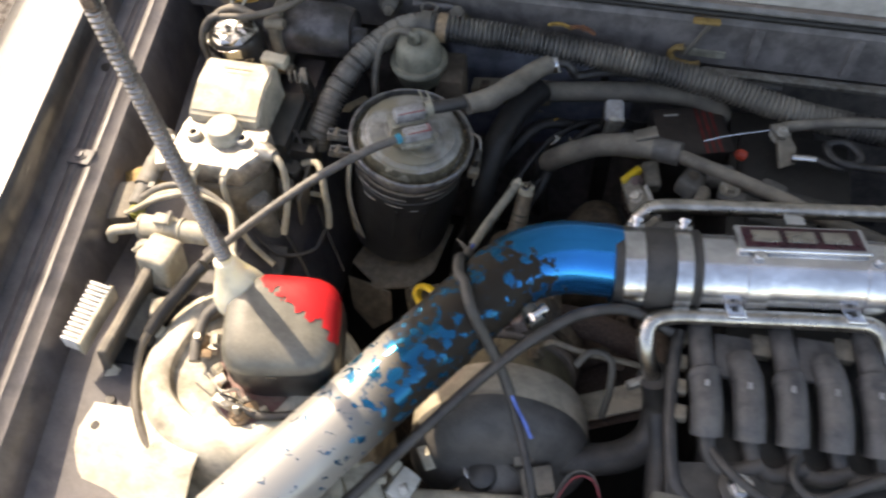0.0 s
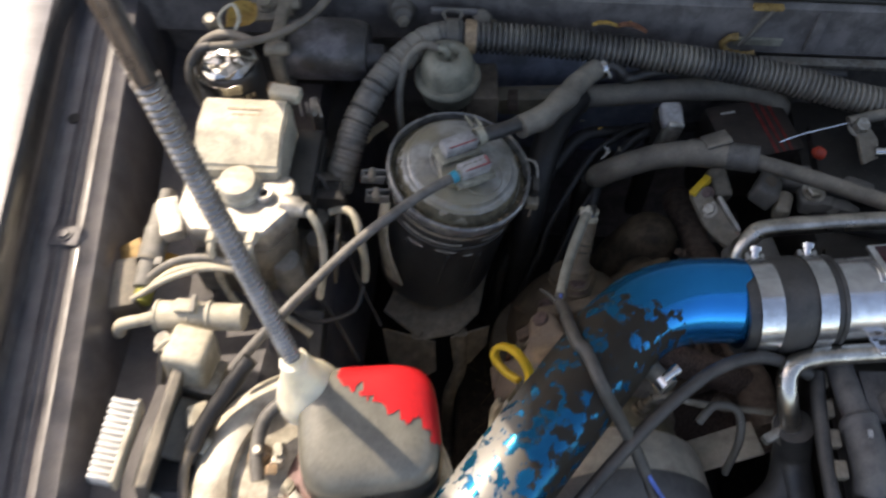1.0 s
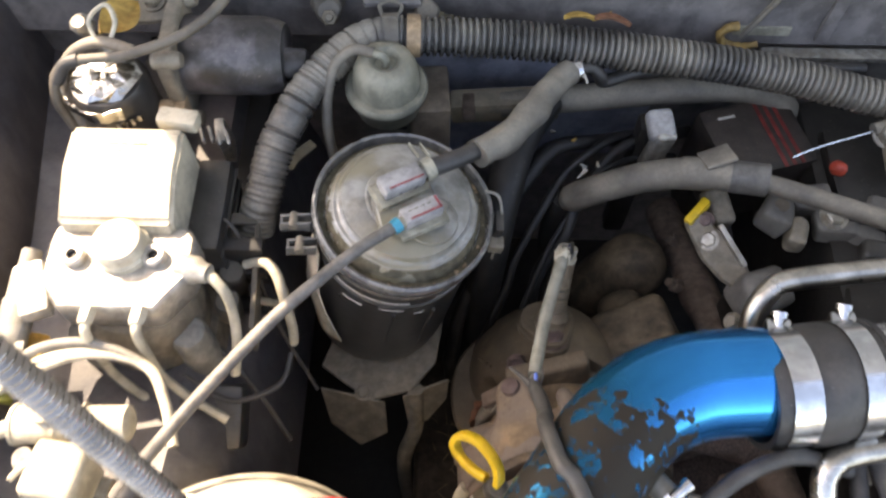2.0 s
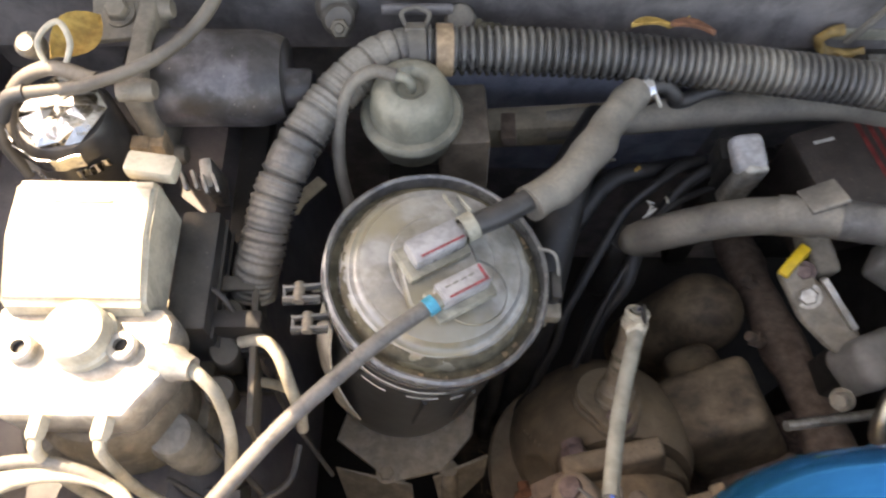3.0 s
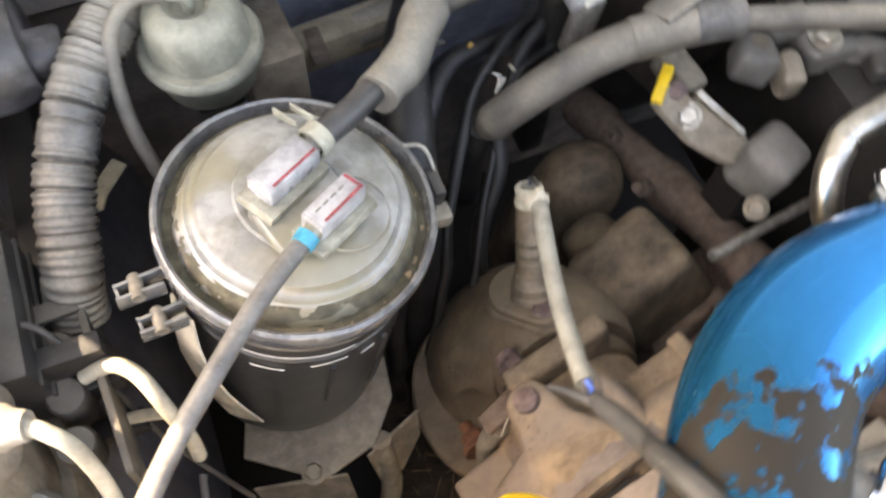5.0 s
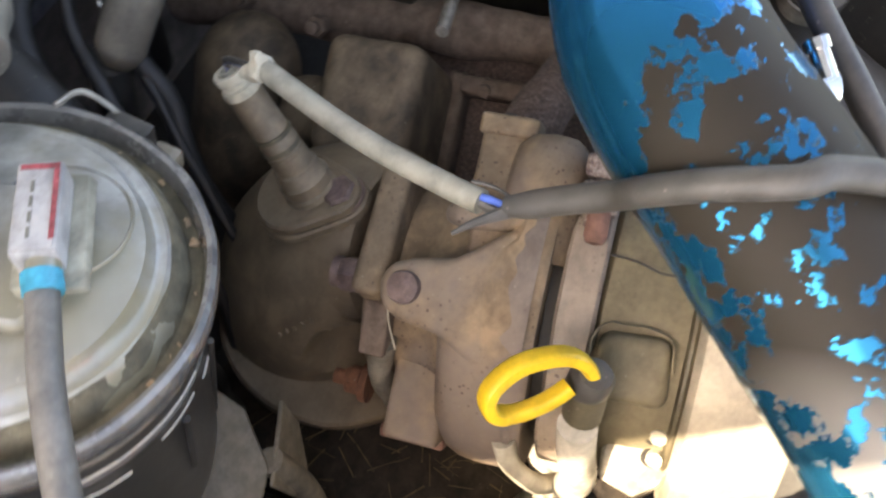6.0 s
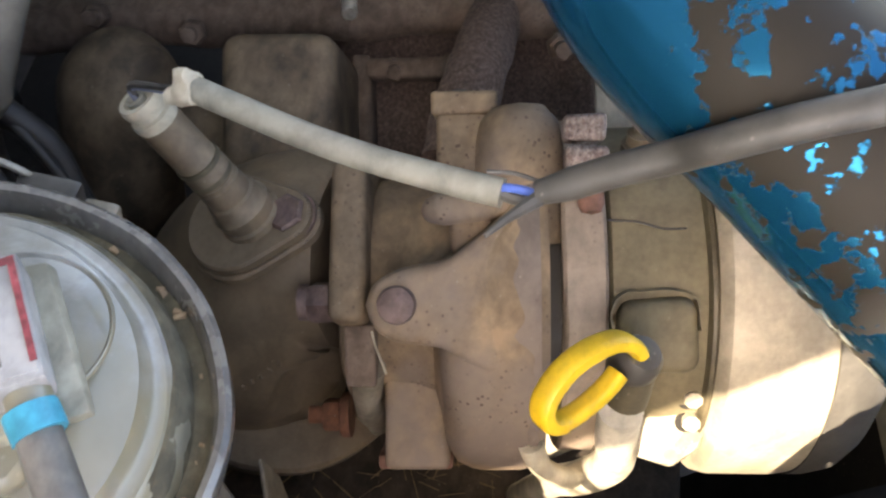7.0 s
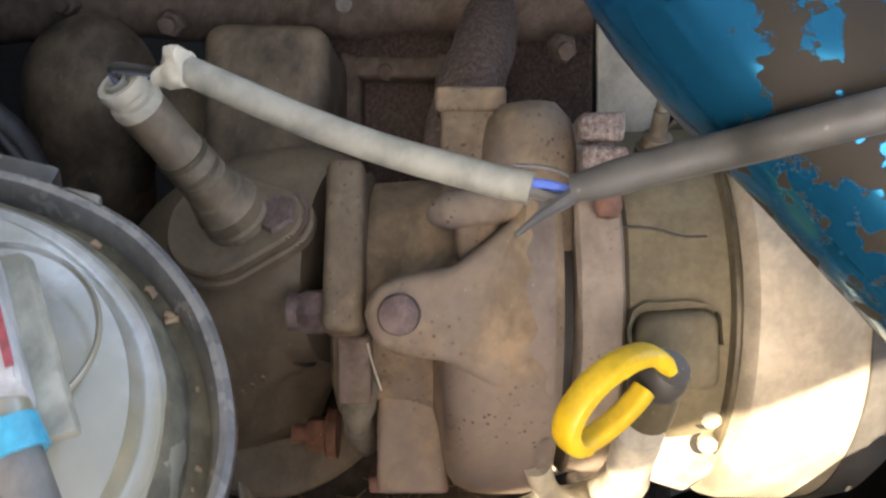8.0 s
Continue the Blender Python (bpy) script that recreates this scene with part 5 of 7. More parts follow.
    shade = nodes.new("ShaderNodeTexNoise")
    shade.inputs["Scale"].default_value, shade.inputs["Detail"].default_value = 25.0, 5.0
    links.new(coords.outputs["Object"], shade.inputs["Vector"])
    # blue is darkened on the straight run, dark reflections put into the colour
    hue = nodes.new("ShaderNodeMapRange")
    hue.inputs["From Min"].default_value, hue.inputs["From Max"].default_value = 0.13, 0.20
    links.new(split.outputs["X"], hue.inputs["Value"])
    blue = nodes.new("ShaderNodeMix")
    blue.data_type = "RGBA"
    blue.inputs["A"].default_value, blue.inputs["B"].default_value = (0.001, 0.105, 0.21, 1), (0.001, 0.27, 0.68, 1)
    links.new(hue.outputs["Result"], blue.inputs["Factor"])
    primer = nodes.new("ShaderNodeMix")
    primer.data_type = "RGBA"
    primer.inputs["A"].default_value, primer.inputs["B"].default_value = (0.030, 0.024, 0.017, 1), (0.014, 0.011, 0.008, 1)
    links.new(shade.outputs["Fac"], primer.inputs["Factor"])
    bsdf.inputs["Specular IOR Level"].default_value = 0.22
    metal = nodes.new("ShaderNodeMix")
    metal.data_type = "RGBA"
    metal.inputs["B"].default_value = (0.40, 0.385, 0.355, 1)
    links.new(bare.outputs["Result"], metal.inputs["Factor"])
    links.new(primer.outputs["Result"], metal.inputs["A"])
    tone = nodes.new("ShaderNodeMix")
    tone.data_type = "RGBA"
    links.new(edge.outputs["Result"], tone.inputs["Factor"])
    links.new(metal.outputs["Result"], tone.inputs["A"])
    links.new(blue.outputs["Result"], tone.inputs["B"])
    links.new(tone.outputs["Result"], bsdf.inputs["Base Color"])
    gloss = nodes.new("ShaderNodeMapRange")
    gloss.inputs["To Min"].default_value, gloss.inputs["To Max"].default_value = 0.62, 0.16
    links.new(edge.outputs["Result"], gloss.inputs["Value"])
    links.new(gloss.outputs["Result"], bsdf.inputs["Roughness"])
    shine = nodes.new("ShaderNodeMapRange")
    shine.inputs["To Min"].default_value, shine.inputs["To Max"].default_value = 0.08, 0.88
    links.new(edge.outputs["Result"], shine.inputs["Value"])
    flat = nodes.new("ShaderNodeMapRange")
    flat.inputs["To Min"].default_value, flat.inputs["To Max"].default_value = 0.8, 1.0
    links.new(hue.outputs["Result"], flat.inputs["Value"])
    metallic = nodes.new("ShaderNodeMath")
    metallic.operation = "MULTIPLY"
    links.new(shine.outputs["Result"], metallic.inputs[0])
    links.new(flat.outputs["Result"], metallic.inputs[1])
    raw = nodes.new("ShaderNodeMath")
    raw.operation = "SUBTRACT"
    raw.use_clamp = True
    links.new(bare.outputs["Result"], raw.inputs[0])
    links.new(edge.outputs["Result"], raw.inputs[1])
    most = nodes.new("ShaderNodeMath")
    most.operation = "MAXIMUM"
    links.new(metallic.outputs["Value"], most.inputs[0])
    dull = nodes.new("ShaderNodeMath")
    dull.operation = "MULTIPLY"
    dull.inputs[1].default_value = 0.45
    links.new(raw.outputs["Value"], dull.inputs[0])
    links.new(dull.outputs["Value"], most.inputs[1])
    links.new(most.outputs["Value"], bsdf.inputs["Metallic"])
    sheen = nodes.new("ShaderNodeMix")
    sheen.data_type = "FLOAT"
    sheen.inputs["B"].default_value = 0.33
    links.new(raw.outputs["Value"], sheen.inputs["Factor"])
    links.new(gloss.outputs["Result"], sheen.inputs["A"])
    links.new(sheen.outputs["Result"], bsdf.inputs["Roughness"])
    relief = nodes.new("ShaderNodeBump")
    relief.inputs["Strength"].default_value, relief.inputs["Distance"].default_value = 0.5, 0.0006
    links.new(edge.outputs["Result"], relief.inputs["Height"])
    links.new(relief.outputs["Normal"], bsdf.inputs["Normal"])
    return m


def make_blue_pipe():
    b = thing("intercooler_pipe", "blue painted intercooler pipe, flaking to bare grey primer", "pipe", (0.08, 0.33, 0.86))
    line = [(0.0839 + 0.729 * (y - 0.334), y, 0.8941 + 0.153 * (y - 0.334)) for y in (-0.10, 0.0, 0.10, 0.195, 0.26, 0.31, 0.334, 0.36, 0.385)]
    bend = [(0.1385, 0.4090, 0.9040), (0.160, 0.4290, 0.9040), (0.188, 0.4420, 0.9020), (0.221, 0.4478, 0.8985), (0.253, 0.4500, 0.895)]
    part("pipe", tube(line + bend, 0.0340, 64, 12), flaked_paint(), b)
    part("spigot", tube([(0.156, 0.392, 0.897), (0.166, 0.381, 0.898), (0.175, 0.370, 0.899)], 0.0078, 18, 4), GREY_DOME, b)
    clamp = part("hose_clamp", lathe([(0.0078, -0.004), (0.0092, -0.004), (0.0092, 0.004), (0.0078, 0.004)], along((0.1715, 0.3740, 0.8985), (0.62, -0.78, 0.05)), 24, True), STEEL, b, "bright steel worm clamp")
    part("clamp_screw", lathe([(0.0, -0.006), (0.0036, -0.006), (0.0036, 0.004), (0.0045, 0.004), (0.0045, 0.008), (0, 0.008)], along((0.1735, 0.377, 0.9085), (0.75, 0.6, 0.2)), 12), STEEL, clamp)
    return b


def make_boost_hose():
    h = thing("boost_hose", "thin black rubber hose curving from the pipe spigot to the rail", "hose", (0.2, 0.37, 0.89))
    part("hose", tube([(0.00, 0.16, 0.82), (0.045, 0.21, 0.84), (0.085, 0.258, 0.862), (0.131, 0.312, 0.885), (0.173, 0.356, 0.899), (0.213, 0.388, 0.901), (0.253, 0.403, 0.892), (0.293, 0.400, 0.872)], 0.0052, 12), RUBBER, h)
    return h


def make_silver_pipe():
    s = thing("throttle_pipe", "polished aluminium throttle pipe with a badge plate and tube rails", "pipe", (0.4, 0.46, 0.86))
    o, d = Vector((0.243, 0.4450, 0.895)), Vector((0.99, 0.139, 0.0)).normalized()
    r = 0.0345
    part("pipe", lathe([(r - 0.003, 0.058), (r, 0.058), (r, 0.52), (r - 0.003, 0.52)], along(o, d), 64, True), BRUSHED, s)
    part("coupler", lathe([(r - 0.002, -0.012), (r + 0.002, -0.012), (r + 0.0025, 0.014), (r + 0.0045, 0.018), (r + 0.0045, 0.036), (r + 0.0025, 0.040), (r + 0.0025, 0.060), (r + 0.0035, 0.0605), (r + 0.0035, 0.064), (r, 0.064)], along(o, d), 64, True), RUBBER, s, "black rubber coupler")
    for z0, z1 in ((-0.004, 0.014), (0.041, 0.055)):
        c = part("band_clamp", lathe([(r + 0.003, z0), (r + 0.0042, z0), (r + 0.0042, z1), (r + 0.003, z1)], along(o, d), 64, True), STEEL, s, "wide polished band clamp")
        q = o + d * ((z0 + z1) / 2) + Vector((0, 0.037, 0.016))
        part("clamp_bolt", merge(lathe([(0.0035, -0.012), (0.0035, 0.004), (0.0055, 0.004), (0.0055, 0.008), (0, 0.008)], along(q, (0.1, 0.8, 0.4)), 12), rbox(0.016, 0.014, 0.008, pose(q.x, q.y - 0.004, q.z - 0.002), 0.002)), STEEL, c)
    # badge plate: raised letters drawn as plain blocks
    mid = o + d * 0.150
    m = Matrix.Translation(mid) @ pose(0, 0, 0, -18, 0, 8) @ pose(0, 0.004, 0.0365)
    badge = part("badge", rbox(0.112, 0.036, 0.006, m, 0.0025, 3), BRUSHED, s, "cast badge plate with a dark red field")
    part("badge_field", rbox(0.102, 0.028, 0.0008, m @ pose(0, 0, 0.0033), 0.0003), BADGE_RED, badge)
    for x, w in ((-0.031, 0.024), (-0.001, 0.025), (0.029, 0.023)):
        part("badge_block", rbox(w, 0.016, 0.0012, m @ pose(x, 0, 0.0042), 0.0005), ALU_TUBE, badge)
    for k in (0.112, 0.213):
        arc = []
        for q in range(13):
            a = radians(100 + 8.5 * q)
            c = o + d * k + Vector((-0.139 * math.cos(a) * (r + 0.0022), math.cos(a) * (r + 0.0022), math.sin(a) * (r + 0.0022)))
            arc.append([c - d * 0.009, c + d * 0.009])
        st = part("strap", thick(loft(arc), 0.002), BRUSHED, s, "aluminium strap with a screw")
        q = o + d * k + Vector((0, -0.006, r + 0.004))
        part("screw", bolt(q, (0, -0.15, 1), 0.004, 0.0025), STEEL, st)
        q = o + d * (k - 0.012) + Vector((0, -0.040, 0.002))
        tab = part("tab", rbox(0.016, 0.003, 0.026, pose(q.x, q.y, q.z, 62, 0, 8), 0.001), BRUSHED, s)
        part("tab_hole", lathe([(0.0035, 0), (0.0035, 0.0022), (0, 0.0022)], along(q + Vector((0, -0.001, 0.0012)), (0, -0.5, 0.87)), 16), BLACK_DEEP, tab)
    part("tube_rail", tube([(0.253, 0.486, 0.85), (0.247, 0.500, 0.872), (0.256, 0.516, 0.887), (0.279, 0.525, 0.892), (0.39, 0.538, 0.896), (0.48, 0.550, 0.898), (0.75, 0.59, 0.898)], 0.0078, 20, 8), ALU_TUBE, s, "bent dull aluminium tube")
    part("rail_tab", rbox(0.018, 0.003, 0.022, pose(0.392, 0.527, 0.900, 75, 0, 8), 0.001), BRUSHED, s)
    part("tube_rail", tube([(0.297, 0.362, 0.80), (0.285, 0.367, 0.84), (0.272, 0.377, 0.874), (0.271, 0.394, 0.887), (0.289, 0.406, 0.890), (0.346, 0.415, 0.890), (0.437, 0.428, 0.890), (0.463, 0.429, 0.888), (0.476, 0.418, 0.880), (0.480, 0.398, 0.862)], 0.0080, 20, 8), ALU_TUBE, s, "bent dull aluminium tube")
    part("rail_clamp", merge(lathe([(0.0105, -0.005), (0.0145, -0.005), (0.0145, 0.006), (0.0105, 0.006)], along((0.286, 0.3665, 0.836), (-0.3, 0.12, 1)), 24, True), rbox(0.02, 0.008, 0.009, pose(0.271, 0.360, 0.838, 0, 0, 30), 0.002)), ZINC, s, "rusty hose clamp")
    return s


def make_breather_hose():
    h = thing("breather_hose", "thick black rubber elbow hose under the tube rail", "hose", (0.25, 0.3, 0.78))
    part("hose", tube([(0.2765, 0.357, 0.845), (0.288, 0.350, 0.805), (0.286, 0.325, 0.780), (0.265, 0.305, 0.770), (0.225, 0.292, 0.768), (0.18, 0.285, 0.766)], 0.0155, 20), RUBBER, h)
    part("drop", tube([(0.289, 0.345, 0.80), (0.298, 0.30, 0.775), (0.298, 0.24, 0.755), (0.27, 0.17, 0.72)], 0.014, 18), RUBBER, h)
    part("bleed_pipe", tube([(0.205, 0.36, 0.83), (0.218, 0.372, 0.84), (0.236, 0.368, 0.838), (0.240, 0.35, 0.82), (0.238, 0.335, 0.78)], 0.0036, 10), HOSE_BROWN, h)
    return h


ELBOW_RUBBER = material("dusty_grey_rubber", (0.065, 0.062, 0.06), 0.5, second=(0.10, 0.095, 0.088), grain=20, dust=0.5, dust_colour=(0.2, 0.185, 0.165), spread=0.06, bump=0.08)


def make_inlet_elbow():
    e = thing("inlet_elbow", "fat dull black rubber inlet elbow below the blue pipe", "hose", (0.17, 0.33, 0.78))
    part("elbow", dent(tube([(0.168, 0.300, 0.752), (0.160, 0.284, 0.750), (0.150, 0.268, 0.742), (0.142, 0.256, 0.725), (0.140, 0.25, 0.66)], lambda s: 0.036, 40), 0.0015, 25), ELBOW_RUBBER, e)
    for k in range(3):
        part("ridge", lathe([(0.034, -0.0020), (0.0395, 0.0), (0.034, 0.0020)], along((0.1655 - 0.004 * k, 0.293 - 0.008 * k, 0.7515 - 0.001 * k), (-0.4, -0.9, -0.1)), 40, True), ELBOW_RUBBER, e)
    part("mouth", lathe([(0.0, -0.055), (0.036, -0.055), (0.037, -0.004), (0.039, 0.0), (0.0, 0.0)], along((0.140, 0.252, 0.70), (0.05, 0.1, 0.98)), 36), BLACK_PLASTIC, e)
    part("sensor_body", lathe([(0.0, 0), (0.016, 0), (0.0165, 0.022), (0.013, 0.030), (0.006, 0.033), (0.0, 0.033)], along((0.143, 0.268, 0.752), (-0.2, -0.3, 1)), 24), BLACK_PLASTIC, e)
    part("plug", dent(rbox(0.018, 0.020, 0.030, pose(0.172, 0.282, 0.785, 10, 0, 20), 0.003), 0.001, 60), RUBBER_DUSTY, e)
    part("plug_body", dent(rbox(0.030, 0.026, 0.024, pose(0.190, 0.262, 0.782, 10, 0, 20), 0.003), 0.001, 60), RUBBER_DUSTY, e)
    part("clip", tube([(0.123, 0.283, 0.778), (0.118, 0.270, 0.776), (0.124, 0.258, 0.774), (0.138, 0.252, 0.774)], 0.0024, 8), STEEL, e)
    part("clip_arm", dent(rbox(0.006, 0.003, 0.034, pose(0.117, 0.288, 0.785, 20, 30, 20), 0.001), 0.001, 90), CREAM, e)
    return e


def make_front_clutter():
    f = thing("air_flow_fittings", "dusty cream plastic fittings and clips by the inlet", "fitting", (0.05, 0.2, 0.8))
    random.seed(21)
    part("strut", dent(rbox(0.010, 0.024, 0.004, pose(0.090, 0.267, 0.790, 0, 15, 35), 0.001), 0.0008, 80), CREAM, f)
    part("cap", dent(lathe([(0.0, 0), (0.024, 0), (0.027, 0.010), (0.024, 0.020), (0.016, 0.026), (0.013, 0.024), (0.010, 0.029), (0, 0.030)], pose(0.003, 0.212, 0.802), 22), 0.0022, 70), CREAM, f)
    for k in range(3):
        part("rib", rbox(0.003, 0.034, 0.006, pose(-0.008 + 0.010 * k, 0.216, 0.826, 6, 0, 20 + 8 * k), 0.001), CREAM, f)
    part("clip", dent(rbox(0.032, 0.040, 0.030, pose(0.042, 0.222, 0.806, 12, 10, 30), 0.004), 0.0015, 60), CREAM, f)
    part("clip", dent(rbox(0.022, 0.030, 0.020, pose(0.076, 0.232, 0.806, 0, 25, -20), 0.004), 0.0012, 60), WHITE_PLASTIC, f)
    for k in range(7):
        part("lug", dent(rbox(random.uniform(0.006, 0.014), random.uniform(0.005, 0.012), random.uniform(0.006, 0.012), pose(0.01 + 0.012 * k, 0.232 + random.uniform(-0.012, 0.012), 0.823 + random.uniform(-0.006, 0.004), random.uniform(-30, 30), random.uniform(-30, 30), random.uniform(0, 90)), 0.0015), 0.0012, 120), CREAM if k % 3 else CAST_ALU, f)
    part("body", rbox(0.13, 0.06, 0.04, pose(0.05, 0.19, 0.772), 0.008), CREAM, f)
    part("lower", dent(rbox(0.15, 0.11, 0.05, pose(0.150, 0.195, 0.756, 0, 0, 8), 0.008, 3), 0.001, 40), CREAM, f, "dusty cream airbox edge")
    # added support, near-black to sink into the shade
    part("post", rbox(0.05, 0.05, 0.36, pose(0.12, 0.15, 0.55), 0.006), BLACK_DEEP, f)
    part("red_wire", tube([(0.205, 0.225, 0.79), (0.225, 0.268, 0.805), (0.245, 0.272, 0.805), (0.258, 0.252, 0.79)], 0.0010, 6), RED_PRINT, f, "thin red wire")
    part("pale_wire", tube([(0.203, 0.222, 0.79), (0.222, 0.270, 0.808), (0.243, 0.276, 0.808), (0.256, 0.258, 0.79)], 0.0010, 6), GREY_CABLE, f, "thin grey wire")
    return f


def make_engine():
    e = thing("engine", "dark engine with ribbed black coil covers along the cam cover", "engine", (0.5, 0.2, 0.4))
    # block coloured near-black to stand for the dark depth of the bay
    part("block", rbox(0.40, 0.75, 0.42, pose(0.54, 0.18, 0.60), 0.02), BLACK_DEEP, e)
    part("cam_cover", rbox(0.30, 0.52, 0.04, pose(0.47, 0.14, 0.822), 0.012), BLACK_PLASTIC, e)
    part("gasket", tube([(0.290, 0.392, 0.865), (0.288, 0.36, 0.862), (0.290, 0.30, 0.855), (0.300, 0.255, 0.848), (0.33, 0.235, 0.845)], 0.006, 10), RUBBER, e)
    for k in range(5):
        x = 0.312 + 0.0355 * k
        long = k % 2 == 0
        top = (0.400 if long else 0.368) + 0.005 * k
        pts = [(x - 0.004, top, 0.864), (x - 0.001, top - 0.03 if long else top - 0.01, 0.868), (x + 0.003, 0.345 + 0.004 * k, 0.868), (x + 0.006, 0.318 + 0.003 * k, 0.865), (x + 0.008, 0.302 + 0.002 * k, 0.856)]
        c = part("coil_cover", tube(pts, lambda s, q=long: (0.0105 if q and s < 0.045 else 0.0138) - 0.03 * max(0.0, 0.006 - s), 20), COIL, e, "dusty black plastic coil cover")
        part("collar", tube([(x + 0.0015, 0.352 + 0.004 * k, 0.868), (x + 0.0025, 0.347 + 0.004 * k, 0.868)], 0.0146, 20, 2), COIL, c)
        part("mark", rbox(0.004, 0.006, 0.001, pose(x + 0.002, 0.338 + 0.004 * k, 0.8822), 0.0004), LABEL, c)
        part("boot", tube([(x + 0.008, 0.306 + 0.002 * k, 0.857), (x + 0.014, 0.285 + 0.003 * k, 0.85), (x + 0.03, 0.275 + 0.004 * k, 0.85), (x + 0.055, 0.285 + 0.004 * k, 0.852)], 0.0075, 12), RUBBER, c)
        if long:
            part("web_plate", rbox(0.034, 0.042, 0.006, pose(x + 0.026, 0.374 + 0.005 * k, 0.866, 0, 6, 4), 0.002), COIL, e, "flat grey-black cover plate")
        else:
            part("spacer", rbox(0.018, 0.022, 0.012, pose(x + 0.016, 0.388 + 0.005 * k, 0.858), 0.003), ZINC2, e)
    for k in range(4):
        part("stud", rbox(0.010, 0.014, 0.010, pose(0.294 + 0.001 * k, 0.388 - 0.024 * k, 0.858), 0.002), ZINC2, e)
    part("plug_wire", tube([(0.325, 0.29, 0.855), (0.34, 0.27, 0.862), (0.365, 0.255, 0.862), (0.40, 0.25, 0.86), (0.46, 0.27, 0.862)], 0.0045, 10), RUBBER, e)
    part("plug_wire", tube([(0.395, 0.30, 0.855), (0.39, 0.275, 0.862), (0.41, 0.262, 0.863), (0.46, 0.288, 0.866)], 0.0045, 10), RUBBER, e)
    part("flange", plate([(-0.05, -0.02), (0.03, -0.025), (0.05, 0.0), (0.03, 0.022), (-0.05, 0.02)], 0.006, pose(0.34, 0.262, 0.845, 0, 0, 10)), BLACK_PLASTIC, e)
    part("washer", lathe([(0.0, 0), (0.017, 0), (0.0175, 0.002), (0.014, 0.004), (0.0, 0.004)], pose(0.350, 0.262, 0.853), 28), BLACK_PLASTIC, e)
    part("bolt", bolt((0.350, 0.262, 0.857), (0, 0, 1), 0.008, 0.007), STEEL, e)
    part("tag_block", rbox(0.09, 0.05, 0.03, pose(0.325, 0.222, 0.838), 0.004), GREY_DOME, e, "grey block with a worn red mark")
    part("red_mark", rbox(0.03, 0.012, 0.0006, pose(0.332, 0.236, 0.8538), 0.0002), RED_DARK, e, "worn red mark")
    part("head", rbox(0.10, 0.40, 0.20, pose(0.39, 0.54, 0.70), 0.012), BLACK_DEEP, e)
    return e


COIL = material("dusty_coil_plastic", (0.055, 0.053, 0.056), 0.42, second=(0.09, 0.086, 0.085), grain=45, dust=0.7, dust_colour=(0.17, 0.155, 0.14))


GREY_CAST = material("dusty_grey_casting", (0.10, 0.096, 0.088), 0.5, second=(0.15, 0.14, 0.125), grain=22, dust=0.5, dust_colour=(0.22, 0.2, 0.175), spread=0.06)
ELBOW = material("brown_cast_elbow", (0.15, 0.108, 0.068), 0.65, second=(0.095, 0.067, 0.042), grain=24, sharp=0.15, dust=0.5, dust_colour=(0.25, 0.195, 0.135), bump=0.12, spread=0.06)
ORANGE_RUST = material("orange_rust", (0.22, 0.085, 0.04), 0.9, second=(0.12, 0.05, 0.03), grain=120, bump=0.4)
REDDISH = material("reddish_rust", (0.24, 0.12, 0.09), 0.8, second=(0.15, 0.075, 0.055), grain=90, bump=0.3)
PALE_BAND = material("pale_stained_band", (0.27, 0.22, 0.18), 0.6, second=(0.20, 0.155, 0.12), grain=30, sharp=0.2, dust=0.4, dust_colour=(0.38, 0.31, 0.24), spread=0.05, pits=0.8)
GREY_STAIN = material("grey_heat_stain", (0.165, 0.128, 0.105), 0.75, second=(0.125, 0.108, 0.105), grain=30, mix=0.5, sharp=0.2, dust=0.3, dust_colour=(0.27, 0.21, 0.155), bump=0.2, fine=260, pits=0.5, spread=0.08)
SPECKLED = material("speckled_rust", (0.15, 0.10, 0.085), 0.8, second=(0.30, 0.245, 0.215), grain=520, sharp=0.12, bump=0.3, spread=0.06)
RUST_SPECK = material("speckled_dark_rust", (0.095, 0.062, 0.05), 0.9, second=(0.155, 0.11, 0.09), grain=420, sharp=0.12, bump=0.4, spread=0.06)
OLIVE_DARK = material("dark_olive_metal", (0.07, 0.06, 0.038), 0.5, second=(0.11, 0.09, 0.055), grain=50, spread=0.06)
BRASS = material("dull_brass", (0.20, 0.16, 0.11), 0.6, metal=0.3, second=(0.14, 0.11, 0.075), grain=80)
SENSOR_STEEL = material("dusty_sensor_steel", (0.21, 0.155, 0.105), 0.5, metal=0.2, second=(0.13, 0.095, 0.062), grain=60, dust=0.5, dust_colour=(0.27, 0.23, 0.17), spread=0.06)
PALE_SLEEVE = material("pale_grey_sleeve", (0.27, 0.26, 0.21), 0.55, second=(0.22, 0.205, 0.165), grain=40, dust=0.4, dust_colour=(0.40, 0.375, 0.31), spread=0.05, bump=0.06)
CABLE_GREY = material("grey_black_tape", (0.065, 0.061, 0.055), 0.5, second=(0.045, 0.042, 0.038), grain=40, dust=0.3, dust_colour=(0.14, 0.125, 0.10), spread=0.05, bump=0.06)


# ---- turbo and exhaust ----
SHAFT = Vector((0.132, -0.961, 0.241)).normalized()
ACROSS = Vector((0.873, 0.228, 0.431))
ACROSS = (ACROSS - SHAFT * ACROSS.dot(SHAFT)).normalized()
# the turbocharger's frame: across towards the engine, outwards, along the shaft towards the compressor
TURBO = Matrix.Translation((0.1338, 0.4516, 0.709)) @ Matrix((ACROSS, SHAFT.cross(ACROSS), SHAFT)).transposed().to_4x4()


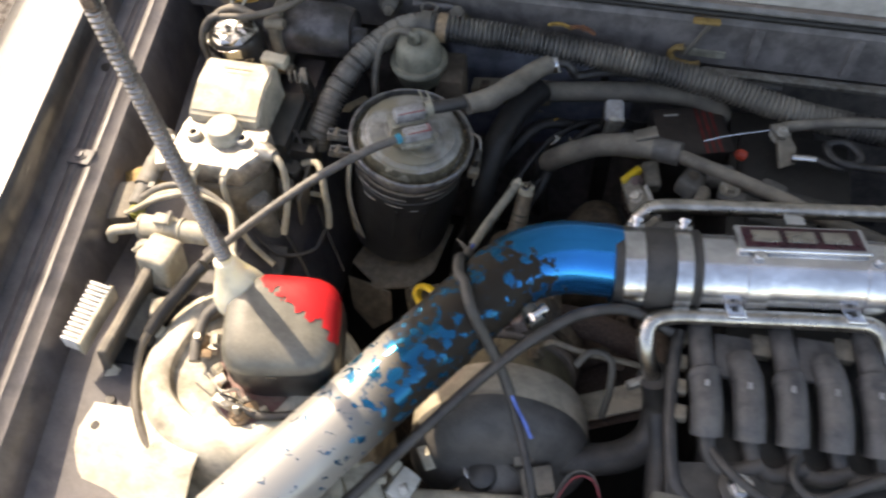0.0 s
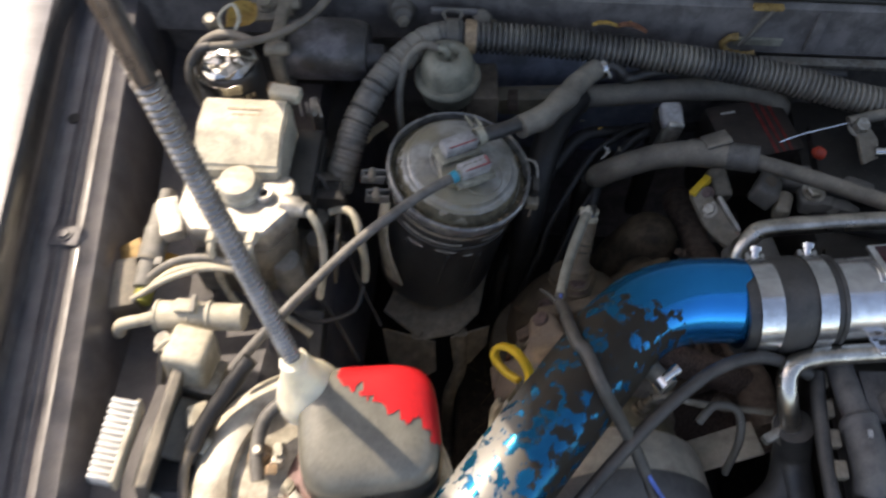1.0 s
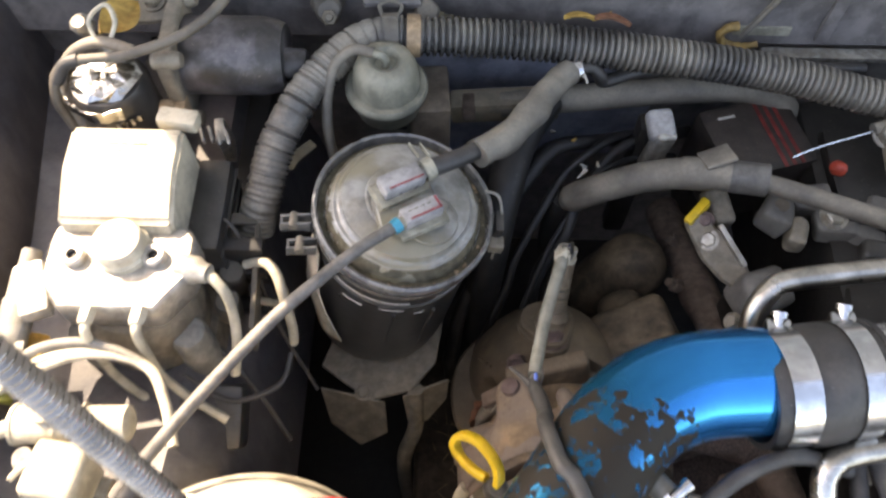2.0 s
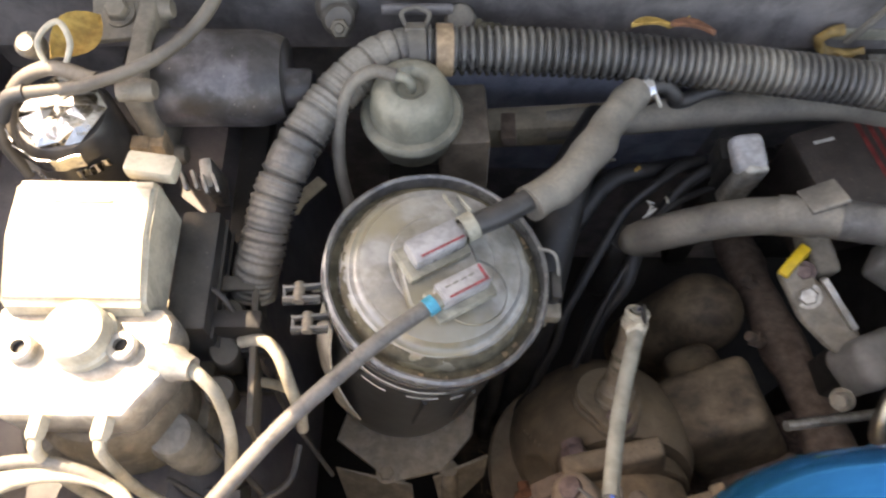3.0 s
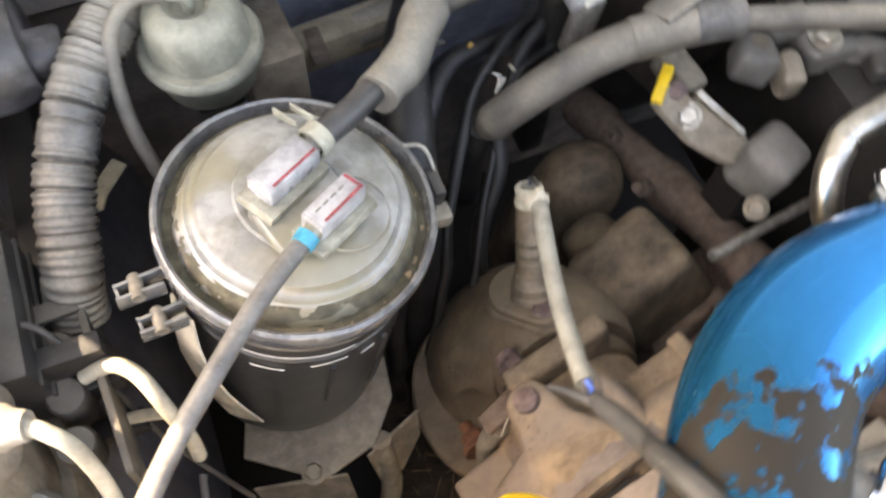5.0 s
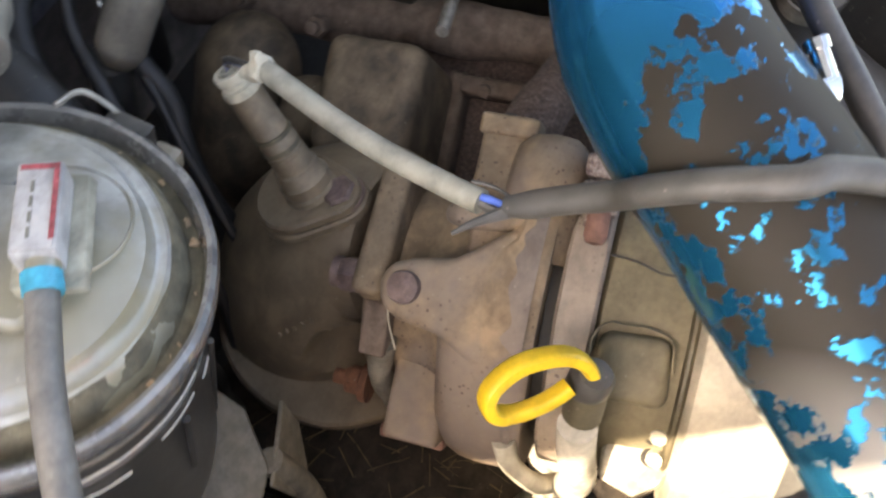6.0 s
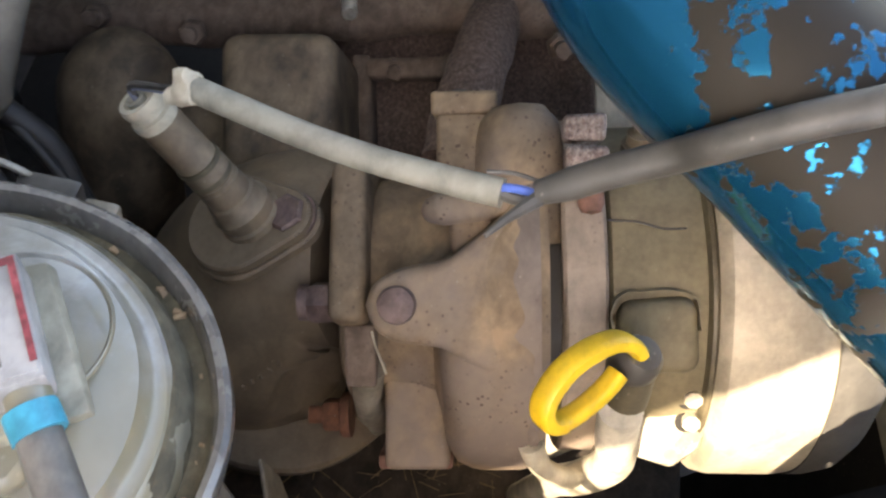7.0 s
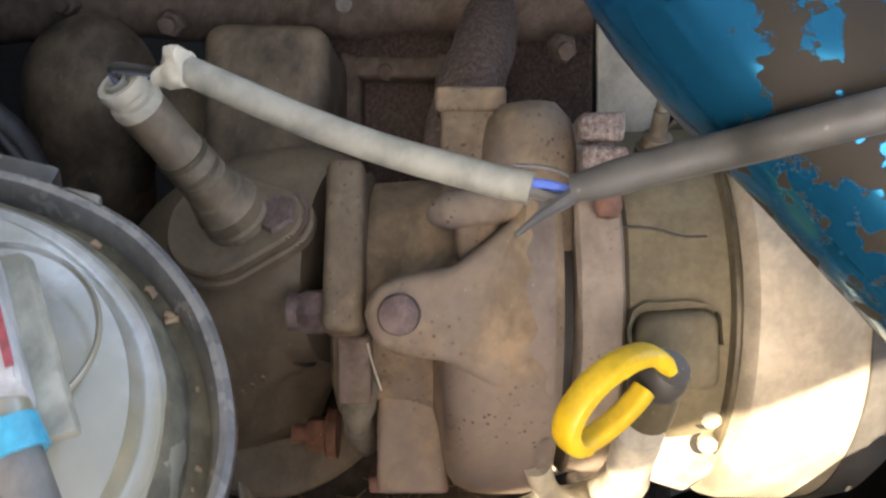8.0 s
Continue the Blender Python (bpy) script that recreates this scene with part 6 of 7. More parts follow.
def make_turbo():
    t = thing("turbocharger", "dusty tan cast-iron turbocharger bolted to a rusty manifold", "turbocharger", (0.134, 0.452, 0.60))
    A = TURBO
    across, out, shaft = (A.to_3x3().col[k] for k in range(3))

    def at(u, v, h):
        return A @ Vector((v, h, u))

    def box(u, v, h, du, dv, dh, bevel, turn=(0, 0, 0), wave=0.0006):
        return dent(rbox(dv, dh, du, A @ pose(v, h, u, *turn), bevel, 4), wave, 70)

    # turbine scroll: a thick disc whose shoulder draws back towards the inlet
    scroll = [(0.0, -0.036), (0.050, -0.036), (0.052, -0.030), (0.053, -0.012), (0.056, -0.004), (0.064, -0.0015), (0.077, 0.0005), (0.0835, 0.005), (0.0865, 0.012), (0.0872, 0.020), (0.0870, 0.034), (0.0858, 0.0405), (0.0830, 0.0440), (0.0, 0.0440)]
    bm = lathe(scroll, None, 96)
    for c in (v.co for v in bm.verts):
        if -0.010 < c.z < 0.025 and c.x > 0.012 and c.y > -0.02:
            c.z += min(0.021, 1.15 * (c.x - 0.012)) * min(1.0, (0.030 - c.z) / 0.02)
    bm.transform(A)
    part("turbine_housing", dent(bm, 0.0012, 26), CAST_IRON, t, "tan pitted turbine scroll")
    for a0, a1, u0, u1 in ((-22, 40, 0.0305, 0.0402), (48, 66, 0.0190, 0.0400), (-62, -34, 0.0330, 0.0398)):   # worn grey patches
        rows = []
        for q in np.linspace(a0, a1, 40):
            fade = min(1.0, 5.0 * (q - a0) / (a1 - a0), 5.0 * (a1 - q) / (a1 - a0)) ** 0.6
            edge = u1 - (u1 - u0) * fade * (0.75 + 0.8 * noise.noise(Vector((q * 0.16, u0 * 90, 0.3))))
            rows.append([at(u, 0.0877 * math.sin(radians(q)), 0.0877 * math.cos(radians(q))) for u in (edge, 0.5 * (edge + u1), u1)])
        part("worn_patch", loft(rows), GREY_STAIN, t, "grey heat-worn patch on the scroll's edge")
    part("volute_bulge", dent(lathe([(0.0, -0.045), (0.018, -0.043), (0.0190, -0.012), (0.0185, 0.0), (0.0165, 0.008), (0.011, 0.0135), (0.0, 0.0155)], along(at(0.0335, 0.064, 0.057), across), 32), 0.0009, 50), CAST_IRON, t)
    part("inlet_block", box(0.0122, 0.056, 0.043, 0.0265, 0.050, 0.034, 0.004, (0, 0, -8)), CAST_IRON, t)
    part("inlet_lug", box(0.0110, 0.0800, 0.0480, 0.0280, 0.0100, 0.0220, 0.0025), CAST_IRON, t, "flat lug with a drilled hole")
    part("inlet_hole", lathe([(0.0034, 0), (0.0034, 0.0010), (0, 0.0010)], along(at(0.0090, 0.0850, 0.0500), across + out * 0.5), 18), BLACK_DEEP, t)
    part("boss", dent(tube([at(-0.0012, 0.0350, 0.0745), at(0.0002, 0.0350, 0.0765), at(0.008, 0.0360, 0.0775), at(0.0185, 0.0370, 0.0755), at(0.028, 0.038, 0.0700)], lambda s: 0.0068 - 0.5 * max(0.0, 0.004 - s), 20), 0.0006, 70), CAST_IRON, t, "stubby cast boss")
    part("boss_root", box(0.0140, 0.0290, 0.0660, 0.0190, 0.0260, 0.0160, 0.006), CAST_IRON, t)
    lower = ((-0.0282, -0.0030), (-0.0265, -0.0085), (-0.0230, -0.0128), (-0.0160, -0.0165), (0.0014, -0.0190), (0.0137, -0.0262), (0.0240, -0.0312), (0.0360, -0.0345))
    upper = ((-0.0282, -0.0015), (-0.0265, 0.0040), (-0.0230, 0.0082), (-0.0160, 0.0114), (0.0034, 0.0147), (0.0155, 0.0238), (0.0240, 0.0310), (0.0360, 0.0370))
    web = []
    for u in np.linspace(-0.0282, 0.0360, 34):          # an ear that widens into the scroll's shoulder
        v0, v1 = np.interp(u, *zip(*lower)), np.interp(u, *zip(*upper))
        soft = min(0.004, 0.4 * (v1 - v0))
        top = lambda v: 0.0886 - 0.06 * max(0.0, u) - 0.30 * max(0.0, u - 0.018) - 3.6 * v * v - 0.006 * max(0.0, (-0.0225 - u) / 0.0057) ** 2
        web.append([at(u, v0, 0.058), at(u, v0, top(v0) - 0.0040), at(u, v0 + 0.25 * soft, top(v0) - 0.0013)] + [at(u, v, top(v)) for v in np.linspace(v0 + soft, v1 - soft, 9)] + [at(u, v1 - 0.25 * soft, top(v1) - 0.0013), at(u, v1, top(v1) - 0.0040), at(u, v1, 0.058)])
    ear = part("bolt_ear", dent(loft(web), 0.0006, 60), CAST_IRON, t, "cast ear widening into the scroll", angle=60)
    part("bolt", dent(lathe([(0.0075, -0.001), (0.0077, 0.001), (0.0070, 0.0032), (0.0045, 0.0042), (0, 0.0042)], along(at(-0.0152, -0.0016, 0.0884), out), 18), 0.0004, 200), PURPLE_BOLT, ear, "oxidised purple-brown bolt head")
    # outlet flange, and its turned facet coloured dark to stand for shade
    part("outlet_flange", box(-0.0378, 0.0205, 0.0520, 0.0150, 0.0680, 0.0300, 0.0050, (0, 0, -14)), CAST_IRON, t, "thick cast outlet flange")
    part("flange_ring", dent(lathe([(0.0, -0.0450), (0.0540, -0.0450), (0.0560, -0.0435), (0.0560, -0.0325), (0.0540, -0.0310), (0.0, -0.0310)], A, 72), 0.0008, 50), ELBOW, t)
    part("flange_facet", box(-0.0345, -0.0250, 0.0520, 0.0130, 0.0280, 0.0120, 0.0018, (0, 0, 12), 0.0004), RUST, t, "turned facet, dark brown to stand for its shade")
    part("bright_edge", tube([at(-0.0290, -0.0150, 0.0600), at(-0.0280, -0.0210, 0.0580), at(-0.0262, -0.0280, 0.0540), at(-0.0245, -0.0350, 0.0490)], lambda s: 0.0005 + 0.010 * max(0.0, s * (0.026 - s)), 8, 5), CREAM, t, "bright worn edge")
    part("bolt", bolt(at(-0.0450, -0.0030, 0.0560), -shaft, 0.0092, 0.0110, False), PURPLE_BOLT, t, "oxidised bolt head")
    part("bolt_collar", lathe([(0.0, 0), (0.0078, 0), (0.0078, 0.004), (0, 0.0042)], along(at(-0.0560, -0.0030, 0.0560), -shaft), 18), PURPLE_BOLT, t)
    elbow = tube([(0.139, 0.500, 0.712), (0.140, 0.517, 0.704), (0.137, 0.532, 0.686), (0.132, 0.541, 0.659), (0.124, 0.546, 0.62), (0.12, 0.546, 0.52), (0.12, 0.546, 0.37)], lambda s: 0.046 + 0.015 * min(1.0, s / 0.07), 56, 10)
    hollow = at(-0.0560, -0.0640, -0.004)
    for v in elbow.verts:                     # the pocket round the lower bolt
        far = (v.co - hollow).length
        if far < 0.034:
            v.co += Vector((0.6, 0.55, -0.1)) * 0.026 * (1 - (far / 0.034) ** 2) ** 0.8
    part("outlet_elbow", dent(elbow, 0.0012, 22), ELBOW, t, "smooth dark brown outlet elbow")
    for k in range(5):                        # worn raised casting marks
        part("cast_mark", dent(rbox(0.0036, 0.0016, 0.0012, Matrix.Translation(at(-0.0930 + 0.0048 * k, -0.0440 + 0.0030 * k, 0.0310 + 0.0022 * k)) @ A.to_3x3().to_4x4() @ pose(0, 0, 0, 90, 0, 60), 0.0004), 0.0008, 300), ELBOW, t)
    for z, r, mat in ((0.617, 0.0770, ELBOW), (0.607, 0.0760, RUST)):
        part("elbow_rim", dent(lathe([(0.05, z - 0.005), (r - 0.002, z - 0.005), (r, z - 0.003), (r, z + 0.003), (r - 0.002, z + 0.005), (0.05, z + 0.005)], pose(0.122, 0.526, 0), 56, True), 0.0012, 40), mat, t)
    low = at(-0.0533, -0.0640, -0.002)
    part("lower_bolt", merge(bolt(low, -shaft, 0.0082, 0.009, False), lathe([(0.0112, -0.005), (0.0112, -0.001), (0.010, 0.0), (0, 0.0)], along(low, -shaft), 20), lathe([(0.0045, 0), (0.0045, 0.016), (0, 0.0165)], along(low, -shaft), 12)), ORANGE_RUST, t, "orange rusty bolt in the pocket")
    part("grey_ring", dent(tube([at(-0.0300, -0.0320, 0.0480), at(-0.0330, -0.0400, 0.0400), at(-0.0365, -0.0500, 0.0270), at(-0.0370, -0.0600, 0.0110), at(-0.0350, -0.0700, -0.006)], 0.0062, 14), 0.0016, 70), ZINC2, t, "worn grey ring")
    part("inlet_neck", box(-0.0130, -0.0530, 0.0080, 0.0290, 0.0580, 0.0500, 0.004), CAST_IRON, t, "square pitted inlet neck")
    part("inlet_flange", box(-0.0150, -0.0815, 0.0000, 0.0350, 0.0075, 0.0400, 0.002, wave=0.001), REDDISH, t, "reddish rusty lower flange")
    # sensor flange
    n = Vector((-0.05, 0.42, 0.85)).normalized()
    m = along(Vector((0.1255, 0.5420, 0.7500)) + n * 0.0008, n)
    lobes = [(m.inverted() @ Vector(c), r) for c, r in (((0.1265, 0.5292, 0.7572), 0.0140), ((0.1235, 0.5500, 0.7472), 0.0245))]
    outline = []
    for q in range(0, 360, 8):
        w = Vector((math.cos(radians(q)), math.sin(radians(q)), 0))
        c, r = max(lobes, key=lambda e: e[0].dot(w) + e[1])
        outline.append((c.x + r * w.x, c.y + r * w.y))
    for z, k in ((-0.0006, 1.0), (0.0052, 0.93)):
        part("sensor_flange", dent(plate([(x * k, y * k) for x, y in outline], 0.0062, m @ pose(0, 0, z - 0.006), 0.0012), 0.0004, 50), ELBOW, t, "dusty brown sensor flange")
    part("bolt", bolt(Vector((0.1272, 0.5285, 0.7577)) + n * 0.0012, n, 0.0090, 0.0060), PURPLE_BOLT, t, "dull bolt head")
    # middle: band clamp, centre housing, compressor
    # near-black ring stands for the shade in the gap
    part("gap_ring", lathe([(0.0, 0.0440), (0.066, 0.0440), (0.066, 0.0500), (0, 0.0500)], A, 40), BLACK_DEEP, t)
    part("v_band", dent(lathe([(0.060, 0.0500), (0.0765, 0.0497), (0.0785, 0.0512), (0.0785, 0.0658), (0.0765, 0.0673), (0.060, 0.0673)], A, 80, True), 0.0006, 60), PALE_BAND, t, "pale band clamp with rust specks")
    nut = part("band_bolt", merge(box(0.0590, 0.0665, 0.0690, 0.0168, 0.0105, 0.0170, 0.0028, wave=0.0008), box(0.0592, 0.0525, 0.0720, 0.0172, 0.0135, 0.0170, 0.0030, wave=0.0008)), SPECKLED, t, "speckled rusty clamp block")
    part("band_rod", tube([at(0.0590, 0.0640, 0.0690), at(0.0590, 0.0400, 0.0750)], 0.0050, 14, 3), SPECKLED, nut)
    part("band_tip", lathe([(0.0, -0.010), (0.0050, -0.010), (0.0052, 0.004), (0.0038, 0.007), (0, 0.008)], along(at(0.0603, 0.0400, 0.0785), -across + out * 0.1), 16), REDDISH, nut, "red-brown bolt tip")
    part("centre_housing", dent(lathe([(0.0, 0.0673), (0.070, 0.0673), (0.0735, 0.070), (0.0745, 0.076), (0.0752, 0.0905), (0.0758, 0.107), (0.0, 0.107)], A, 72), 0.0008, 40), OLIVE, t, "olive-stained centre housing")
    part("crack", tube([at(0.068, 0.0300, 0.0690), at(0.080, 0.0290, 0.0692), at(0.090, 0.0262, 0.0702), at(0.099, 0.0262, 0.0706)], 0.0005, 6, 4), BLACK_DEEP, t, "dark casting seam")
    part("rim", lathe([(0.052, 0.1060), (0.0770, 0.1060), (0.0792, 0.1072), (0.0795, 0.1085), (0.0780, 0.1100), (0.052, 0.1100)], A, 72, True), OLIVE_DARK, t, "dark housing rim")
    cap = part("oil_boss", dent(rbox(0.0300, 0.0260, 0.0320, A @ pose(-0.0150, 0.0690, 0.0860, 0, 0, 10), 0.0075, 5), 0.0018, 60), OLIVE, t, "olive-stained oil boss")
    rim = Matrix.Translation(at(0.0850, -0.0130, 0.0790)) @ A.to_3x3().to_4x4()
    part("gasket", dent(thick(loft([[rim @ Vector((0.0155 * abs(math.sin(q)) ** 0.5, h - 0.003 * math.sin(q), 0.0175 * math.copysign(abs(math.cos(q)) ** 0.5, math.cos(q)))) for h in (-0.006, 0.0, 0.003)] for q in [0.15 * k for k in range(22)]]), 0.0008), 0.0022, 140), OLIVE, cap, "torn gasket edge")
    part("compressor", dent(lathe([(0.0, 0.1100), (0.084, 0.1100), (0.0875, 0.1125), (0.0890, 0.118), (0.0892, 0.146), (0.088, 0.153), (0.0, 0.153)], A, 96), 0.0009, 14), SHEET, t, "smooth tan aluminium compressor housing, half sunlit")
    part("compressor_cover", dent(lathe([(0.0, 0.152), (0.0895, 0.152), (0.0895, 0.158), (0.087, 0.168), (0.081, 0.176), (0.072, 0.183), (0.060, 0.188), (0.048, 0.190), (0.0, 0.190)], A, 72), 0.0010, 20), ELBOW_RUBBER, t, "dull dark compressor cover")
    part("backing_shield", box(0.0950, 0.0800, -0.0400, 0.0340, 0.1200, 0.0030, 0.001, wave=0.002), SHEET, t, "tan sheet shield behind the compressor")
    # unseen near-black support, added to carry the housing
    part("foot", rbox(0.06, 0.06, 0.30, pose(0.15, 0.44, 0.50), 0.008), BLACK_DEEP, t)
    up = across + out * 0.8
    feed = part("oil_feed", lathe([(0.0, -0.01), (0.0080, -0.01), (0.0080, 0.003), (0.0060, 0.0035), (0.0060, 0.008), (0.0034, 0.009), (0.0032, 0.019), (0, 0.019)], along(at(0.0850, 0.0600, 0.0480), up), 20), BRASS, t, "dull brass oil feed fitting")
    part("feed_pipe", tube([at(0.0850, 0.0700, 0.0560), at(0.0880, 0.0850, 0.0600), at(0.100, 0.110, 0.050), at(0.11, 0.16, 0.02)], 0.0030, 10), ZINC2, feed)
    return t


OLIVE = material("olive_stained_metal", (0.15, 0.125, 0.075), 0.65, second=(0.095, 0.078, 0.047), grain=30, dust=0.5, dust_colour=(0.30, 0.26, 0.17))


def make_manifold():
    m = thing("exhaust_manifold", "rusty cast exhaust manifold with brown heat shields", "manifold", (0.28, 0.55, 0.66))
    part("flange_bar", dent(tube([(0.263, 0.720, 0.655), (0.270, 0.668, 0.670), (0.280, 0.60, 0.688), (0.290, 0.53, 0.706), (0.299, 0.46, 0.723), (0.307, 0.40, 0.738)], lambda s: 0.0165 + 0.0016 * math.sin(s * 70), 22), 0.0018, 50), RUST, m, "rusty brown manifold bar")
    part("port_face", dent(rbox(0.120, 0.010, 0.180, TURBO @ pose(0.1000, -0.0900, -0.0050), 0.003, 3), 0.0014, 60), RUST_SPECK, m)
    for u in (-0.050, 0.002):
        part("port_frame", dent(rbox(0.066, 0.020, 0.012, TURBO @ pose(0.0950, -0.0740, u), 0.004, 3), 0.0014, 60), RUST, m)
    part("port_frame", dent(rbox(0.012, 0.020, 0.050, TURBO @ pose(0.1200, -0.0740, -0.024), 0.004, 3), 0.0014, 60), RUST, m)
    part("runner", dent(tube([(0.298, 0.450, 0.725), (0.272, 0.453, 0.735), (0.245, 0.457, 0.745), (0.215, 0.461, 0.750), (0.180, 0.463, 0.745)], 0.0155, 24), 0.0012, 80), RUST_SPECK, m, "rough pitted runner")
    # egg-shaped and blocky heat shields
    part("heat_shield", dent(tube([(0.233, 0.637, 0.712), (0.226, 0.638, 0.695), (0.213, 0.640, 0.665), (0.200, 0.641, 0.630), (0.190, 0.641, 0.575)], lambda s: 0.0305 * min(1.0, math.sqrt(max(0.0, 1 - (1 - min(1.0, s / 0.036)) ** 2)) * 0.97 + 0.03) + 0.004 * min(1.0, s / 0.12), 44, 14), 0.0016, 30), SHIELD, m, "egg-shaped brown heat shield")
    part("heat_shield", dent(rbox(0.068, 0.090, 0.057, TURBO @ pose(0.0900, -0.0350, -0.0800), 0.0120, 6), 0.0036, 28), SHIELD, m, "blocky rounded brown heat shield")
    part("shield_wing", dent(rbox(0.046, 0.080, 0.060, TURBO @ pose(0.0820, -0.0560, -0.1170), 0.020, 6), 0.0016, 40), SHIELD, m)
    p, d = tuple(TURBO @ Vector((0.0545, -0.0400, -0.0880))), (-0.80, -0.10, -0.20)
    part("shield_bolt", merge(bolt(p, d, 0.0065, 0.006), lathe([(0.011, -0.006), (0.0125, -0.001), (0.009, 0.0015), (0, 0.0015)], along(p, d), 20)), ZINC2, m)
    for p in ((0.2560, 0.609, 0.698), (0.2700, 0.4985, 0.690), (0.2640, 0.418, 0.748), (0.262, 0.665, 0.685)):
        part("nut", merge(bolt(p, (-0.75, 0, 0.65), 0.0072, 0.009, False), lathe([(0.0040, 0), (0.0040, 0.016), (0, 0.017)], along(p, (-0.75, 0, 0.65)), 12)), RUST, m, "rusty manifold nut on its stud")
    part("stud", tube([(0.2385, 0.5255, 0.7620), (0.262, 0.530, 0.757), (0.290, 0.535, 0.752), (0.345, 0.545, 0.74)], 0.0036, 12, 3), ZINC, m, "long pale stud")
    return m


def make_oxygen_sensor():
    s = thing("oxygen_sensor", "dusty oxygen sensor with a taped grey cable", "sensor", (0.12, 0.54, 0.76))
    b, top = Vector((0.1185, 0.5365, 0.754)), Vector((0.1255, 0.5740, 0.806))
    d = (top - b).normalized()
    L = (top - b).length
    body = part("body", lathe([(0.0, 0), (0.0138, 0), (0.0138, 0.003), (0.0124, 0.004), (0.0130, 0.010), (0.0116, 0.0115), (0.0110, 0.017), (0.0098, 0.018), (0.0096, 0.026), (0.0089, 0.0265), (0.0087, 0.028), (0.0095, 0.029), (0.0095, 0.034), (0.0088, 0.035), (0.0085, L), (0, L)], along(b, d), 36), SENSOR_STEEL, s)
    ring = part("boot", lathe([(0.0, L - 0.002), (0.0086, L - 0.002), (0.0090, L), (0.0086, L + 0.0022), (0.0070, L + 0.0028), (0.0070, L + 0.0048), (0.0080, L + 0.0055), (0.0084, L + 0.008), (0.0078, L + 0.0098), (0.0058, L + 0.0098), (0.0052, L + 0.0075), (0.0, L + 0.0072)], along(b, d), 32), CREAM, body, "pale flared sealing ring")
    for h in (0.0310, 0.0385):
        part("dark_band", lathe([(0.0080, h - 0.0011), (0.0096, h - 0.0011), (0.0096, h + 0.0011), (0.0080, h + 0.0011)], along(b, d), 28, True), OLIVE_DARK, body, "dark worn band")
    part("curl", lathe([(0.0026, L + 0.007), (0.0036, L + 0.007), (0.0038, L + 0.0105), (0.0028, L + 0.0108)], along(b + Vector((-0.0008, 0.0004, 0)), d), 20, True), PALE_SLEEVE, ring, "pale inner curl")
    tie = Vector((0.1185, 0.5585, 0.8415))
    for k in range(2):
        part("wire", tube([top + d * 0.006 + Vector((0.001 * k, 0.001, 0)), top + d * 0.012 + Vector((0.003, 0.001, 0.001 * k)), top + Vector((0.001, -0.009, 0.018 + 0.0015 * k)), tie + Vector((0, 0.002, 0.0012 * k))], 0.0015, 8), BLACK_PLASTIC if k else GREY_BLUE, s)
    part("tie", dent(lathe([(0.0, -0.0050), (0.0040, -0.0046), (0.0052, -0.0032), (0.0055, -0.0012), (0.0048, 0.0004), (0.0056, 0.0020), (0.0050, 0.0036), (0.0030, 0.0046), (0.0, 0.0050)], along(tie + Vector((-0.001, -0.001, 0.0005)), (0.3, 0.95, -0.1)), 28), 0.0036, 210), CREAM, s, "frayed pale tape")
    part("cable", tube([tie, (0.1125, 0.540, 0.8450), (0.1050, 0.517, 0.8495), (0.0985, 0.494, 0.8550), (0.0925, 0.468, 0.8625), (0.0895, 0.4530, 0.8672)], 0.0046, 14), PALE_SLEEVE, s, "pale grey cable sleeve")
    part("blue_core", tube([(0.0900, 0.4550, 0.8690), (0.0900, 0.4495, 0.8705), (0.0885, 0.4440, 0.8725)], 0.0014, 8, 3), CABLE_BLUE, s, "bare blue wire")
    part("bare_core", tube([(0.0890, 0.4540, 0.8675), (0.0872, 0.4480, 0.8690), (0.0868, 0.4430, 0.8720)], 0.0018, 8, 3), GREY_CABLE, s, "bare twisted core")
    part("strand", tube([(0.0945, 0.4590, 0.8690), (0.0945, 0.4510, 0.8715), (0.0915, 0.4425, 0.8745)], 0.0007, 6, 3), BLACK_PLASTIC, s, "loose dark strand")
    # the taped cable ends in a torn strip that hangs beside the joint
    part("torn_sleeve", tube([(0.0872, 0.4425, 0.8745), (0.0830, 0.4470, 0.8735), (0.0780, 0.4522, 0.8722), (0.0722, 0.4572, 0.8705)], lambda q: 0.0026 - 0.085 * q, 8, 5), CABLE_GREY, s, "torn end of the dark tape")
    part("dark_cable", tube([(0.0880, 0.4440, 0.8745), (0.0890, 0.4375, 0.8800), (0.0905, 0.4270, 0.8905), (0.0908, 0.4146, 0.9037), (0.0884, 0.4083, 0.9162), (0.0893, 0.3949, 0.9301), (0.0935, 0.3770, 0.9400), (0.1003, 0.3687, 0.9411), (0.1113, 0.3457, 0.9361), (0.1286, 0.3317, 0.9063), (0.1420, 0.3200, 0.8850), (0.1525, 0.3060, 0.8690)], lambda q: 0.0049 - 0.12 * max(0.0, 0.010 - q), 14), CABLE_GREY, s, "dark grey taped cable over the pipe")
    part("blue_tail", tube([(0.1525, 0.3070, 0.872), (0.160, 0.296, 0.868), (0.168, 0.288, 0.860), (0.177, 0.276, 0.852)], 0.0016, 8), CABLE_BLUE, s, "thin blue wire")
    part("tail_cable", tube([(0.1525, 0.3060, 0.869), (0.166, 0.280, 0.850), (0.180, 0.250, 0.835), (0.19, 0.225, 0.81)], 0.0042, 10), RUBBER, s)
    return s


ZINC2 = material("dusty_steel", (0.26, 0.23, 0.185), 0.6, metal=0.3, second=(0.17, 0.145, 0.11), grain=70, dust=0.5, dust_colour=(0.33, 0.28, 0.21))
CABLE_BLUE = material("blue_wire", (0.10, 0.22, 0.75), 0.45)
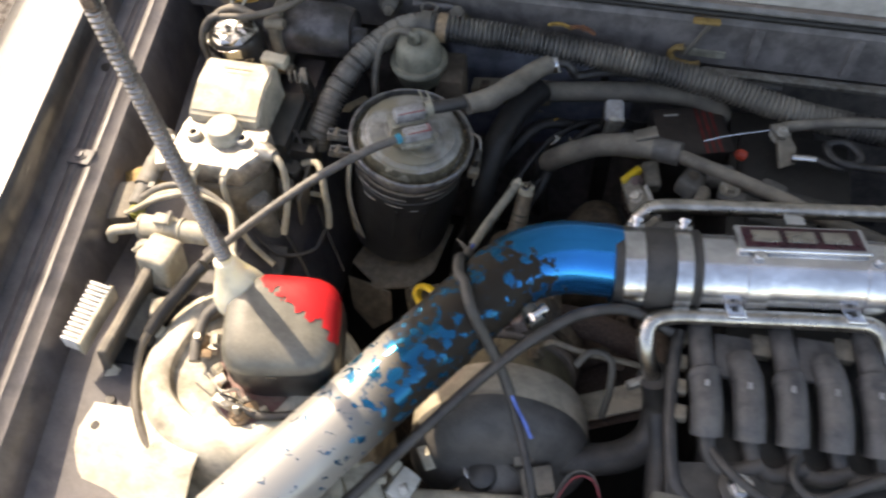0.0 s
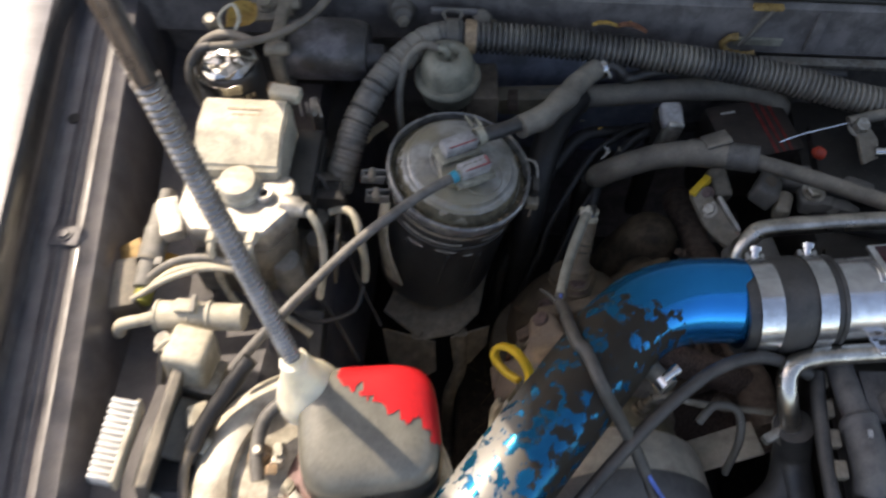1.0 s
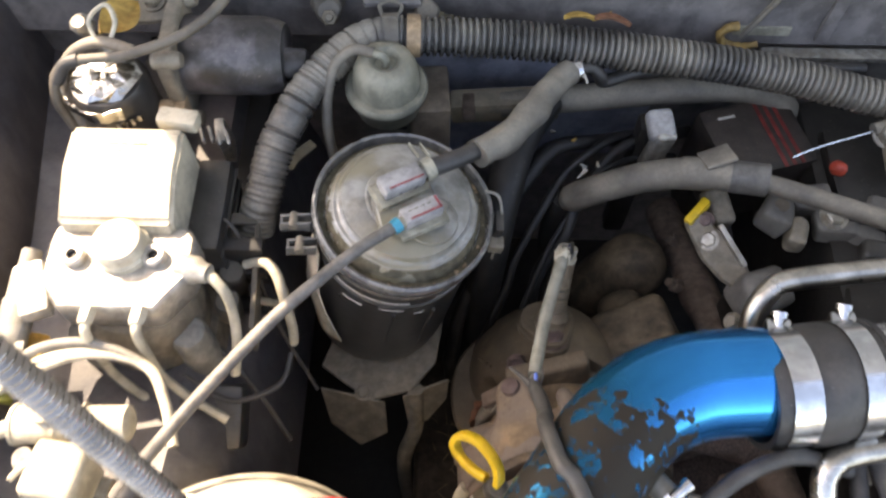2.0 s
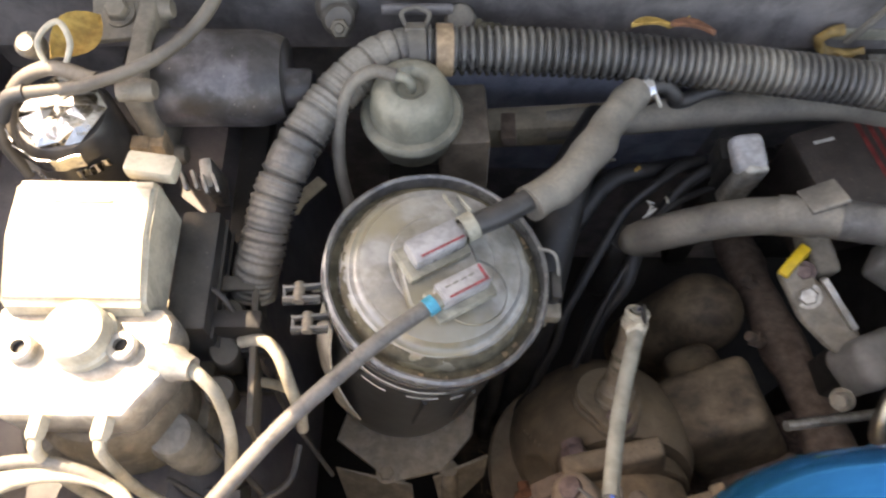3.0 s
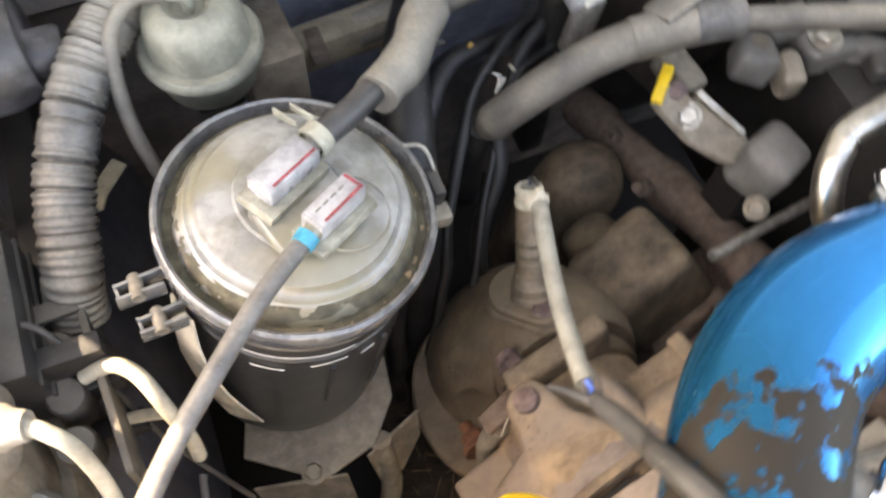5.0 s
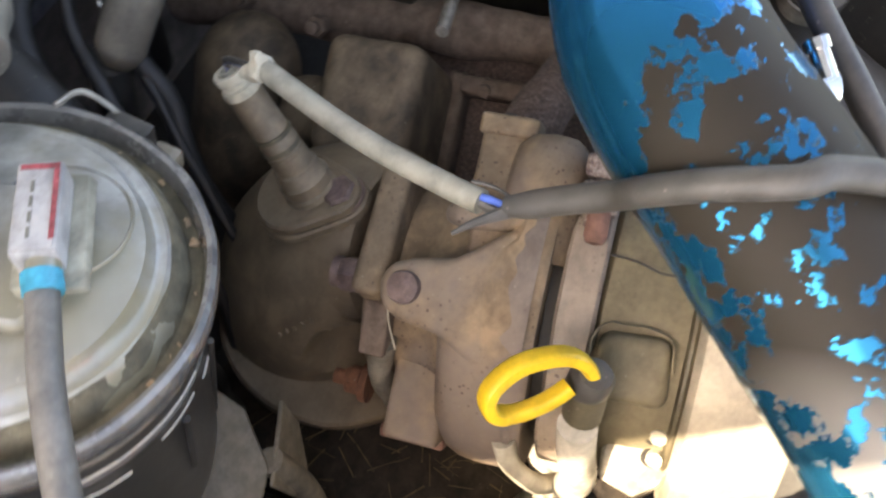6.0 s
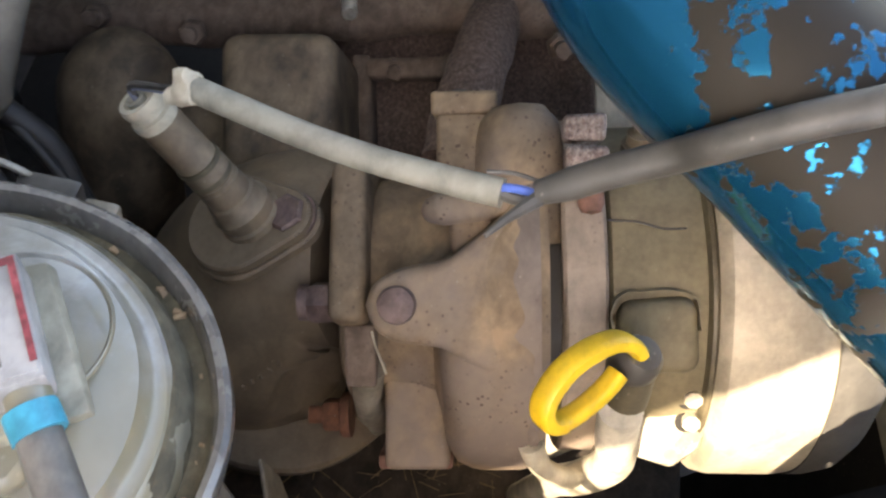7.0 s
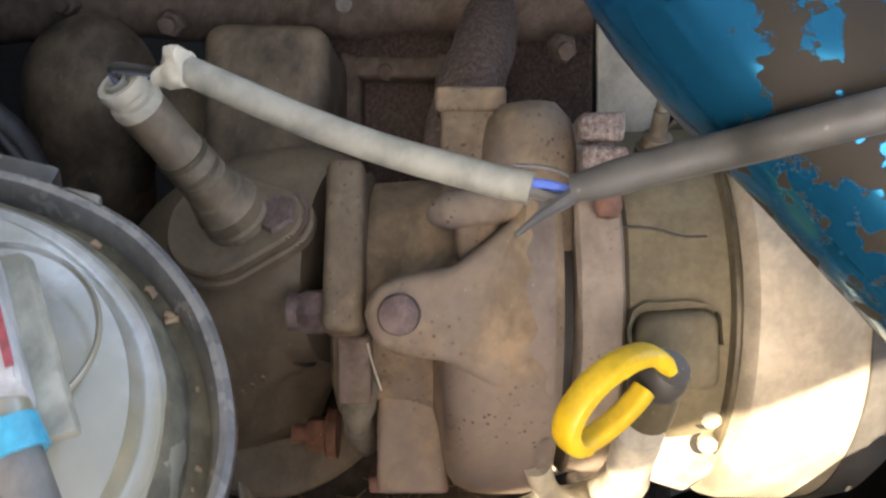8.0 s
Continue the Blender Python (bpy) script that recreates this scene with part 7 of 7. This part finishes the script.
GREY_BLUE = material("grey_blue_wire", (0.20, 0.23, 0.34), 0.5)


def make_dipstick():
    d = thing("dipstick", "yellow dipstick loop handle in a dusty metal tube", "dipstick", (0.07, 0.39, 0.7))
    start, way, rise = Vector((0.0695, 0.3885, 0.8205)), Vector((-0.65, 0.76, 0.05)), Vector((0.46, 0.40, 0.79))
    path = [(-0.002, 0.819), (0.001, 0.828), (0.008, 0.8335), (0.018, 0.8355), (0.029, 0.8345), (0.038, 0.8295), (0.0415, 0.8235), (0.0395, 0.8175), (0.032, 0.8150), (0.022, 0.8155), (0.013, 0.8180), (0.008, 0.8205)]
    line = curve_points([start + way * s + rise * (z - 0.8225) * 1.1 for s, z in path], 6)
    side, rows = way.cross(rise).normalized(), []
    for i, c in enumerate(line):
        w = (line[min(i + 1, len(line) - 1)] - line[max(i - 1, 0)]).normalized()
        up = w.cross(side)
        half = 0.0047 if i < len(line) * 0.7 else 0.0038
        rows.append([c + side * half * math.copysign(abs(math.cos(q)) ** 0.6, math.cos(q)) + up * 0.0030 * math.copysign(abs(math.sin(q)) ** 0.6, math.sin(q)) for q in (2 * math.pi * k / 14 for k in range(14))])
    part("handle", loft(rows, True), YELLOW, d, "scuffed yellow plastic loop")
    part("collar", lathe([(0.0, -0.012), (0.0070, -0.012), (0.0086, -0.008), (0.0090, -0.002), (0.0084, 0.003), (0.0066, 0.006), (0.0, 0.007)], along((0.0700, 0.3865, 0.8175), (0.15, 0.0, 1)), 22), BLACK_PLASTIC, d)
    part("stopper", tube([(0.0695, 0.3865, 0.815), (0.0655, 0.384, 0.806), (0.0625, 0.3822, 0.798)], 0.0082, 18), OLIVE_DARK, d)
    part("tube", tube([(0.060, 0.3808, 0.790), (0.0555, 0.373, 0.766), (0.0525, 0.364, 0.740), (0.055, 0.36, 0.69), (0.065, 0.355, 0.60), (0.07, 0.35, 0.38)], 0.0085, 18), TOWER, d, "dusty cream tube")
    part("stay", dent(tube([(0.052, 0.402, 0.745), (0.046, 0.394, 0.735), (0.046, 0.380, 0.722), (0.052, 0.368, 0.712)], 0.0050, 12), 0.001, 60), CREAM, d)
    return d


def make_crossmember():
    c = thing("crossmember", "dirt-covered steel crossmember under the turbocharger", "car body", (0.08, 0.42, 0.5), kind="structure")
    part("beam", dent(rbox(0.22, 0.34, 0.05, pose(0.12, 0.42, 0.525), 0.010, 3), 0.003, 30), BROWN_DIRT, c)
    random.seed(31)
    straws = []
    for k in range(150):
        x, y, a, q = random.uniform(0.03, 0.15), random.uniform(0.34, 0.56), random.uniform(0, 6.28), random.uniform(0.006, 0.022)
        p = Vector((x, y, 0.551 + random.uniform(0, 0.008)))
        straws.append(tube([p, p + Vector((math.cos(a) * q, math.sin(a) * q, random.uniform(-0.002, 0.006)))], random.uniform(0.0002, 0.0005), 5, 2))
    solid("dry_straw", merge(*straws), STRAW, "dry grass and twigs lying on the dirty beam", "straw", kind="stuff")
    return c


BROWN_DIRT = material("packed_dirt", (0.05, 0.035, 0.023), 0.95, second=(0.022, 0.015, 0.01), grain=60, bump=0.9, fine=200, grime=0.5)
STRAW = material("dry_straw", (0.20, 0.14, 0.07), 0.8, second=(0.10, 0.065, 0.035), grain=120)


def make_drain_flange():
    h = thing("drain_flange", "stained cream pipe flange below the turbocharger, sunlit", "flange", (0.078, 0.345, 0.70))
    n = (-0.75, 0.15, 0.62)
    part("flange", dent(plate([(-0.034, -0.012), (-0.02, -0.017), (0.010, -0.015), (0.024, -0.009), (0.026, 0.004), (0.014, 0.015), (-0.02, 0.014), (-0.036, 0.006)], 0.008, along((0.083, 0.344, 0.758), n, 90), 0.002), 0.001, 70), TOWER, h)
    for p in ((0.0785, 0.3445, 0.7645), (0.0715, 0.341, 0.7555)):
        part("flange_hole", lathe([(0.0046, 0), (0.0046, 0.003), (0, 0.003)], along(p, n), 14), BLACK_DEEP, h)
        part("bolt", lathe([(0.0038, 0), (0.0038, 0.006), (0, 0.0065)], along((p[0] + 0.001, p[1] - 0.001, p[2] + 0.002), n), 8), CREAM, h)
    part("pipe", tube([(0.088, 0.344, 0.75), (0.092, 0.345, 0.70), (0.10, 0.35, 0.60), (0.11, 0.35, 0.37)], 0.015, 16), TOWER, h)
    return h


# ---- firewall side, right ----
BROWN_PALE = material("brown_dusty_plastic", (0.32, 0.265, 0.185), 0.6, second=(0.22, 0.175, 0.12), grain=40, dust=0.5, dust_colour=(0.3, 0.26, 0.2))


def make_heater_pipe():
    h = thing("heater_pipe", "black heater hose along the firewall with a brown end", "pipe", (0.2, 0.75, 0.8))
    part("hose", tube([(0.085, 0.752, 0.784), (0.14, 0.752, 0.792), (0.20, 0.752, 0.803), (0.26, 0.752, 0.812), (0.295, 0.752, 0.814), (0.325, 0.750, 0.808), (0.345, 0.744, 0.792), (0.355, 0.736, 0.760), (0.356, 0.73, 0.66)], 0.0125, 20), RUBBER_DUSTY, h)
    part("duct", rbox(0.100, 0.022, 0.026, pose(0.088, 0.752, 0.783, 0, -6, 0), 0.004), BROWN_PALE, h, "brown rectangular duct end")
    part("duct_clip", rbox(0.012, 0.024, 0.012, pose(0.055, 0.745, 0.787, 0, -6, 0), 0.002), RUST, h)
    part("clip", rbox(0.01, 0.06, 0.008, pose(0.2, 0.775, 0.80), 0.002), BLACK_DEEP, h)
    return h


def make_throttle_cable():
    c = thing("wire_conduit", "dusty grey-brown foam-covered wire conduit over the manifold", "conduit", (0.24, 0.65, 0.82))
    part("sleeve", tube([(0.140, 0.664, 0.762), (0.152, 0.662, 0.780), (0.175, 0.658, 0.804), (0.205, 0.654, 0.826), (0.240, 0.648, 0.840), (0.285, 0.638, 0.848)], lambda s: 0.0128 * min(1.0, 0.35 + 0.65 * math.sqrt(min(1.0, s / 0.012))), 20, 12), RUBBER_DUSTY, c)
    part("flap", dent(rbox(0.026, 0.022, 0.003, pose(0.250, 0.655, 0.853, -24, -10, 14), 0.0014, 3), 0.003, 60), RUBBER_DUSTY, c, "loose flap of dusty tape")
    part("tape", tube([(0.226, 0.651, 0.836), (0.25, 0.646, 0.842)], 0.0138, 20, 3), RUBBER_DUSTY, c)
    part("tape", tube([(0.262, 0.6435, 0.8445), (0.290, 0.637, 0.8485)], 0.0134, 20, 3), GREY_CABLE, c)
    part("cable", tube([(0.275, 0.6405, 0.8465), (0.32, 0.620, 0.853), (0.38, 0.59, 0.862), (0.45, 0.555, 0.868), (0.55, 0.52, 0.872)], 0.0078, 14), RUBBER_DUSTY, c)
    part("drop", tube([(0.140, 0.668, 0.765), (0.136, 0.67, 0.73), (0.14, 0.68, 0.65)], 0.011, 14), RUBBER, c)
    return c


def make_clip_bracket():
    b = thing("cable_bracket", "pale cast bracket with bolts and a yellow clip", "bracket", (0.27, 0.6, 0.8))
    lever = plate([(-0.010, 0.028), (0.006, 0.030), (0.010, 0.022), (0.010, 0.012), (0.017, 0.002), (0.016, -0.040), (0.004, -0.050), (-0.007, -0.030), (-0.013, -0.006), (-0.011, 0.02)], 0.008, pose(0.252, 0.605, 0.802, 22, -20, 24), 0.002)
    part("arm", dent(lever, 0.0014, 50), ZINC2, b, "dusty grey cast lever")
    part("upper_arm", dent(rbox(0.020, 0.034, 0.020, pose(0.262, 0.640, 0.806, 10, 0, 12), 0.006, 4), 0.0012, 60), ZINC2, b)
    part("web", dent(rbox(0.005, 0.040, 0.010, pose(0.2665, 0.600, 0.8125, 22, -20, 26), 0.002), 0.0006, 60), ZINC, b)
    part("foot", dent(rbox(0.046, 0.036, 0.036, pose(0.292, 0.567, 0.790, 8, 14, 24), 0.012, 5), 0.0025, 45), GREY_CAST, b)
    part("bolt", bolt((0.2480, 0.6055, 0.8110), (-0.36, -0.36, 0.86), 0.0065, 0.0045), ZINC, b, "pale bolt head")
    part("bolt", bolt((0.2460, 0.6210, 0.8165), (-0.36, -0.36, 0.86), 0.0055, 0.004), PURPLE_BOLT, b)
    part("bolt", merge(bolt((0.2640, 0.5385, 0.796), (-0.5, -0.3, 0.8), 0.0058, 0.007), lathe([(0.004, 0), (0.004, 0.016), (0, 0.0165)], along((0.2640, 0.5385, 0.796), (-0.5, -0.3, 0.8)), 10)), ZINC2, b)
    part("clip", rbox(0.0075, 0.026, 0.010, pose(0.2400, 0.628, 0.8175, 16, -10, -46), 0.0015), YELLOW, b, "yellow plastic clip")
    # ragged cast ears behind
    random.seed(8)
    for x, y, z, sx, sy in ((0.305, 0.628, 0.818, 0.026, 0.030), (0.318, 0.607, 0.820, 0.016, 0.022), (0.335, 0.640, 0.822, 0.030, 0.022), (0.352, 0.618, 0.820, 0.034, 0.028), (0.375, 0.605, 0.818, 0.028, 0.020), (0.392, 0.628, 0.822, 0.030, 0.018)):
        part("cast_ear", dent(rbox(sx, sy, 0.024, pose(x, y, z, random.uniform(-12, 12), random.uniform(-10, 10), random.uniform(-35, 20)), 0.007, 4), 0.003, 70), GREY_CAST if sx > 0.02 else ZINC2, b)
    part("ear_hole", lathe([(0.006, 0), (0.006, 0.0012), (0, 0.0012)], along((0.306, 0.629, 0.8305), (0, -0.1, 1)), 18), BROWN_BLOCK, b)
    part("bolt", bolt((0.345, 0.617, 0.834), (0, -0.1, 1), 0.0085, 0.006), ZINC, b, "pale bolt head")
    part("block", dent(rbox(0.07, 0.018, 0.016, pose(0.40, 0.585, 0.825, 0, 0, -10), 0.005, 3), 0.001, 50), BLACK_PLASTIC, b)
    part("post", rbox(0.03, 0.03, 0.16, pose(0.295, 0.575, 0.70), 0.004), BLACK_DEEP, b)
    return b


def make_linkage():
    l = thing("throttle_linkage", "greasy throttle linkage with a cable, bolts and red cap", "linkage", (0.39, 0.68, 0.82))
    part("lever", plate([(-0.010, -0.02), (0.008, -0.017), (0.012, 0.0), (0.005, 0.02), (-0.007, 0.017)], 0.006, pose(0.392, 0.678, 0.834, 30, 0, 20)), ZINC2, l)
    part("nut", bolt((0.385, 0.69, 0.845), (0, -0.4, 0.9), 0.008, 0.01), ZINC, l)
    part("red_cap", lathe([(0.0, 0), (0.006, 0), (0.0065, 0.006), (0.004, 0.010), (0, 0.011)], along((0.352, 0.668, 0.826), (-0.7, 0, 0.4)), 16), RED_ORANGE, l, "small orange-red cap")
    part("inner_cable", tube([(0.305, 0.668, 0.842), (0.33, 0.678, 0.845), (0.375, 0.692, 0.848)], 0.0009, 6, 3), STEEL, l, "bare steel cable")
    part("cable", tube([(0.375, 0.694, 0.846), (0.41, 0.702, 0.852), (0.47, 0.71, 0.858), (0.60, 0.72, 0.86)], 0.006, 12), RUBBER_DUSTY, l)
    part("end", tube([(0.40, 0.668, 0.834), (0.425, 0.668, 0.836)], 0.005, 12, 2), STEEL, l)
    part("loop_hose", tube([(0.425, 0.668, 0.836), (0.45, 0.66, 0.838), (0.47, 0.675, 0.84), (0.455, 0.692, 0.842), (0.435, 0.685, 0.842), (0.45, 0.66, 0.845), (0.52, 0.655, 0.85)], 0.0045, 10), RUBBER, l)
    part("base", rbox(0.12, 0.10, 0.06, pose(0.41, 0.67, 0.785), 0.008), BLACK_DEEP, l)
    part("arm", rbox(0.14, 0.012, 0.012, pose(0.42, 0.62, 0.82, 0, 0, -8), 0.003), BLACK_PLASTIC, l)
    return l


RED_ORANGE = material("orange_red_plastic", (0.55, 0.06, 0.03), 0.5)


def make_fuse_box():
    f = thing("control_box", "black box with red stripes standing by the firewall", "box", (0.31, 0.72, 0.74))
    m = pose(0.312, 0.712, 0.775, 0, 0, 16)
    part("box", rbox(0.085, 0.075, 0.075, m, 0.006), BROWN_DARK, f)
    for k in range(3):
        part("stripe", rbox(0.0035, 0.074, 0.0006, m @ pose(0.010 + 0.008 * k, 0, 0.0376), 0.0002), RED_STRIPE, f, "dull red stripe")
    part("dash", rbox(0.016, 0.0025, 0.0006, m @ pose(-0.020, 0.024, 0.0378), 0.0002), WHITE_PLASTIC, f)
    part("foot", rbox(0.06, 0.06, 0.10, pose(0.31, 0.74, 0.70), 0.006), BLACK_DEEP, f)
    return f


BROWN_DARK = material("black_brown_plastic", (0.035, 0.028, 0.024), 0.5, dust=0.35, dust_colour=(0.12, 0.09, 0.07))
RED_STRIPE = material("dull_red_plastic", (0.22, 0.03, 0.025), 0.5)


def make_hook_connector():
    h = thing("hook_connector", "dusty grey hook-shaped plastic connector", "connector", (0.235, 0.71, 0.78))
    part("arm", rbox(0.018, 0.014, 0.05, pose(0.238, 0.704, 0.785, 0, 8, 10), 0.005, 3), ZINC, h)
    part("head", rbox(0.022, 0.026, 0.016, pose(0.237, 0.714, 0.806, 15, 0, 8), 0.006, 4), LABEL, h)
    part("stem", rbox(0.02, 0.02, 0.18, pose(0.235, 0.73, 0.70), 0.004), BLACK_DEEP, h)
    return h


def make_dark_hoses():
    """The sheaf of black hoses that dips between the canister and the manifold."""
    h = thing("hose_sheaf", "sheaf of dark rubber hoses and cables dropping below the conduit", "hose", (0.12, 0.66, 0.75))
    for k, (x, y, z, r) in enumerate(((0.215, 0.72, 0.785, 0.006), (0.18, 0.712, 0.785, 0.004), (0.15, 0.715, 0.78, 0.007), (0.20, 0.70, 0.775, 0.003))):
        part("hose", dent(tube([(x + 0.05, y + 0.02, z - 0.02), (x, y, z), (x - 0.04, y - 0.03, z - 0.012), (x - 0.075, y - 0.085, z - 0.05), (x - 0.10, y - 0.13, z - 0.12), (x - 0.11, y - 0.15, z - 0.25)], r, 12), 0.006, 22, 3.0 * k), DARK_RUBBER, h)
    part("duct", tube([(0.125, 0.745, 0.80), (0.10, 0.70, 0.80), (0.085, 0.65, 0.79), (0.075, 0.61, 0.74), (0.07, 0.60, 0.60)], 0.016, 18), DARK_RUBBER, h)
    random.seed(44)
    # a few small bits, lighter than the hoses
    for k in range(5):
        p = Vector((0.13 + 0.02 * k, 0.715 - 0.012 * k + random.uniform(-0.01, 0.01), 0.795 + random.uniform(-0.01, 0.01)))
        part("lighter_bit", dent(rbox(0.006, 0.0025, 0.002, pose(*p, 20 * k, 15, 50 * k), 0.0004), 0.001, 300), (RUBBER_DUSTY, LEAF, CREAM)[k % 3], h, "small lighter bit among the hoses")
    part("fray", merge(*[tube([(0.150 + 0.003 * k, 0.668 + 0.004 * k, 0.79), (0.158 - 0.002 * k, 0.672 + 0.002 * k, 0.797)], 0.0007, 5, 2) for k in range(4)]), WHITE_PLASTIC, h)
    return h


def make_firewall_fitting(x, y, z):
    n = thing("bulkhead_fitting", "two-tier dusty brown-grey fitting screwed into the firewall", "fitting", (x, y, z))
    d = Vector((0.05, -0.72, 0.69))
    part("base", dent(lathe([(0.0, -0.022), (0.0135, -0.022), (0.0140, -0.010), (0.0125, -0.003), (0.0095, 0.0), (0.0, 0.0)], along((x - 0.002, y + 0.006, z + 0.008), d), 20), 0.0024, 80), HOSE_BROWN, n)
    part("collar", dent(lathe([(0.0075, -0.004), (0.0108, -0.003), (0.0112, 0.002), (0.0085, 0.005), (0.0, 0.005)], along((x, y, z + 0.002), d), 24), 0.0012, 110), HOSE_BROWN, n, "dusty ring collar")
    part("nut", merge(bolt((x + 0.001, y - 0.005, z - 0.002), (0.05, -0.62, 0.78), 0.0070, 0.008, False), lathe([(0.0036, 0), (0.0036, 0.011), (0.0028, 0.012), (0, 0.012)], along((x + 0.001, y - 0.005, z - 0.002), (0.05, -0.62, 0.78)), 12)), ZINC2, n, "grey stud nut")
    return n


def make_firewall_bolt(x, y, z):
    n = thing("bulkhead_bolt", "dusty bolt on the firewall with a strip of dried moss", "bolt", (x, y, z))
    part("stem", lathe([(0.0070, -0.020), (0.0078, -0.010), (0.0078, 0.004), (0.006, 0.006), (0, 0.006)], along((x, y, z - 0.004), (0.0, -0.25, 0.97)), 20), RUBBER_DUSTY, n)
    part("head", dent(lathe([(0.0105, -0.002), (0.0108, 0.002), (0.0085, 0.0062), (0.004, 0.0075), (0, 0.0075)], along((x, y, z + 0.003), (0.0, -0.35, 0.93)), 20), 0.0008, 120), RUBBER_DUSTY, n)
    random.seed(5)
    moss = []
    for k in range(14):
        q = 0.012 + 0.0030 * k
        w = 0.0052 - 0.00026 * k
        moss.append(dent(rbox(0.0062, w * 1.3, w, pose(x + q, y - 0.004 + 0.00018 * k * k * 0.2, z + 0.002 - 0.0007 * k, random.uniform(-40, 40), random.uniform(-30, 30), random.uniform(-40, 40)), w * 0.4), 0.0022, 260))
    part("moss", merge(*moss), GROOVE, n, "dried greenish moss strip")
    return n


def make_cowl_clip(x, y, z, w):
    c = thing("cowl_clip", "brown-tipped clear plastic clip on the firewall seam", "clip", (x, y, z))
    part("tab", dent(tube([(x + 0.008, y - 0.002, z + 0.011), (x - 0.001, y - 0.003, z + 0.010), (x - 0.006, y - 0.004, z + 0.002), (x + 0.001, y - 0.005, z - 0.007), (x + 0.014, y - 0.005, z - 0.010), (x + 0.030, y - 0.005, z - 0.008)], lambda q: 0.0038 - 0.03 * max(0.0, q - 0.03), 10), 0.0018, 150), TAN_YELLOW, c, "crumbling yellow foam tab")
    part("strip", rbox(w, 0.004, 0.010, pose(x + w * 0.5 + 0.006, y + 0.002, z + 0.003), 0.001), PALE_DUST, c, "pale clear plastic strip")
    return c


TAN_YELLOW = material("brown_yellow_glue", (0.42, 0.27, 0.09), 0.6, second=(0.3, 0.18, 0.06), grain=120)

# ---- build ----
make_ground()
make_fender()
make_inner_fender()
make_apron()
make_firewall()
make_cowl()
make_hood()
make_shell()
make_canister()
make_canister_bracket()
make_vent_hose()
make_sleeved_hose()
make_corrugated_hose()
moved(make_vacuum_dome(), 0.0, 0.007, 0.003)
moved(make_brake_unit(), 0.002, 0.004, 0.002)
moved(make_side_pipes(), -0.012, 0.010, 0.004)
moved(make_foil_solenoid(), 0.0, 0.006, -0.003)
moved(make_wiper_motor(), 0.006, 0.010, -0.005)
moved(make_washer_hose(), 0.0, 0.006, -0.003)
make_strut_tower()
make_gooseneck()
moved(make_relays(), -0.010, 0.009, -0.008)
make_plug()
make_loom()
make_blue_pipe()
make_boost_hose()
make_silver_pipe()
moved(make_breather_hose(), 0.009, 0.010, 0.0)
moved(make_inlet_elbow(), 0.006, 0.006, 0.0)
make_front_clutter()
moved(make_engine(), 0.010, 0.011, 0.005)
make_turbo()
make_manifold()
moved(make_oxygen_sensor(), 0.0076, 0.0076, -0.0015)
moved(make_dipstick(), 0.004, 0.009, -0.003)
moved(make_drain_flange(), 0.004, 0.008, 0.0)
make_crossmember()
make_heater_pipe()
moved(make_throttle_cable(), 0.003, 0.0, -0.008)
moved(make_clip_bracket(), 0.006, 0.0, -0.014)
moved(make_linkage(), 0.011, -0.009, 0.0)
moved(make_fuse_box(), -0.003, -0.005, -0.006)
moved(make_hook_connector(), -0.021, -0.016, 0.023)
make_dark_hoses()
make_firewall_fitting(-0.0645, 0.764, 0.884)
make_firewall_bolt(0.0165, 0.766, 0.881)
make_cowl_clip(0.275, 0.780, 0.853, 0.05)
for spot in ((0.1395, 0.7500, 0.8965, 0.026, 6, -36), (0.1660, 0.7490, 0.8945, 0.030, -8, -34, False, LEAF_BROWN), (-0.2165, 0.716, 0.921, 0.042, 62, 34, False), (-0.255, 0.475, 0.85, 0.035, 40, 10, False)):
    make_leaf(*spot)
